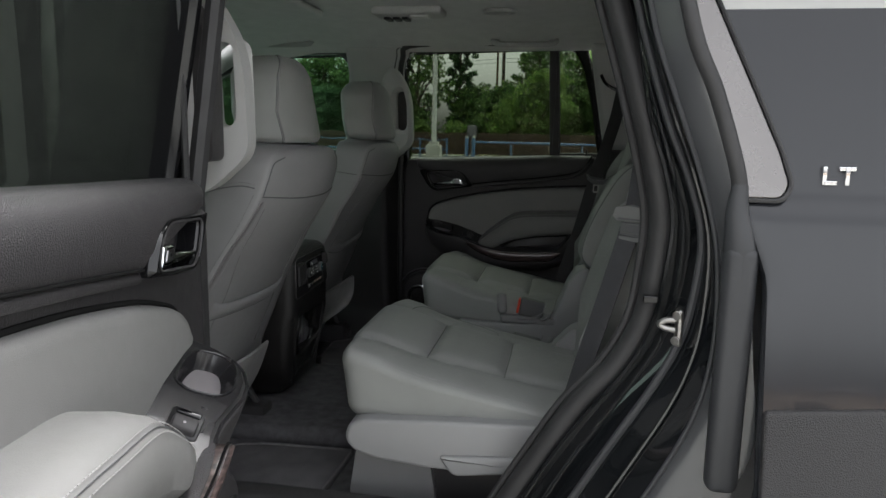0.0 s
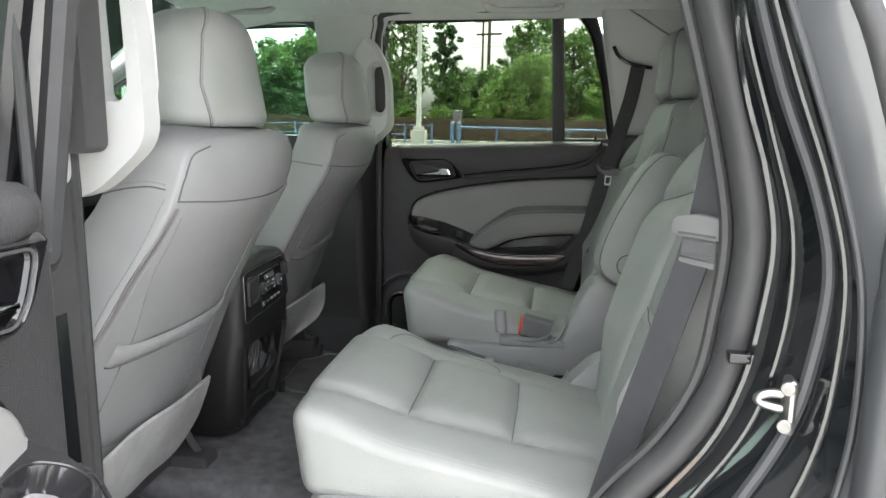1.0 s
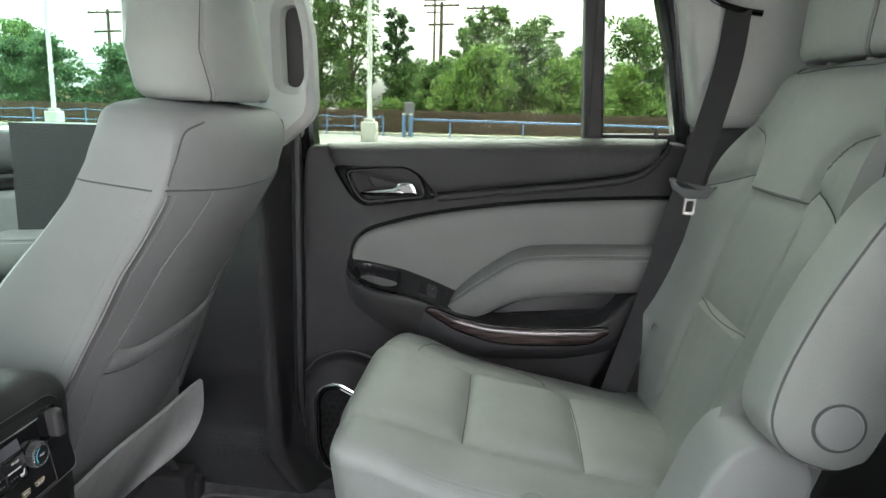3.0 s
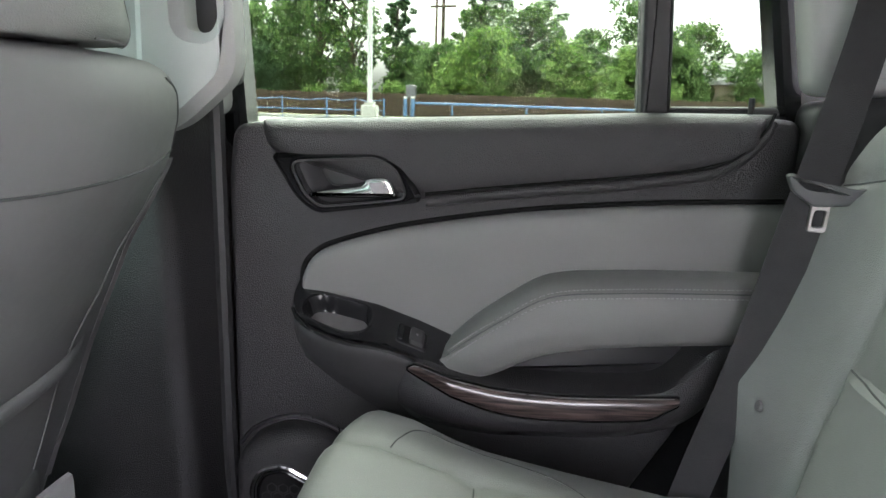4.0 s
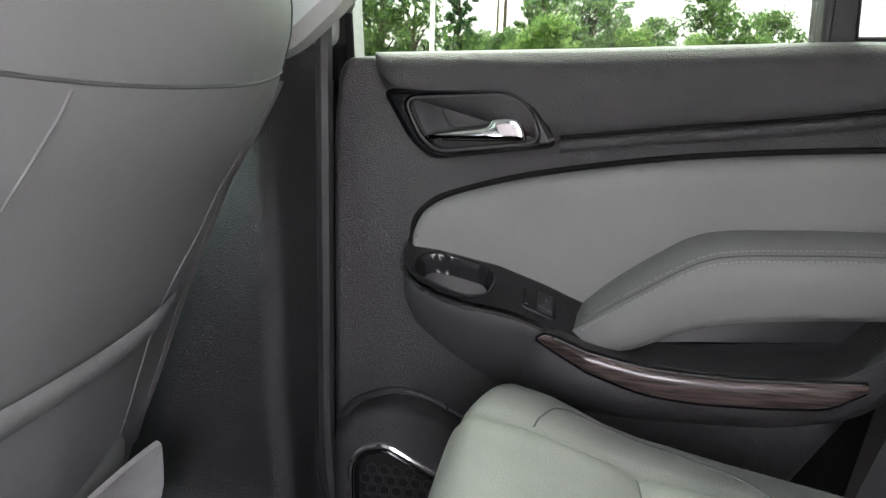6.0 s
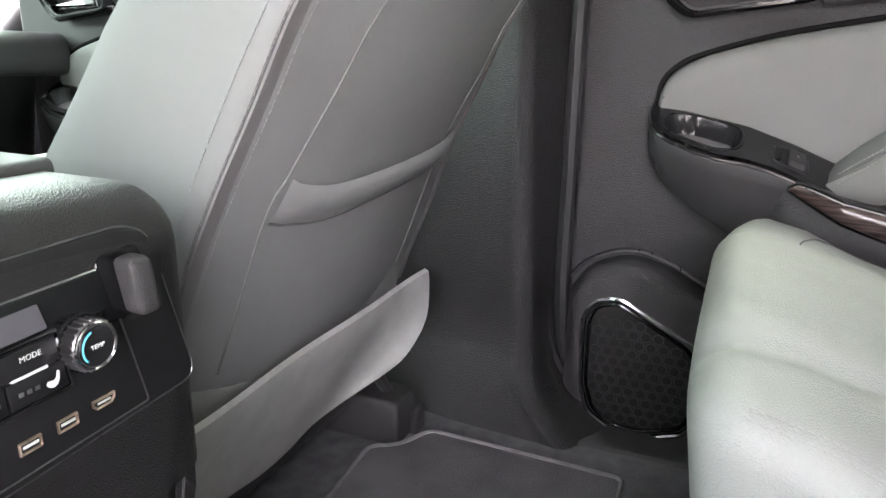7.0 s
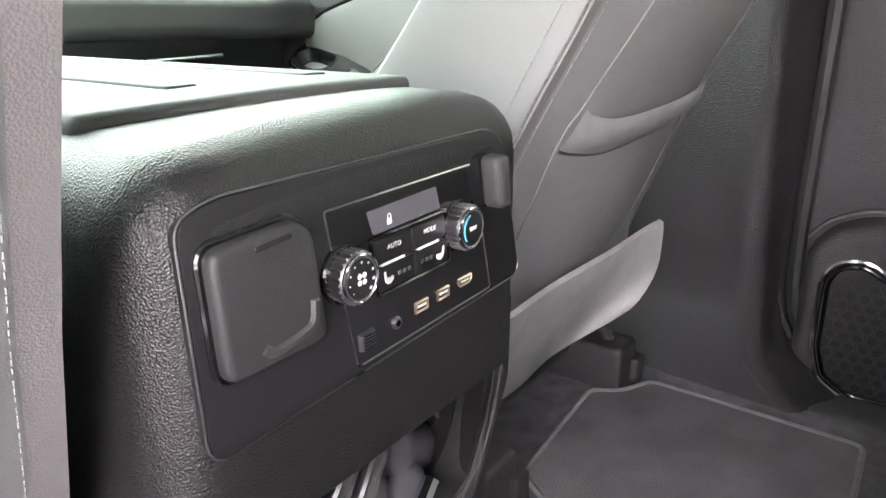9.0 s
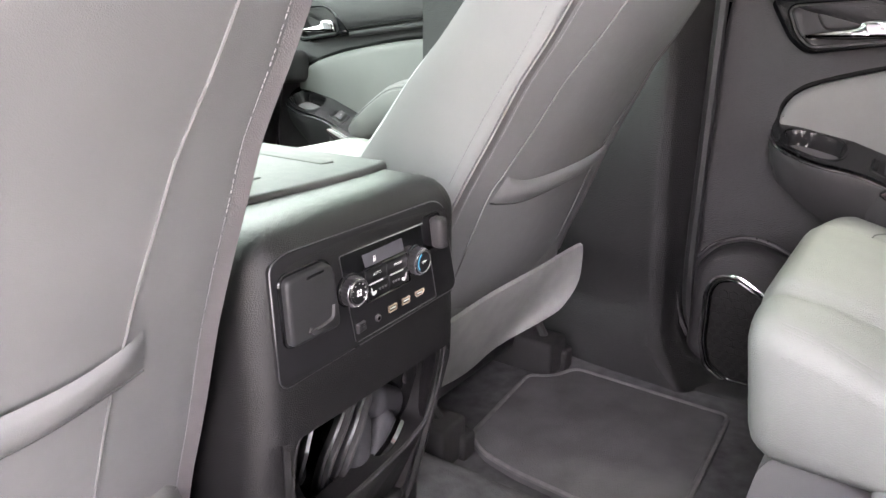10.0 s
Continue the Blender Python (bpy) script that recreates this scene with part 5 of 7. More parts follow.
def captain_chair(yc, inboard, label, arm):
    """A second-row chair; inboard: +1 where the car's middle lies towards +y."""
    seat = thing("captain_chair", (-0.08, yc, FLOOR), label, "car seat", "second-row chairs")

    cx = -0.052 + (0.0 if inboard < 0 else -0.006)

    def bend(v):
        # v about the cushion's middle; highest at the front, falling to the rear
        x = v.x
        top = float(np.interp(x, (-0.28, -0.245, -0.20, -0.15, -0.095, 0.07, 0.18, 0.28), (-0.014, -0.006, -0.010, -0.024, -0.040, -0.072, -0.094, -0.112)))
        s = max(0.0, (v.z + 0.078) / 0.156)
        z = v.z + top * s - 0.022 * min(1, abs(v.y / 0.25)) ** 3 * s * max(0, min(1, (x + 0.26) / 0.12))
        x2 = x + 0.020 * (1 - s) * (x < 0) + (0.045 if v.y > 0 else 0.012) * abs(v.y / 0.25) ** 5 * max(0, -x / 0.26)
        return Vector((cx + x2, yc + v.y, 0.885 + z))
    bm = soft_box((0.272, 0.243, 0.078), 0.030, 46, bend)
    ya, yb = yc - 0.138, yc + 0.135
    long = [[(-0.33, ya - 0.01, 0), (-0.147, ya, 0), (0.02, ya + 0.005, 0), (0.15, ya + 0.015, 0)], [(-0.33, yb + 0.01, 0), (-0.147, yb, 0), (0.02, yb - 0.005, 0), (0.15, yb - 0.015, 0)]]
    cross = [[(-0.148, ya + 0.006, 0), (-0.146, yc, 0), (-0.148, yb - 0.006, 0)], [(0.022, ya + 0.01, 0), (0.024, yc, 0), (0.022, yb - 0.01, 0)]]
    cross = [[(p[0] + cx + 0.052, p[1], 0) for p in q] for q in cross]
    near = lambda p, qs: min(seg_dist(p, Vector(a), Vector(b)) for q in qs for a, b in zip(q, q[1:]))
    for v in bm.verts:
        if v.co.z > 0.86 - 0.2 * max(0, v.co.x):
            p = Vector((v.co.x, v.co.y, 0))
            d1, d2 = near(p, cross), near(p, long)
            # the middle panel is puffed between its channels, the bolsters are plain
            if ya < v.co.y < yb:
                v.co.z += 0.009 * math.sin(min(1, d1 / 0.05) * math.pi / 2) * math.sin(min(1, d2 / 0.035) * math.pi / 2) - 0.005 * math.exp(-(d1 / 0.007) ** 2)
            else:
                v.co.z += 0.003 * min(1, d2 / 0.02)
            v.co.z -= 0.003 * math.exp(-(d2 / 0.010) ** 2)
    lay = lambda q, lift=0.0: cling(bm, [(p[0], p[1], 1.2) for p in q], (0, 0, -1), lift, 0.0)
    dx = cx + 0.052
    ring = spline([(-0.243 + dx, yb + 0.012, 0), (-0.236 + dx, yb + 0.035, 0), (-0.222 + dx, yb + 0.066, 0), (-0.195 + dx, yb + 0.076, 0), (-0.12 + dx, yb + 0.070, 0), (-0.06 + dx, yb + 0.056, 0), (-0.028 + dx, yb + 0.03, 0), (-0.018 + dx, yb + 0.008, 0)], 8)
    seams = [lay(spline(q, 12)) for q in cross] + [lay(ring)]
    edge_seams = []
    for d, s in ((0.232, -1), (0.226, -1), (0.232, 1)):
        q = [(-0.285 + dx, yc + s * d, 0), (-0.1, yc + s * d, 0), (0.08, yc + s * d, 0)]
        edge_seams.append(lay(spline(q, 10), 0.0002))
    cu = part("cushion", bm, LEATHER, seat, "grey leather cushion with stitched channels")
    for q in seams:
        if len(q) > 2:
            part("seam", tube(q, 0.0010, 6), LEATHER_DARK, cu)
    for q in edge_seams:
        if len(q) > 2:
            part("stitching", stitches(q, 0.0005, 0.0050, 0.0034), SOFTTHREAD, cu)
    # backrest
    def front_x(z):
        return 0.178 + 0.32 * (z - 0.95)

    yd = yc - 0.045 * inboard
    slim = 1.0 if arm else 0.74
    W, Z0, Z1 = 0.112, 1.066, 1.257
    rings = []
    for z in list(np.linspace(0.845, 1.42, 84)) + [1.428, 1.435, 1.4405, 1.4445, 1.4475, 1.449]:
        e = max(0, z - 1.42)
        e = 0.029 - math.sqrt(max(0, 0.029 ** 2 - e ** 2))
        wf = float(np.interp(z, (0.845, 0.90, 1.0, 1.04, 1.09, 1.15, 1.24, 1.30, 1.35, 1.40, 1.45), (0.215, 0.222, 0.226, 0.244, 0.258, 0.262, 0.256, 0.243, 0.218, 0.182, 0.158))) - 0.8 * e
        wr = wf + float(np.interp(z, (0.9, 1.2, 1.45), (0.0, 0.006, 0.038))) - 0.2 * e
        x0 = front_x(z) + 0.022 + e
        th = float(np.interp(z, (0.85, 1.2, 1.45), (0.125, 0.115, 0.082))) - 1.6 * e
        fade = min(1, max(0, (z - 0.85) / 0.15)) * (1 - min(1, max(0, (z - 1.20) / 0.19)))

        def front(d):
            s = abs(d) / wf
            reach = 0.040 if inboard * d < 0 else 0.032
            return x0 - reach * s ** 3 * fade + 0.008 * s ** 2 * (1 - fade)
        h = [(front(d), d) for d in np.linspace(-wf, wf, 67)]
        a, c = h[-1][0], h[0][0]
        right = [(a + 0.004, wf + 0.003), (a + 0.012, wf + 0.007), (a + 0.03, wf + 0.009)] + [(a + (x0 + th - a) * q, wf + (wr - wf) * q + 0.008) for q in (0.45, 0.7, 0.88)] + [(x0 + th - 0.004, wr), (x0 + th, wr - 0.012)]
        left = [(c + 0.004, -wf - 0.003), (c + 0.012, -wf - 0.007), (c + 0.03, -wf - 0.009)] + [(c + (x0 + th - c) * q, -wf - (wr - wf) * q - 0.008) for q in (0.45, 0.7, 0.88)] + [(x0 + th - 0.004, -wr), (x0 + th, -wr + 0.012)]
        rings.append([(x, yd + d * (slim if d * inboard < 0 else 1.0), z) for x, d in h + right + left[::-1]])
    bm = skin(rings)
    sides = [[(-0.4, yd + s * (W - 0.014), 0.90), (-0.4, yd + s * (W - 0.004), 1.0), (-0.4, yd + s * W, Z0), (-0.4, yd + s * (W + 0.004), 1.16), (-0.4, yd + s * W, Z1)] for s in (-1, 1)]
    bars = [[(-0.4, yd - W, Z0), (-0.4, yd, Z0 - 0.004), (-0.4, yd + W, Z0)], [(-0.4, yd - W, Z1), (-0.4, yd, Z1 - 0.002), (-0.4, yd + W, Z1)]]
    horn = [[(-0.4, yd + s * W, Z1), (-0.4, yd + s * (W + 0.003), 1.29), (-0.4, yd + s * (W + 0.014), 1.316), (-0.4, yd + s * (W + 0.045), 1.340), (-0.4, yd + s * (W + 0.092), 1.352)] for s in (-1, 1)]
    wing = [[(-0.4, yd + s * W, Z1 + 0.02), (-0.4, yd + s * (W + 0.06), Z1 + 0.006), (-0.4, yd + s * (W + 0.14), Z1 - 0.014)] for s in (-1, 1)]
    flat_yz = lambda q: [Vector((0, p[1], p[2])) for p in q]
    S1 = [flat_yz(spline(q, 3)) for q in sides + horn]
    S2 = [flat_yz(spline(q, 3)) for q in wing]
    gap = lambda p, S: min(seg_dist(p, a, b) for q in S for a, b in zip(q, q[1:]))
    for v in bm.verts:
        if v.co.x < front_x(v.co.z) + 0.055 and abs(v.co.y - yd) < 0.262:
            p, ay = Vector((0, v.co.y, v.co.z)), abs(v.co.y - yd)
            d1, d2 = gap(p, S1), gap(p, S2)
            v.co.x += 0.007 * math.exp(-(d1 / 0.009) ** 2) + 0.006 * math.exp(-(d2 / 0.010) ** 2) - 0.008 * math.sin(min(1, min(d1, d2) / 0.06) * math.pi / 2)
            if ay < W + 0.004:
                edge = min(v.co.z - (Z0 - 0.004), Z1 - v.co.z)
                if edge > 0:
                    v.co.x += 0.014 * min(1, edge / 0.004) * min(1, max(0, W + 0.004 - ay) / 0.03) * (0.55 + 0.45 * math.exp(-edge / 0.03))
    seams = [cling(bm, spline(q, 10), (1, 0, 0), 0.0004, 0.0) for q in sides + bars + horn + wing]
    crown = cling(bm, spline([(0.385, yd - 0.15, 1.6), (0.362, yd - 0.135, 1.6), (0.357, yd - 0.09, 1.6), (0.356, yd, 1.6), (0.357, yd + 0.09, 1.6), (0.362, yd + 0.135, 1.6), (0.385, yd + 0.15, 1.6)], 8), (0, 0, -1), 0.0006, 0.0)
    side_seam = cling(bm, spline([(0.205, yc + inboard * 0.6, 0.98), (0.262, yc + inboard * 0.6, 1.15), (0.318, yc + inboard * 0.6, 1.30), (0.352, yc + inboard * 0.6, 1.40)], 10), (0, -inboard, 0), 0.0006, 0.0)
    bk = part("backrest", bm, LEATHER, seat, "grey leather backrest with stitched panels")
    for q in seams[2:] + [crown, side_seam]:
        if len(q) > 2:
            part("seam", tube(q, 0.0011, 6), LEATHER_DARK, bk)
    part("back_shell", skin([[(front_x(z) + 0.022 + t, yd + d * (slim if d * inboard < 0 else 1.0), z) for t, d in ((0.06, -w), (0.13 - 0.11 * (z - 0.9), -w), (0.14 - 0.11 * (z - 0.9), -w + 0.02), (0.14 - 0.11 * (z - 0.9), w - 0.02), (0.13 - 0.11 * (z - 0.9), w), (0.06, w))] for z, w in ((0.86, 0.222), (1.0, 0.232), (1.15, 0.266), (1.27, 0.260), (1.35, 0.235), (1.40, 0.208), (1.432, 0.186))]), BLACK, bk, "black plastic seat back shell")
    bolt_y = yd - inboard * 0.19
    part("bolt_cover", disc((front_x(0.985) - 0.004, bolt_y, 0.985), (-1, 0, 0.3), 0.007, 0.006, 16), WELT, bk)
    headrest(seat, yd, 0.330, -1, (1.452, 1.632), (0.100, 0.104, 0.092, 0.074), (0.140, 0.146, 0.130, 0.105), 0.100, 0.012, 1.6, "grey leather headrest", False)
    # plastic side shields and base
    for s in (-1, 1):
        near = s == inboard
        base = Vector((0, yc + s * 0.246, 0))
        sh = lambda u, w, z, b=base, d=s: (u, b.y + d * w, z)
        if near and not arm:
            o = [(-0.17, 0.785), (-0.168, 0.815), (0.02, 0.82), (0.10, 0.845), (0.155, 0.905), (0.20, 0.925), (0.25, 0.91), (0.262, 0.86), (0.235, 0.79), (0.17, 0.75), (0.0, 0.735), (-0.10, 0.752)]
        elif near:
            o = [(-0.190, 0.812), (-0.182, 0.823), (-0.14, 0.820), (0.03, 0.823), (0.082, 0.831), (0.104, 0.852), (0.121, 0.890), (0.146, 0.957), (0.168, 0.993), (0.20, 1.010), (0.236, 0.998), (0.260, 0.972), (0.262, 0.92), (0.246, 0.835), (0.228, 0.79), (0.20, 0.765), (0.123, 0.751), (0.03, 0.749), (-0.138, 0.760), (-0.166, 0.796)]
        else:
            o = [(-0.298, 0.775), (-0.292, 0.808), (-0.26, 0.822), (-0.10, 0.832), (0.06, 0.838), (0.18, 0.845), (0.20, 0.79), (0.12, 0.738), (0.0, 0.728), (-0.12, 0.728), (-0.23, 0.738), (-0.280, 0.752)]
        cover = part("side_shield", panel(corners(o, 0.014, 4), sh, -0.09 if near and arm else -0.05, 0.022 if near else 0.028, 0.009, 4), SHIELD, seat, "grey plastic side cover")
        if not near:
            h = corners([(-0.10, 0.762), (0.09, 0.775), (0.086, 0.742), (-0.07, 0.722)], 0.012, 3)
            part("recline_lever", panel(h, sh, 0.02, 0.038, 0.006, 3), SHIELD, cover, "grey recline lever")
    part("pedestal", soft_box((0.20, 0.17, 0.118), 0.03, 4, lambda v: Vector((0.0 + v.x * (1 + 0.15 * (v.z > 0)), yc + v.y, 0.688 + v.z))), BLACK, seat, "black seat base")
    foot = corners([(-0.318, 0.58), (-0.285, 0.80), (-0.185, 0.80), (-0.138, 0.735), (-0.115, 0.58)], 0.045, 5)
    part("front_foot", panel(foot, lambda u, w, z: (u, yc + w, z), -0.19, 0.19, 0.012, 3), LEATHER_SIDE, seat)
    # buckle in its fabric pocket
    yb = yc + inboard * 0.245
    zb = -0.012 if arm else -0.040
    tip = Euler((0.0, 0.16, 0.0)).to_matrix()
    bc = Vector((0.040, yb + inboard * 0.004, 0.882 + zb))
    bk2 = part("buckle", soft_box((0.038, 0.018, 0.026), 0.007, 4, lambda v: bc + tip @ Vector((v.x, v.y, v.z * (1 - 2.0 * v.x)))), BUCKLE, seat, "dark grey belt buckle")
    if arm:
        part("release_button", soft_box((0.004, 0.0155, 0.022), 0.0035, 2, lambda v: bc + tip @ Vector((-0.040 + v.x, v.y, v.z * 1.02))), RED, bk2, "red release button")
    part("pocket_tab", soft_box((0.015, 0.012, 0.032), 0.0105, 4, lambda v: Vector((-0.052 + v.x - 0.08 * v.z, yb + inboard * 0.006 + v.y, 0.893 + zb + v.z))), LEATHER_SIDE, bk2, "grey fabric tab beside the buckle")
    for x0, x1, drop in ((-0.045, 0.080, 0.050), (0.045, 0.108, 0.022)):
        loop = spline([(x0, yb + inboard * 0.016, 0.850 + zb), ((x0 + x1) / 2, yb + inboard * 0.026, 0.848 + zb), (x1 - 0.014, yb + inboard * 0.024, 0.862 + zb), (x1, yb + inboard * 0.016, 0.890 + zb), (x1 + 0.004, yb, 0.906 + zb)], 6)
        part("strap", ribbon(loop, 0.016, 0.003, (0.2, inboard * 0.5, 0.8)), LEATHER_SIDE, bk2, "grey elastic strap")
    part("pocket_floor", block((0.03, yb + inboard * 0.002, 0.846 + zb), (0.085, 0.024, 0.012), 0.009, 2), LEATHER_SIDE, bk2)
    if arm:
        o = spline([(0.302, 1.315), (0.330, 1.321), (0.353, 1.312), (0.362, 1.290), (0.343, 1.201), (0.321, 1.121), (0.290, 1.030), (0.270, 1.011), (0.245, 1.005), (0.207, 1.017), (0.186, 1.037), (0.178, 1.067), (0.188, 1.116), (0.210, 1.173), (0.236, 1.225), (0.268, 1.280)], 4, True)
        aw = lambda u, w, z: (u - 0.008 * (0.075 - w) / 0.075, 2.182 - w, z)
        am = part("armrest", merge(panel(o, aw, 0.035, 0.077, 0.013, 5, 0.003), panel(o, lambda u, w, z: aw(u, 0.077 - w, z), 0.035, 0.077, 0.013, 5)), LEATHER, seat, "folded grey leather armrest")
        part("piping", tube([Vector(aw(u, 0.0725, z)) for u, z in inset(o, 0.0045)], 0.0018, 6, True), LEATHER_DARK, am)
        part("cap_gap", disc(aw(0.247, 0.0765, 1.058), (0, inboard, 0), 0.0275, 0.003, 32, 0.001), LEATHER_DARK, am)
        part("pivot_cap", disc(aw(0.247, 0.076, 1.058), (0, inboard, 0), 0.0245, 0.005, 32, 0.002), SHIELD, am, "round grey pivot cap")
    return seat


captain_chair(2.436, -1, "grey leather second-row chair with a folded armrest", True)
captain_chair(1.636, 1, "grey leather second-row chair beside the open door", False)

# seat belts
belt = thing("seat_belt", (0.25, 2.72, 0.80), "black seat belt hanging from the rear pillar", "seat belt", "seat belts")
path = spline([(0.315, 2.80, 1.562), (0.295, 2.765, 1.46), (0.258, 2.735, 1.33), (0.225, 2.717, 1.22), (0.183, 2.710, 1.05), (0.133, 2.705, 0.88), (0.112, 2.704, 0.80)], 6)
part("webbing", ribbon(path, 0.046, 0.002, (1, -0.25, 0.25)), WEB, belt)
part("guide_slot", tube(spline([(0.236, 2.807, 1.622), (0.252, 2.80, 1.593), (0.280, 2.797, 1.573), (0.32, 2.797, 1.561), (0.358, 2.80, 1.556)], 6), 0.006, 8, flat=0.7, side=(0, 1, 0)), GLOSS, belt, "curved black guide slot")
tg = lambda u, w, z: (0.238 + u, 2.712 - w - 0.2 * u, 1.240 + z)
part("tongue", panel(corners([(-0.042, 0.016), (-0.030, 0.017), (-0.022, 0.002), (0.030, -0.002), (0.040, 0.006), (0.044, -0.004), (0.034, -0.016), (0.0, -0.020), (-0.012, -0.020), (-0.034, -0.004)], 0.005, 3), tg, 0.0, 0.010, 0.003, 3), BUCKLE, belt, "grey belt tongue")
part("latch_plate", frame_panel(corners([(-0.012, -0.014), (0.008, -0.014), (0.006, -0.050), (-0.014, -0.050)], 0.004, 2), corners([(-0.008, -0.024), (0.004, -0.024), (0.002, -0.044), (-0.010, -0.044)], 0.003, 2), tg, 0.002, 0.006, 0.001), STEEL, belt, "bright latch plate")
part("anchor", block((0.112, 2.704, 0.80), (0.03, 0.01, 0.02), 0.006, 2), BLACK, belt)
group_at(0.024, 0.090, 0.0)
belt = thing("seat_belt", (0.20, 1.29, 0.80), "grey seat belt across the chair beside the open door", "seat belt", "seat belts")
path = spline([(0.275, 1.235, 1.66), (0.256, 1.245, 1.50), (0.238, 1.256, 1.36), (0.226, 1.264, 1.26), (0.192, 1.272, 1.12), (0.150, 1.282, 0.96), (0.112, 1.292, 0.80)], 6)
part("webbing", ribbon(path, 0.056, 0.002, (0.53, -0.85, 0.06)), WEBGREY, belt)
gx = Vector((0.225, 1.262, 1.264))
ga, gb = Vector((0.52, -0.853, 0.05)).normalized(), Vector((-0.853, -0.52, 0.0)).normalized()
gat = lambda u, w, z: gx + ga * u + gb * w + Vector((0, 0, z))
part("guide", panel(corners([(-0.048, 0.004), (-0.040, 0.013), (0.0, 0.018), (0.040, 0.013), (0.048, 0.004), (0.046, -0.010), (0.034, -0.014), (-0.034, -0.014), (-0.046, -0.010)], 0.007, 4), gat, 0.001, 0.009, 0.003, 3), GUIDE, belt, "light grey belt guide plate")
part("slot", panel(corners([(-0.032, -0.007), (-0.032, -0.010), (0.034, -0.010), (0.034, -0.007)], 0.001, 2), gat, 0.006, 0.0095, 0.0004, 1), LEATHER_DARK, belt)
part("sewn_tab", panel(corners([(-0.029, -0.012), (0.030, -0.012), (0.031, -0.046), (-0.030, -0.046)], 0.003, 2), gat, 0.001, 0.0045, 0.001, 2), BUCKLE, belt, "folded grey webbing sewn below the guide")
part("tab_edge", panel(corners([(-0.031, -0.041), (0.032, -0.041), (0.032, -0.049), (-0.031, -0.049)], 0.001, 2), gat, 0.002, 0.006, 0.001, 2), GUIDE, belt)
part("tab_stitching", merge(*[stitches([gat(-0.026, 0.005, z), gat(0.027, 0.005, z)], 0.0006, 0.004, 0.0026) for z in (-0.018, -0.034)]), GUIDE, belt)
# trim between the left chair and the door opening
group_at(0.022, 0.063, 0.004)
rings = []
for x0, z in spline([(0.10, 0.60), (0.165, 0.80), (0.225, 0.95), (0.27, 1.10), (0.282, 1.25), (0.27, 1.38), (0.235, 1.55), (0.20, 1.72)], 5):
    rings.append([left_side(u, w, z) for u, w in ((x0 + 0.004, 0.07), (x0, 0.09), (x0 + 0.004, 0.112), (x0 + 0.016, 0.12), (0.60, 0.12), (0.60, 0.07))])
solo("trim", skin(rings), SHIELD, "grey plastic trim behind the door opening", "pillar trim", kind="structure")

group_at()

# ---- centre console ----
group_at(-0.040, 0.014, 0.006)
con = thing("centre_console", (-0.95, 1.995, 0.64), "black grained centre console with rear controls", "console")
YC = 1.995


def crown_box(v):
    x, z = v.x, v.z
    droop = -0.012 * (v.y / 0.16) ** 2 * (z > 0)
    return Vector((-0.975 + x, YC + v.y * (0.95 if v.y < 0 else 1), max(0.867, 0.905 + z + droop)))


part("body", soft_box((0.41, 0.150, 0.158), 0.036, 16, crown_box), GRAINED, con, "black grained vinyl console top")
part("lid", soft_box((0.275, 0.122, 0.008), 0.006, 8, lambda v: Vector((-0.90 + v.x - 0.03 * (v.y / 0.125) ** 2 * (v.x > 0), YC + 0.006 + v.y, 1.061 + v.z - 0.006 * (v.y / 0.125) ** 2))), LID, con, "smooth grey leather armrest lid")
for dy in (-0.045, 0.055):
    part("lid_rib", soft_box((0.24, 0.010, 0.0022), 0.002, 4, lambda v, d=dy: Vector((-0.92 + v.x, YC + 0.006 + d + v.y, 1.0682 + v.z - 0.006 * (d / 0.125) ** 2))), LID, con, "raised rib along the lid")
con_rear = lambda z: -0.572 - 0.10 * max(0, 0.85 - z) - 7.0 * max(0, 0.70 - z) ** 2
for s in (-1, 1):
    rings = []
    for z in (0.905, 0.88, 0.85, 0.80, 0.75, 0.72, 0.70, 0.68, 0.66, 0.645, 0.632, 0.625):
        ys = float(np.interp(z, (0.625, 0.66, 0.70, 0.74, 0.85, 0.905), (2.055, 2.080, 2.102, 2.116, 2.136, 2.143))) if s > 0 else float(np.interp(z, (0.625, 0.66, 0.70, 0.78, 0.905), (1.905, 1.880, 1.862, 1.852, 1.8535)))
        xr = con_rear(z)
        arc = [(xr - 0.036 + 0.036 * math.sin(q), ys - s * 0.036 * (1 - math.cos(q))) for q in np.linspace(0, math.pi / 2, 7)]
        rings.append([(-1.36, ys - s * 0.03, z), (-1.36, ys, z), (-1.0, ys, z)] + [(x, y, z) for x, y in arc] + [(xr - 0.008, ys - s * 0.034, z), (xr - 0.030, ys - s * 0.020, z), (-0.80, ys - s * 0.018, z)])
    part("side_wall", skin(rings), GRAINED, con, "black grained side of the console")
part("bin_back", block((-0.80, YC, 0.80), (0.02, 0.125, 0.12), 0.01, 2), FACE, con)
part("bin_floor", block((-0.70, YC, 0.675), (0.11, 0.10, 0.02), 0.01, 2), FACE, con)
low_face = lambda u, w, z: (con_rear(z) - 0.0065 + w, u, z)
shell_out = corners([(1.874, 0.918), (1.93, 0.919), (2.130, 0.922), (2.128, 0.85), (2.096, 0.74), (2.078, 0.69), (2.035, 0.628), (1.935, 0.628), (1.895, 0.69), (1.882, 0.74), (1.874, 0.85)], 0.012, 4)
shell_in = corners([(1.886, 0.856), (1.908, 0.873), (2.01, 0.874), (2.104, 0.881), (2.113, 0.872), (2.106, 0.818), (2.091, 0.780), (2.051, 0.764), (1.996, 0.757), (1.93, 0.750), (1.884, 0.750)], 0.012, 4)
rear_shell = part("rear_shell", frame_panel(shell_out, shell_in, low_face, -0.022, 0.010, 0.004), GRAINED, con, "black plastic rear wall with a storage bin")
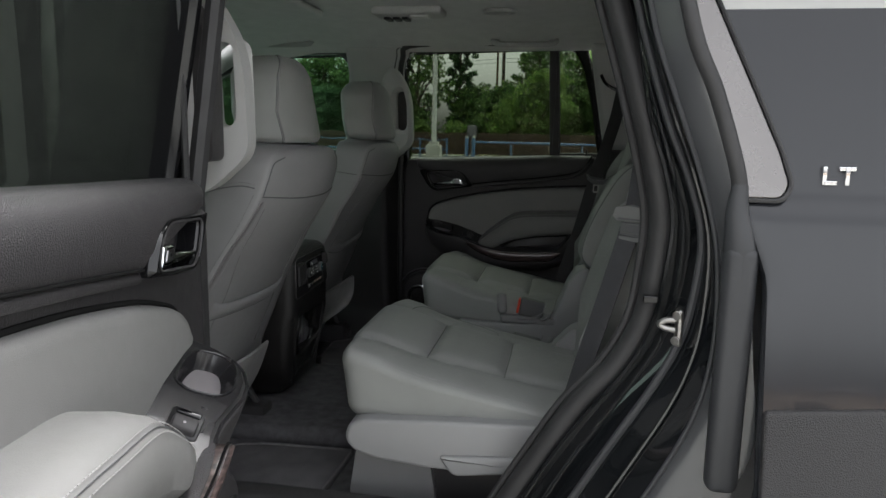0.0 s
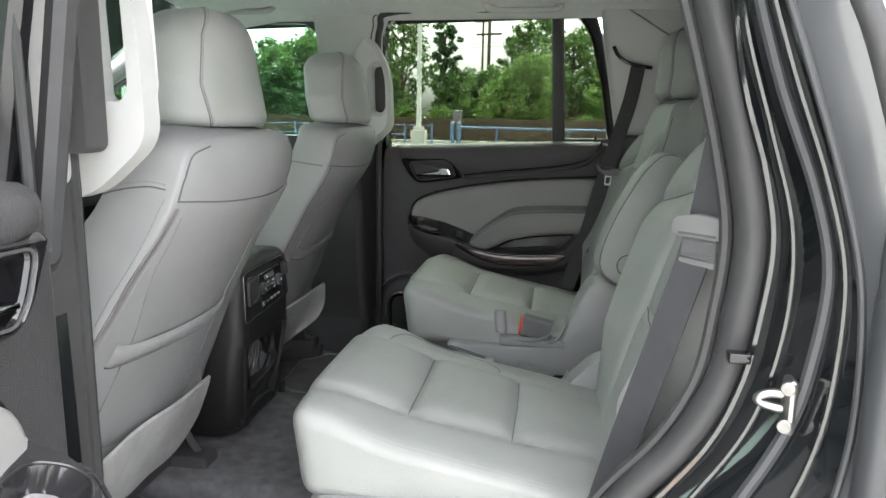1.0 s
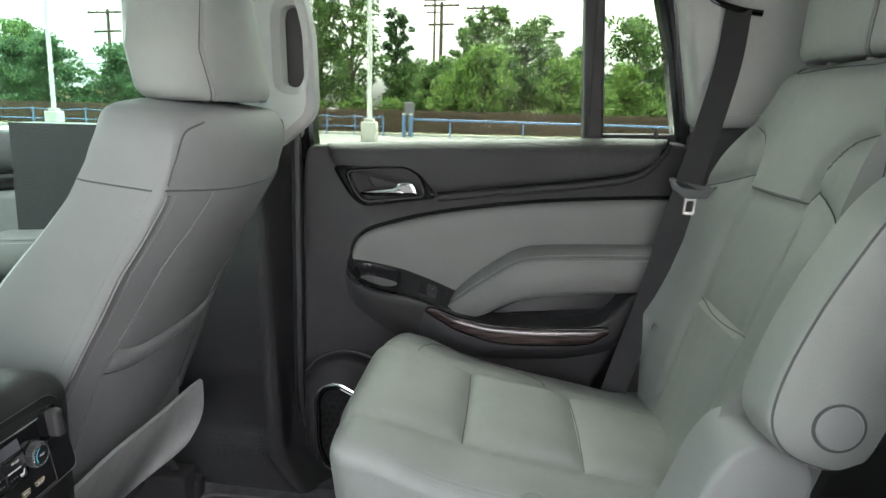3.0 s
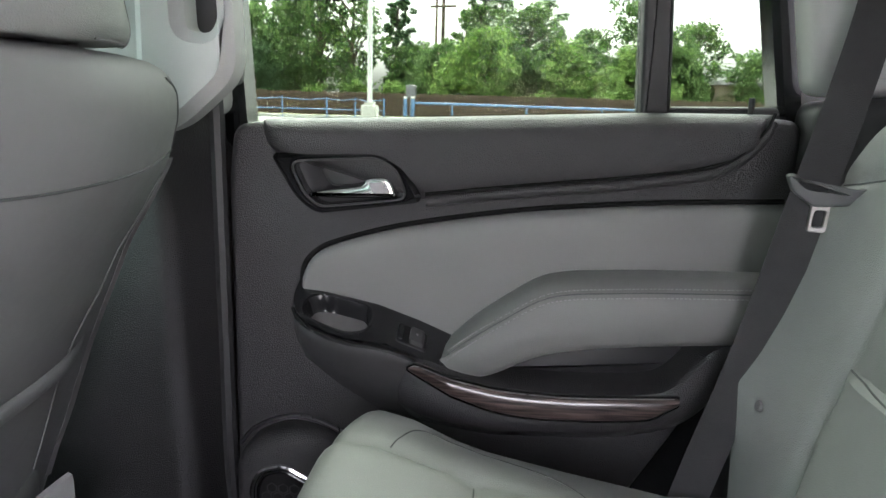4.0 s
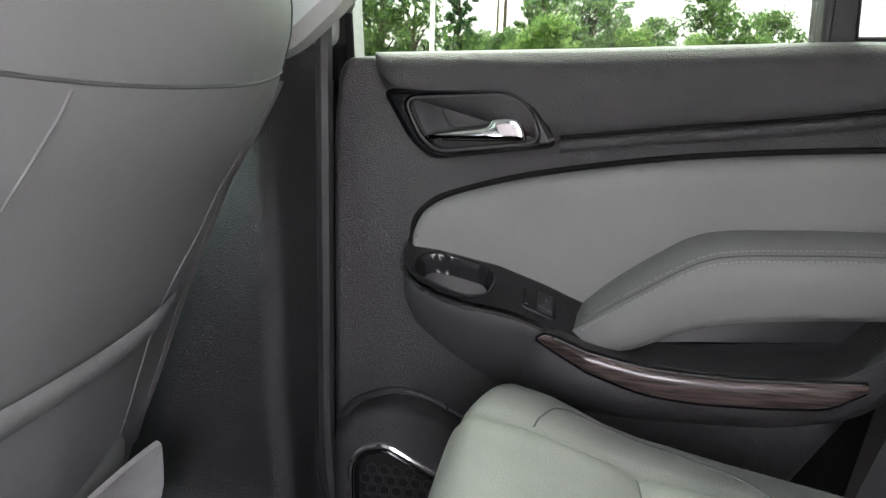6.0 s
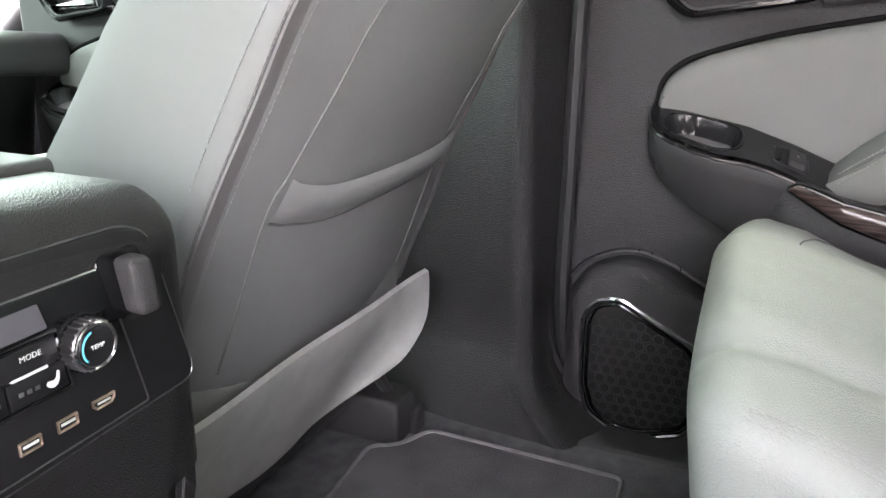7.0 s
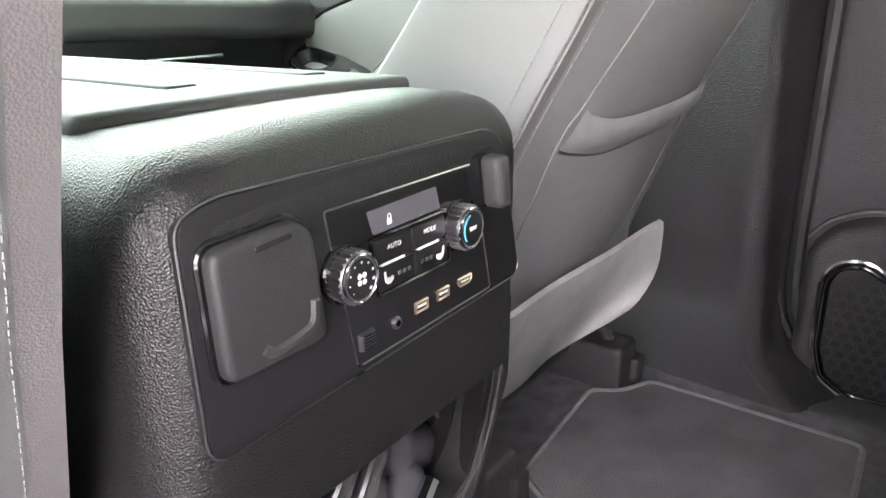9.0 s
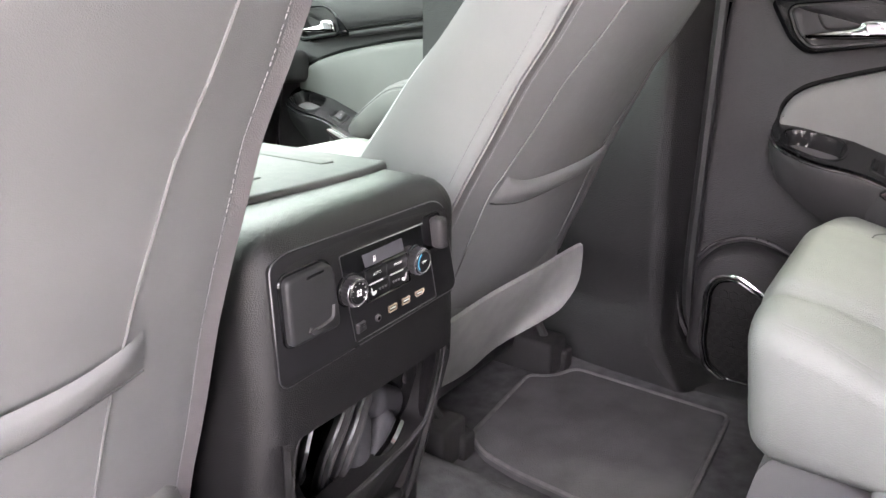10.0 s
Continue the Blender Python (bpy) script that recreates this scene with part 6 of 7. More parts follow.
part("bin_rim", tube([low_face(u, 0.009, z) for u, z in inset(shell_in, -0.003)], 0.0016, 6, True), BLACK, rear_shell)


def rear_face(u, w, z):
    return (-0.566 + w - 0.12 * max(0, z - 1.0) ** 1.2, u, z)


fas = corners([(1.870, 0.921), (1.868, 1.030), (1.886, 1.0365), (2.088, 1.0375), (2.104, 1.030), (2.129, 0.932)], 0.012, 4)
fascia = part("rear_fascia", panel(fas, rear_face, -0.01, 0.002, 0.0015, 2), FACE, con, "matt black rear control panel")
part("fascia_rim", tube([rear_face(u, 0.001, z) for u, z in inset(fas, -0.0006)], 0.0006, 6, True), SATIN, fascia)
cov = corners([(1.878, 0.958), (1.876, 1.018), (1.923, 1.0205), (1.931, 1.014), (1.937, 0.958)], 0.008, 4)
outlet = part("outlet_cover", panel(cov, rear_face, 0.0, 0.010, 0.004, 4), DARKRUBBER, fascia, "black rubber power outlet cover")
part("outlet_gap", panel(inset(cov, -0.003), rear_face, 0.0, 0.0032, 0.001, 1), GLOSS, outlet)
part("outlet_slot", panel(corners([(1.8975, 1.0125), (1.8975, 1.015), (1.918, 1.0165), (1.918, 1.014)], 0.0006, 1), rear_face, 0.008, 0.0104, 0.0004, 1), GLOSS, outlet)
part("finger_lip", tube([rear_face(u, 0.0098, z) for u, z in spline([(1.897, 0.969), (1.903, 0.9655), (1.918, 0.9675), (1.926, 0.971), (1.928, 0.982)], 5)], 0.0026, 6), BLACK, outlet)
mod = corners([(1.945, 1.018), (2.071, 1.0195), (2.090, 0.9335), (1.962, 0.9295)], 0.002, 2)
part("module_gap", tube([rear_face(u, 0.002, z) for u, z in mod], 0.0006, 6, True), SATIN, fascia)
dsp = corners([(1.9455, 1.0175), (2.0705, 1.019), (2.0765, 0.997), (1.9495, 0.9955)], 0.001, 2)
display = part("display_window", panel(dsp, rear_face, 0.0, 0.0028, 0.0006, 1), GLOSS, fascia, "gloss black display window")
part("screen", panel(corners([(1.973, 1.0115), (2.0315, 1.0135), (2.0345, 1.000), (1.977, 0.9985)], 0.0008, 1), rear_face, 0.002, 0.0031, 0.0002, 1), SCREEN, display, "grey lit-off display")
part("padlock_sign", merge(panel(corners([(1.9880, 1.0015), (1.9880, 1.0048), (1.9915, 1.0050), (1.9915, 1.0017)], 0.0004, 1), rear_face, 0.003, 0.0035, 0.0001, 1),
     tube([rear_face(u, 0.0033, z) for u, z in ((1.9886, 1.0048), (1.9886, 1.0066), (1.9898, 1.0074), (1.9909, 1.0067), (1.9909, 1.0049))], 0.0004, 4)), PRINT, display)
for (ky, kz), sign in (((1.9555, 0.984), "fan"), ((2.0515, 0.9855), "temperature")):
    knob = part("knob", disc(rear_face(ky, 0.002, kz), (1, 0, 0), 0.0132, 0.0115, 40, 0.0015), SATIN, fascia, "satin grey " + sign + " knob")
    part("knob_collar", disc(rear_face(ky, 0.001, kz), (1, 0, 0), 0.0158, 0.003, 40, 0.001), GLOSS, knob)
    part("knob_face", disc(rear_face(ky, 0.0127, kz), (1, 0, 0), 0.0106, 0.0014, 32, 0.0004), FACE, knob)
    part("knob_ring", tube([rear_face(ky + 0.0120 * math.cos(a / 14 * math.pi), 0.0133, kz + 0.0120 * math.sin(a / 14 * math.pi)) for a in range(28)], 0.0009, 6, True), CHROME, knob)
    for i in range(24):
        a = 2 * math.pi * i / 24
        part("knob_rib", block(rear_face(ky + 0.0133 * math.cos(a), 0.0075, kz + 0.0133 * math.sin(a)), (0.0044, 0.0007, 0.0007), 0.0004, 1), SATIN, knob)
    dots = (3.9 - 4.7 * i / 8 for i in range(9)) if sign == "fan" else ()
    for i, a in enumerate(dots):
        r = 0.0002 + 0.00004 * i
        part("dial_mark", disc(rear_face(ky + 0.0086 * math.cos(a), 0.0140, kz + 0.0086 * math.sin(a)), (1, 0, 0), r * 2.0, 0.0003, 8, 0.0001), PRINT, knob)
    if sign == "fan":
        for i in range(4):
            a = math.pi / 4 + i * math.pi / 2
            part("fan_blade", disc(rear_face(ky + 0.0024 * math.cos(a), 0.0140, kz + 0.0024 * math.sin(a)), (1, 0, 0), 0.0015, 0.0003, 12, 0.0001), PRINT, knob)
    else:
        part("cool_arc", tube([rear_face(ky + 0.0089 * math.cos(a), 0.0142, kz + 0.0089 * math.sin(a)) for a in np.linspace(1.9, 3.9, 14)], 0.0007, 4), CYAN, knob)
        words("TEMP", Vector(rear_face(ky, 0.0143, kz)), 0.0034, (0, 1, 0), (0, 0, 1), PRINT, knob, "lettering", 0.0001)
keys = (("AUTO", 1.976, 2.006, 0.9815, 0.995, "AUTO"), ("MODE", 2.007, 2.037, 0.982, 0.9955, "MODE"), ("seat", 1.978, 2.008, 0.9665, 0.9805, ""), ("seat", 2.009, 2.0395, 0.967, 0.981, ""))
for nm, ya, yb, za, zb, txt in keys:
    key = part("key", panel(corners([(ya, za), (ya - 0.0008, zb), (yb - 0.0008, zb + 0.0008), (yb, za + 0.0008)], 0.0012, 2), rear_face, 0.0, 0.0048, 0.001, 2), FACE, fascia, "matt black push key")
    if txt:
        words(txt, Vector(rear_face((ya + yb) / 2, 0.0050, (za + zb) / 2 + 0.002)), 0.0040, (0, 1, 0), (0, 0, 1), PRINT, key, "lettering", 0.0001)
        part("key_light", panel(corners([(ya + 0.004, za - 0.0006), (ya + 0.004, za + 0.0008), (yb - 0.007, za + 0.0011), (yb - 0.007, za - 0.0003)], 0.0002, 1), rear_face, 0.003, 0.0054, 0.0002, 1), PRINT, key)
    else:
        flip = 1 if ya < 2.0 else -1
        cy = ya + 0.008 if flip > 0 else yb - 0.008
        o = spline([(cy - flip * 0.0026, za + 0.0108), (cy - flip * 0.0012, za + 0.0070), (cy + flip * 0.0030, za + 0.0072), (cy + flip * 0.0034, za + 0.0048), (cy, za + 0.0030), (cy - flip * 0.0030, za + 0.0050), (cy - flip * 0.0040, za + 0.0100)], 3, True)
        part("seat_sign", panel(o, rear_face, 0.004, 0.0052, 0.0002, 1), PRINT, key, smooth=False)
        for i in range(3):
            part("level_mark", block(rear_face(cy + flip * (0.0085 + 0.0042 * i), 0.005, (za + zb) / 2), (0.0002, 0.0012, 0.0011), 0.0002, 1), SATIN, key)
part("key_frame", tube([rear_face(u, 0.0035, z) for u, z in corners([(1.9735, 0.9965), (2.0385, 0.998), (2.0425, 0.966), (1.978, 0.9645)], 0.002, 2)], 0.0010, 6, True), GLOSS, fascia)
part("thumb_wheel", panel(corners([(1.9635, 0.9375), (1.963, 0.9475), (1.9745, 0.9482), (1.975, 0.9383)], 0.001, 2), rear_face, 0.0, 0.005, 0.002, 2), SATIN, fascia, "ribbed dimmer wheel")
for i in range(5):
    part("wheel_rib", block(rear_face(1.969, 0.0052, 0.9395 + 0.0018 * i), (0.0006, 0.0045, 0.0004), 0.0003, 1), FACE, fascia)
jack = part("audio_jack", disc(rear_face(1.9935, 0.001, 0.9435), (1, 0, 0), 0.0036, 0.003, 20, 0.0006), SATIN, fascia, "round audio socket")
part("jack_hole", disc(rear_face(1.9935, 0.0039, 0.9435), (1, 0, 0), 0.0019, 0.0004, 16, 0.0001), GLOSS, jack)
for cy, cz, w in ((2.0165, 0.9455, 0.0062), (2.0375, 0.9463, 0.0062)):
    port = part("usb_port", frame_panel(corners([(cy - w, cz - 0.0035), (cy - w, cz + 0.0035), (cy + w, cz + 0.0037), (cy + w, cz - 0.0033)], 0.0008, 2), corners([(cy - w + 0.0012, cz - 0.0023), (cy - w + 0.0012, cz + 0.0023), (cy + w - 0.0012, cz + 0.0025), (cy + w - 0.0012, cz - 0.0021)], 0.0004, 2), rear_face, 0.0, 0.0032, 0.0005), COPPER, fascia, "metal-lined port")
    part("port_tongue", block(rear_face(cy, 0.0026, cz + 0.0006), (0.0003, w - 0.002, 0.0008), 0.0002, 1), PRINT, port)
cy, cz = 2.0600, 0.9472
slot_out = [(cy - 0.0072, cz + 0.0030), (cy - 0.0072, cz - 0.0006), (cy - 0.0048, cz - 0.0030), (cy + 0.0048, cz - 0.0028), (cy + 0.0072, cz - 0.0004), (cy + 0.0072, cz + 0.0032)]
port = part("video_port", frame_panel(slot_out, inset(slot_out, 0.0012), rear_face, 0.0, 0.0032, 0.0004), COPPER, fascia, "metal-lined port with cut corners")
part("port_tongue", block(rear_face(cy, 0.0026, cz + 0.0004), (0.0003, 0.0042, 0.0006), 0.0002, 1), PRINT, port)
cap = part("small_cover", soft_box((0.008, 0.0078, 0.017), 0.005, 4, lambda v: Vector((-0.558 + v.x, 2.0865 + v.y + 0.15 * v.z * -1, 1.0065 + v.z))), BLACK, fascia, "black rubber socket cap")
part("cap_gap", panel(corners([(2.068, 0.988), (2.066, 1.026), (2.096, 1.027), (2.104, 0.989)], 0.006, 3), rear_face, 0.0, 0.0028, 0.001, 1), GLOSS, cap)

# headphones stowed in the bin
hp = thing("headphones", (-0.66, 2.03, 0.695), "black headphones with grey foam pads stowed in the console bin", "headphones", "stowed headphones")
first = [(-0.64, 2.043, 0.839), (-0.618, 2.010, 0.839), (-0.61, 1.990, 0.833), (-0.605, 1.971, 0.818), (-0.605, 1.959, 0.803), (-0.61, 1.954, 0.785), (-0.63, 1.962, 0.74), (-0.66, 1.99, 0.70)]
last = [(-0.64, 2.040, 0.842), (-0.61, 2.028, 0.832), (-0.60, 2.009, 0.818), (-0.597, 1.996, 0.803), (-0.597, 1.985, 0.788), (-0.60, 1.980, 0.772), (-0.625, 1.985, 0.735), (-0.66, 2.0, 0.70)]
for i in range(4):
    q = [tuple(a + (b - a) * i / 3 for a, b in zip(p, l)) for p, l in zip(first, last)]
    part("headband", tube(spline(q, 6), 0.0034, 8, flat=1.5, side=(1, 0, 0)), BLACK if i % 2 else SATIN, hp, "glossy headband loop")
for (px, py, pz), (hx2, hy, hz), tx in (((-0.632, 2.072, 0.793), (0.020, 0.036, 0.020), -0.50), ((-0.618, 2.046, 0.766), (0.018, 0.019, 0.034), -0.75), ((-0.618, 2.012, 0.775), (0.018, 0.018, 0.037), -0.15)):
    turn = Euler((tx, 0, 0.2)).to_matrix()
    part("ear_pad", soft_box((hx2, hy, hz), 0.0165, 5, lambda v, c=Vector((px, py, pz)), t=turn: c + t @ v), WEBGREY, hp, "grey foam ear pad")
pod = part("ear_cup", soft_box((0.016, 0.040, 0.014), 0.009, 4, lambda v: Vector((-0.640, 2.096, 0.820)) + Euler((-0.75, 0, 0)).to_matrix() @ v), GLOSS, hp, "gloss black ear cup")
part("power_key", disc((-0.623, 2.110, 0.808), (1, 0.1, 0.1), 0.006, 0.003, 20, 0.001), BLACK, pod)
part("lamp", disc((-0.623, 2.082, 0.832), (1, 0, 0.2), 0.0018, 0.003, 10, 0.0006), RED, pod, "small red lamp")
part("hinge", tube(spline([(-0.598, 2.022, 0.752), (-0.594, 2.045, 0.768), (-0.597, 2.066, 0.782)], 5), 0.007, 8), CHROME, hp, "bright metal hinge")
hp = thing("headphones", (-0.66, 1.93, 0.695), "black headphones pushed in beside the first pair", "headphones", "stowed headphones")
for q in ([(-0.64, 1.978, 0.86), (-0.615, 1.962, 0.850), (-0.61, 1.943, 0.839), (-0.606, 1.931, 0.823), (-0.606, 1.924, 0.806), (-0.63, 1.925, 0.75), (-0.66, 1.94, 0.70)], [(-0.64, 1.95, 0.855), (-0.615, 1.934, 0.843), (-0.61, 1.919, 0.831), (-0.608, 1.911, 0.814), (-0.61, 1.908, 0.80), (-0.63, 1.91, 0.75), (-0.66, 1.92, 0.70)]):
    part("headband", tube(spline(q, 6), 0.004, 8, flat=1.5, side=(1, 0, 0)), SATIN, hp, "glossy headband loop")
part("ear_pad", soft_box((0.018, 0.018, 0.03), 0.0165, 5, lambda v: Vector((-0.65 + v.x, 1.945 + v.y, 0.775 + v.z))), WEBGREY, hp, "grey foam ear pad")

# ---- dashboard and front of the cabin ----
group_at()
dash = thing("dashboard", (-1.75, MID, 0.8), "black dashboard with a smooth padded top", "dashboard")
part("top_pad", soft_box((0.30, 0.858, 0.04), 0.022, 8, lambda v: Vector((-1.82 + v.x, MID + v.y, 1.10 + v.z + 0.03 * math.sin(v.y * 4) * 0.3))), BLACK, dash)
part("face", soft_box((0.18, 0.82, 0.16), 0.05, 6, lambda v: Vector((-1.74 + v.x - 0.25 * (0.1 - v.z), MID + v.y, 0.95 + v.z))), FACE, dash)
part("shelf_line", tube(spline([(-1.548, 2.18, 1.015), (-1.545, 2.4, 1.03), (-1.548, 2.62, 1.035)], 8), 0.004, 8), SATIN, dash, "bright trim line")
part("screen_hood", soft_box((0.07, 0.17, 0.07), 0.03, 4, lambda v: Vector((-1.62 + v.x, 1.98 + v.y, 1.17 + v.z))), GLOSS, dash)
part("centre_stack", soft_box((0.10, 0.15, 0.20), 0.03, 4, lambda v: Vector((-1.52 + v.x - 0.3 * v.z, 1.995 + v.y, 0.88 + v.z))), GLOSS, dash)
wheel = thing("steering_wheel", (-1.42, 1.58, 1.05), "black leather steering wheel", "steering wheel")
ring = []
for a in range(40):
    t = 2 * math.pi * a / 40
    ring.append((-1.38 - 0.08 * math.sin(t), 1.585 + 0.185 * math.cos(t), 1.06 + 0.17 * math.sin(t)))
part("rim", tube(ring, 0.015, 10, True), BLACK, wheel)
part("hub", soft_box((0.03, 0.07, 0.06), 0.025, 4, lambda v: Vector((-1.42 + v.x, 1.585 + v.y, 1.05 + v.z))), BLACK, wheel)
for dy, dz in ((-0.12, 0.0), (0.12, 0.0), (0.0, -0.11)):
    part("spoke", tube([(-1.42, 1.585 + dy * 0.4, 1.05 + dz * 0.4), (-1.39, 1.585 + dy * 1.45, 1.05 + dz * 1.45)], 0.014, 8), SATIN, wheel)
part("column", tube([(-1.44, 1.585, 1.05), (-1.66, 1.585, 1.0)], 0.04, 12), BLACK, wheel)

# ---- outside: car park, rails, fence, poles, trees ----
rng = random.Random(7)
group_at(swing=-0.0225)
bm = bmesh.new()
V = [bm.verts.new((x, y, 0)) for x, y in ((-600, -400), (600, -400), (600, 900), (-600, 900))]
bm.faces.new(V)
solo("ground", bm, ASPHALT, "worn pale asphalt of the car park", "ground", kind="structure", smooth=False)
bm = bmesh.new()
V = [bm.verts.new((x, y, 0.006)) for x, y in ((-90, 38.0), (90, 38.0), (90, 300), (-90, 300))]
bm.faces.new(V)
solo("ground", bm, GRASS, "dry grass verge behind the rails", "verge", kind="structure", smooth=False)
for i in range(16):
    x0 = -34 + 2.75 * i
    solo("road_marking", block((x0, 24.0, 0.004), (0.05, 2.6, 0.004), 0.002, 1), WHITEPAINT, "faded white parking bay line", "road marking", "bay lines", kind="structure", smooth=False)
solo("kerb", block((0, 37.2, 0.06), (80, 0.12, 0.07), 0.03, 1), CONCRETE, "pale concrete kerb along the car park", "kerb", kind="structure", smooth=False)


def lamp_post(x, y, r, base):
    post = thing("lamp_post", (x, y, 0), "white steel lamp post on a square concrete base", "lamp post", "lamp posts")
    part("shaft", tube([(x, y, base), (x, y, 4), (x, y, 9.0)], [r, r * 0.95, r * 0.8], 8), WHITEPAINT, post)
    part("footing", soft_box((r * 3.0, r * 3.0, base / 2), 0.05, 2, lambda v: Vector((x + v.x, y + v.y, base / 2 + v.z))), CONCRETE, post, "pale concrete footing")
    part("collar", block((x, y, base + 0.06), (r * 1.9, r * 1.9, 0.08), 0.03, 1), CONCRETE, post)


lamp_post(-4.87, 30.0, 0.105, 0.8)
lamp_post(-18.25, 30.0, 0.095, 0.9)
lamp_post(3.56, 11.0, 0.15, 0.75)

# blue rails and posts
PX = [-32, -29, -26, -23.2, -20.4, -17.6, -14.8, -12.4, -10.2, -8.0, -6.6, -5.2]
rail = thing("railing", (-18, 36.0, 0), "faded blue steel railing with chains", "railing", "car park railings")
for x in PX:
    part("post", tube([(x, 36.0, 0), (x, 36.0, 1.02)], 0.045, 8), BLUEPAINT, rail)
for za in (0.95, 0.45):
    for a, b in zip(PX, PX[1:]):
        part("rail", tube([(a, 36.0, za), ((a + b) / 2, 36.0, za - (0.07 if za > 0.9 else 0)), (b, 36.0, za)], 0.028 if za < 0.9 else 0.02, 6), BLUEPAINT, rail)
rail = thing("railing", (6, 36.0, 0), "faded blue tubular steel railing", "railing", "car park railings")
QX = [-3.8, -1.9, 1.6, 5.1, 8.6, 12.1, 15.6, 19.1]
for x in QX:
    part("post", tube([(x, 35.8, 0), (x, 35.8, 0.88)], 0.05, 8), BLUEPAINT, rail)
part("rail", tube([(QX[0], 35.8, 0.86), (QX[-1], 35.8, 0.72)], 0.055, 8), BLUEPAINT, rail)
for x in (-4.1, -3.75):
    bol = thing("bollard", (x, 35.4, 0), "blue steel bollard with a pale cap", "bollard", "bollards")
    part("shaft", tube([(x, 35.4, 0), (x, 35.4, 1.05)], 0.09, 10), BLUEPAINT, bol)
    part("cap", disc((x, 35.4, 1.05), (0, 0, 1), 0.10, 0.10, 12, 0.04), CONCRETE, bol)
meter = thing("pay_station", (-3.95, 36.4, 0), "grey metal pay station on a post", "pay station")
part("shaft", tube([(-3.95, 36.4, 0), (-3.95, 36.4, 1.1)], 0.06, 8), METERGREY, meter)
part("head", block((-3.95, 36.4, 1.38), (0.24, 0.16, 0.30), 0.06, 2), METERGREY, meter)

# brown board fence
fence = thing("board_fence", (0, 42, 0), "brown weathered timber board fence", "fence")
part("rail", block((0, 42.06, 0.95), (70, 0.04, 0.06), 0.01, 1), BRICKBROWN, fence)
part("rail", block((0, 42.06, 0.3), (70, 0.04, 0.06), 0.01, 1), BRICKBROWN, fence)
base_board = block((0, 42.0, 0.66), (0.068, 0.012, 0.62), 0.006, 1)
shared = part("board", base_board, BRICKBROWN, fence)
shared.location = grouped((-20.0, 42.0, 0)) - BASE[fence.name]
for i in range(1, 290):
    ob = new("board", shared.data)
    ob.parent = fence
    ob.location = grouped((-20.0 + 0.145 * i, 42.0 + rng.uniform(-0.012, 0.012), rng.uniform(-0.05, 0.03))) - BASE[fence.name]
rest = [block((x + rng.uniform(-0.005, 0.005), 42.0, 0.66 + rng.uniform(-0.05, 0.03)), (0.068, 0.012, 0.62), 0.006, 1) for x in list(np.arange(-60, -20.1, 0.145)) + list(np.arange(22.1, 60, 0.145))]
tagged(part("boards_far", merge(*rest), BRICKBROWN, fence, smooth=False), kind="stuff")

# houses beyond
for x, y, w, h, rh, lab in ((6.6, 56, 4.0, 2.2, 1.3, "low house with a grey shingle roof among trees"), (-30, 60, 6, 2.4, 1.5, "low tan house with a grey roof behind trees"), (24, 52, 10, 2.3, 0.9, "long tan building with a shallow roof")):
    hs = thing("house", (x, y, 0), lab, "house", "far houses")
    part("wall", block((x, y, h / 2), (w, 3, h / 2), 0.02, 1), SIDING, hs)
    bm = skin([[(x - w - 0.4, y - 3.4, h), (x + w + 0.4, y - 3.4, h), (x + w + 0.4, y + 3.4, h), (x - w - 0.4, y + 3.4, h)], [(x - w + 0.3, y - 0.05, h + rh), (x + w - 0.3, y - 0.05, h + rh), (x + w - 0.3, y + 0.05, h + rh), (x - w + 0.3, y + 0.05, h + rh)]])
    part("roof", bm, ROOFGREY, hs, smooth=False)
    for dx in (-0.5, 0.35):
        part("window", block((x + dx * w, y - 3.02, h * 0.55), (0.5, 0.03, 0.45), 0.02, 1), GLOSS, hs)

# utility poles
for x, y, h in ((-3.55, 52.0, 8.6), (-0.75, 56.0, 9.0), (-26.5, 50.0, 7.6), (-6.2, 80.0, 13.0)):
    up = thing("utility_pole", (x, y, 0), "weathered timber utility pole with cross-arms", "utility pole", "utility poles")
    part("shaft", tube([(x, y, 0), (x, y, h)], [0.15, 0.11], 8), TIMBER, up)
    for dz, w in ((0.25, 1.25), (1.5, 0.9)):
        part("cross_arm", block((x, y - 0.14, h - dz), (w, 0.06, 0.07), 0.01, 1, turn=Euler((0, -0.06, 0.25)).to_matrix()), TIMBER, up)
    for dx in (-1.1, -0.6, 0.6, 1.1):
        part("insulator", disc((x + dx, y - 0.14 + dx * 0.25, h - 0.2 + dx * 0.06), (0, 0, 1), 0.05, 0.14, 8, 0.02), CONCRETE, up)
wires = []
for z, y in ((6.3, 52), (6.6, 52.4), (4.6, 52.2), (4.2, 52.3)):
    for a, b in ((-60, -26.5), (-26.5, -3.55), (-3.55, 60)):
        wires.append(tube([(a + (b - a) * i / 10, y, z - 0.5 * 4 * (i / 10) * (1 - i / 10)) for i in range(11)], 0.012, 4))
solo("power_lines", merge(*wires), LEATHER_DARK, "thin sagging black power lines", "power lines", kind="stuff")


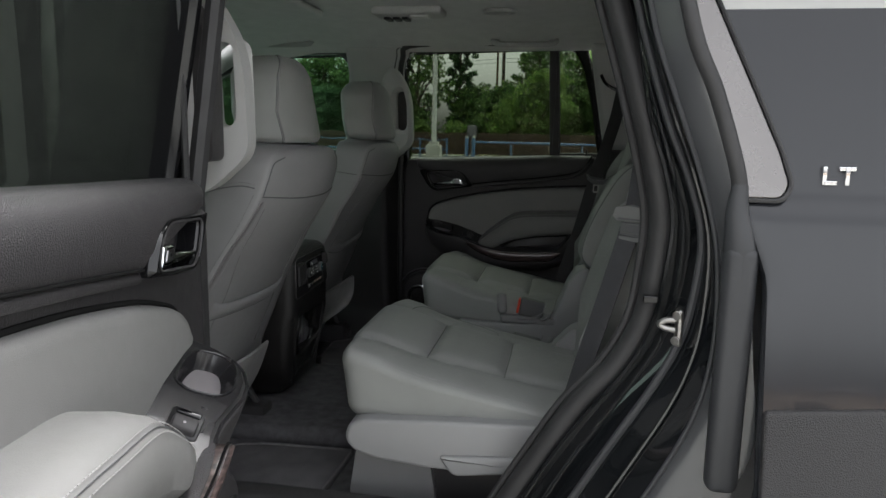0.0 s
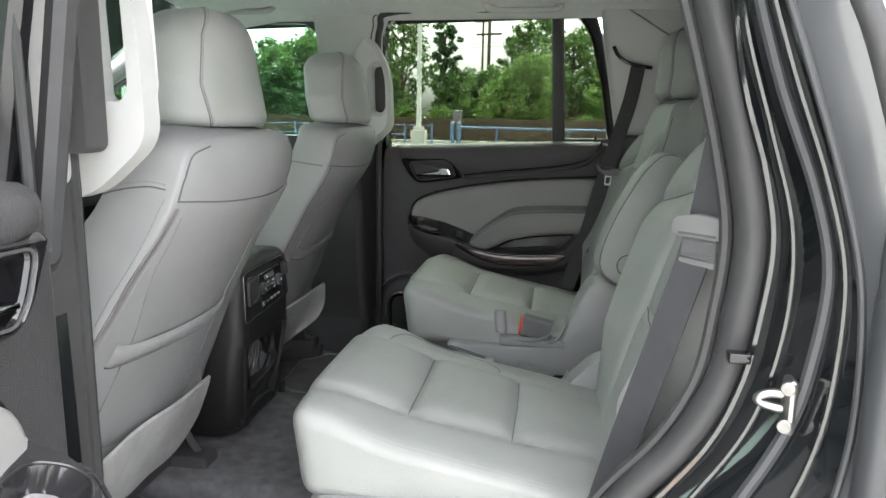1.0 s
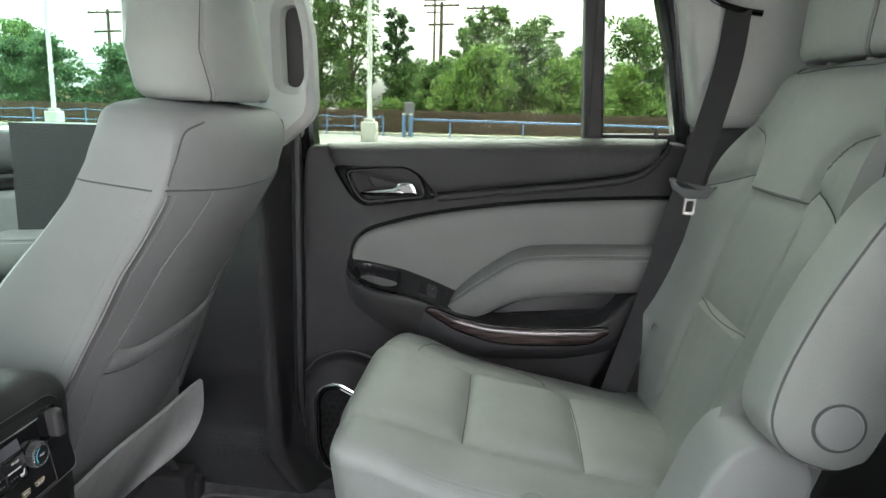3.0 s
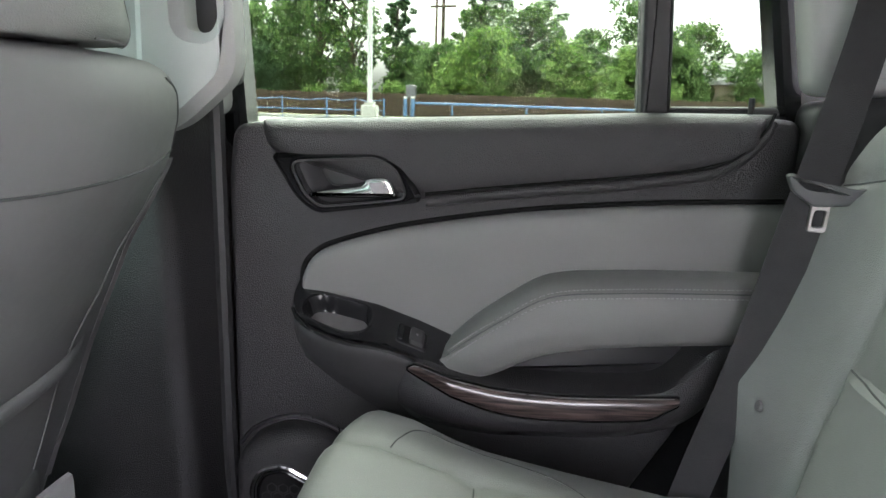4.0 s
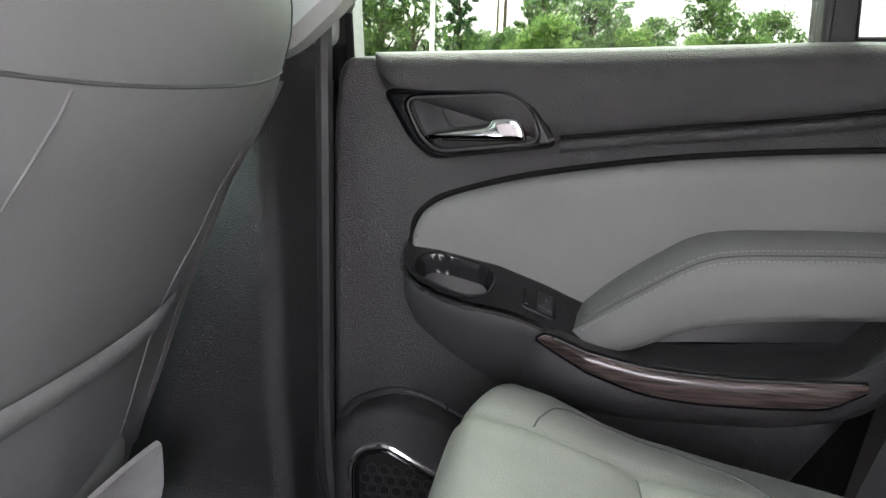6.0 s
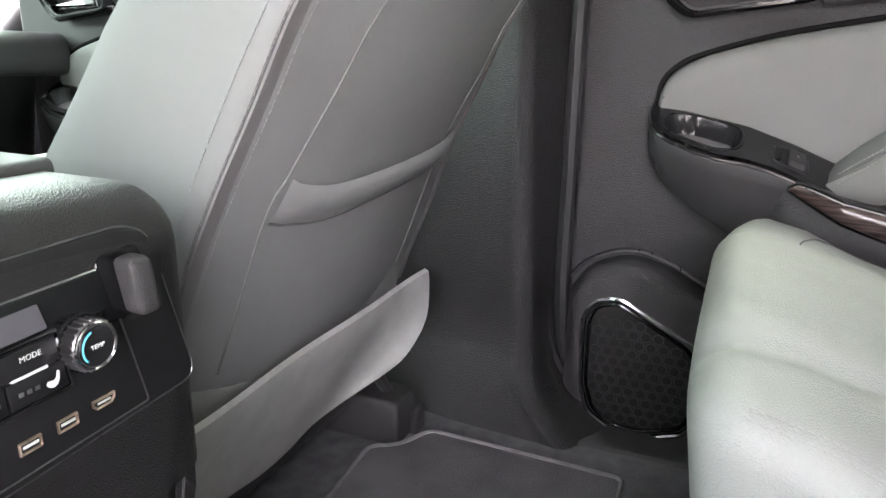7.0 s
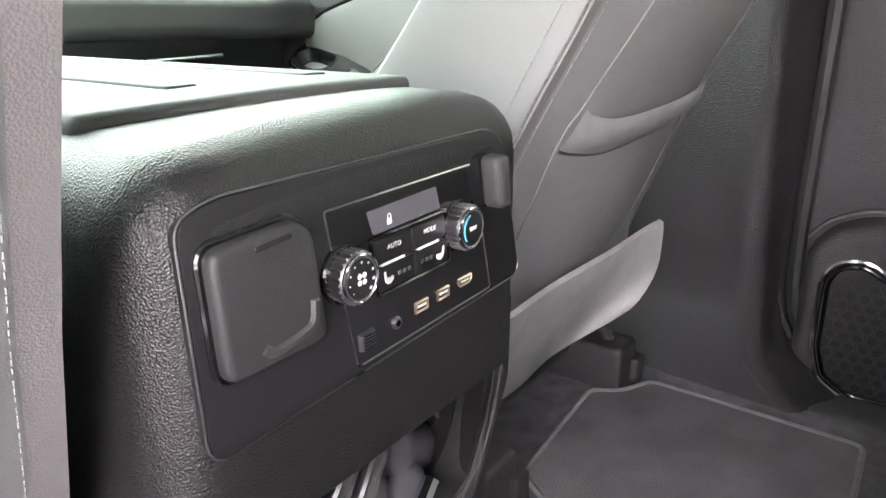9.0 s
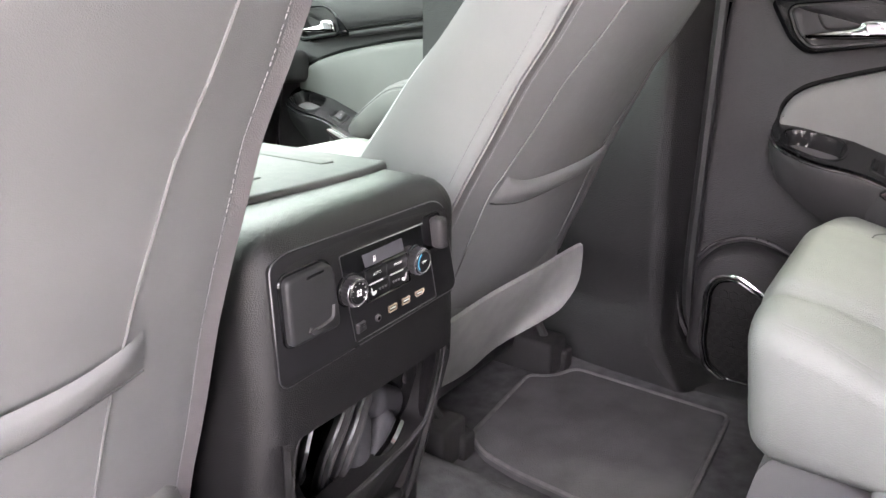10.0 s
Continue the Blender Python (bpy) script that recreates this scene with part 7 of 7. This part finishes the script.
# ---- trees ----
def leaves(bm, c, r, count, size, flatten=1.0):
    for _ in range(count):
        d = Vector((rng.gauss(0, 1), rng.gauss(0, 1), rng.gauss(0, 1)))
        d = d.normalized() * r * rng.random() ** 0.4
        d.z *= flatten
        p = Vector(c) + d
        a = Vector((rng.gauss(0, 1), rng.gauss(0, 1), rng.gauss(0, 0.7))).normalized()
        b = a.orthogonal().normalized()
        b.rotate(Matrix.Rotation(rng.uniform(0, 6.28), 3, a))
        s = size * rng.uniform(0.6, 1.3)
        q = a.cross(b)
        t = b * s
        u = q * s * 0.42
        bm.faces.new([bm.verts.new(p - t), bm.verts.new(p + u - t * 0.1), bm.verts.new(p + t), bm.verts.new(p - u - t * 0.1)])


def tree(base, height, spread, trunk_h, material, label, shape="round", dense=1.0, size=0.16):
    """A trunk with limbs and a crown of leaf clumps at the limbs' ends."""
    t = thing("tree", base, label, "tree", "trees along the fence")
    B = Vector(base)
    crown, wood_bms = bmesh.new(), []
    top = B + Vector((rng.uniform(-0.2, 0.2), 0, height * 0.86))
    wood_bms.append(tube(spline([B, B + Vector((rng.uniform(-0.15, 0.15), 0, height * 0.3)), top], 5), [height * 0.022 * (1 - 0.85 * i / 10) for i in range(11)], 7))
    nl = 26 if shape != "round" else 30
    for i in range(nl):
        f = (i + 0.5) / nl
        a = i * 2.4 + rng.uniform(-0.4, 0.4)
        if shape == "column":
            z, rad = trunk_h + (height - trunk_h) * f, spread * (0.55 + 0.5 * math.sin(math.pi * min(1, f * 1.05))) * rng.uniform(0.5, 1.0)
            rise = 0.9
        elif shape == "pine":
            z, rad = trunk_h + (height - trunk_h) * f, spread * (1.05 - f) * rng.uniform(0.6, 1.1)
            rise = 0.15
        elif shape == "bush":
            z, rad = trunk_h + (height - trunk_h) * f * 0.85, spread * math.sqrt(max(0.05, 1 - f ** 2)) * rng.uniform(0.4, 1.0)
            rise = 0.4
        else:
            z, rad = trunk_h + (height - trunk_h) * f * 0.92, spread * math.sqrt(max(0.06, 1 - (2 * f - 0.85) ** 2 * 0.85)) * rng.uniform(0.35, 1.0)
            rise = 0.5
        end = B + Vector((rad * math.cos(a), rad * math.sin(a), z))
        root = B + Vector((0, 0, max(trunk_h * 0.7, z - rad * rise - 0.2)))
        wood_bms.append(tube(spline([root, (root + end) / 2 + Vector((0, 0, rad * 0.08)), end], 3), [height * 0.008 * (1 - 0.8 * j / 6) for j in range(7)], 5))
        cl = spread * (0.30 if shape in ("round", "bush") else 0.34)
        for _ in range(3):
            off = Vector((rng.gauss(0, 0.5), rng.gauss(0, 0.5), rng.gauss(0, 0.45))) * cl
            leaves(crown, end + off, cl * rng.uniform(0.55, 1.0), int(46 * dense), size, 0.8 if shape != "pine" else 0.35)
            leaves(crown, root.lerp(end, rng.uniform(0.45, 0.9)), cl * 0.7, int(20 * dense), size, 0.8)
    part("trunk", merge(*wood_bms), BARK, t, "brown trunk and limbs")
    part("crown", crown, material, t, smooth=False)
    return t


round_a = tree((-0.6, 45.0, 0), 5.2, 2.3, 1.0, LEAF_LIGHT, "round leafy tree with fresh green foliage", "round")
round_b = tree((2.2, 48.0, 0), 7.2, 2.2, 1.4, LEAF, "tall leafy tree with open green crown", "round", 0.8)
bush = tree((-3.2, 46.5, 0), 4.6, 2.2, 0.6, LEAF, "dense dark green bushy tree", "bush")
poplar = tree((-8.6, 46.0, 0), 10.5, 2.0, 1.2, LEAF, "tall narrow tree with upright limbs", "column", 1.1)
poplar_b = tree((-6.3, 49.0, 0), 7.6, 0.95, 1.0, LEAF_DARK, "slim dark upright tree", "column", 0.8)
pine = tree((-21.5, 46.0, 0), 5.0, 2.6, 1.0, LEAF_DARK, "dark spreading pine with layered boughs", "pine", 1.0, 0.14)
shrub = tree((-5.6, 43.6, 0), 1.9, 1.2, 0.2, LEAF_LIGHT, "low yellow-green shrub at the fence", "bush", 0.7, 0.12)
slim = tree((0.4, 53.0, 0), 8.4, 1.5, 1.8, LEAF, "slender tree with thin top shoots", "column", 0.6)


def again(t, x, y, s, turn):
    copy_thing(t, Matrix.Translation(grouped((x, y, 0))) @ Matrix.Rotation(turn, 4, "Z") @ Matrix.Scale(s, 4))


for t, x, y, s, a in ((round_a, 4.4, 46, 0.9, 2.0), (round_a, 8.0, 44.5, 0.82, 4.0), (round_a, -2.4, 44.6, 0.72, 1.0), (round_b, 8.9, 47, 1.05, 1.5), (round_b, -12.5, 48, 1.1, 3.0), (round_b, 6.2, 52, 0.85, 5.0),
                      (round_b, 13, 50, 0.9, 0.4), (bush, 1.2, 47.5, 0.95, 2.2), (bush, 5.8, 48, 0.9, 4.1), (bush, -5.2, 48.5, 1.0, 0.8), (bush, 11.0, 47, 1.0, 3.3), (poplar, -10.9, 47, 0.92, 2.1), (poplar, -13.6, 50, 0.8, 4.0),
                      (pine, -24.5, 47, 0.95, 2.0), (pine, -18.2, 48, 0.85, 4.4), (pine, -28.5, 46, 1.05, 1.0), (slim, 3.6, 55, 0.95, 2.0), (slim, -2.0, 54, 0.85, 4.0), (slim, -16.5, 52, 0.9, 1.0), (bush, -15.5, 50, 1.1, 2.0), (round_a, -23.0, 50, 0.7, 3.0),
                      (shrub, -8.0, 43.7, 1.0, 1.0), (shrub, -10.4, 43.5, 0.9, 2.0), (shrub, 6.6, 43.6, 1.1, 3.0), (shrub, 9.4, 43.6, 1.2, 4.0), (shrub, -19.0, 43.8, 1.0, 5.0), (shrub, 2.6, 43.5, 0.8, 2.0), (bush, 16.5, 49, 1.0, 1.0), (round_a, 20, 46, 0.8, 2.0),
                      (round_b, -33, 50, 1.0, 2.0), (bush, -38, 48, 1.2, 1.0), (poplar, -44, 52, 0.8, 1.0), (round_b, 27, 50, 0.9, 3.0), (pine, -15.0, 46.5, 0.8, 5.0), (round_b, -21.4, 50, 0.85, 1.2), (round_b, -18.7, 51, 0.92, 4.2), (round_b, -16.4, 50, 1.0, 0.3),
                      (slim, -20.0, 52, 0.8, 2.6), (pine, -31.5, 47, 1.0, 3.2), (round_b, -27.0, 53, 0.8, 5.2), (slim, -0.9, 51, 0.92, 1.9)):
    again(t, x, y, s, a)
group_at()
# buildings on the near side, behind the open door
hs = thing("house", (4, -46, 0), "low tan commercial building across the car park", "building", "near buildings")
part("wall", block((4, -46, 1.35), (26, 5, 1.35), 0.02, 1), SIDING, hs)
part("roof", block((4, -46, 2.84), (26.5, 5.4, 0.14), 0.05, 1), ROOFGREY, hs)
for i in range(9):
    part("window", block((-16 + 5 * i, -40.98, 1.35), (1.1, 0.05, 0.5), 0.03, 1), GLOSS, hs)
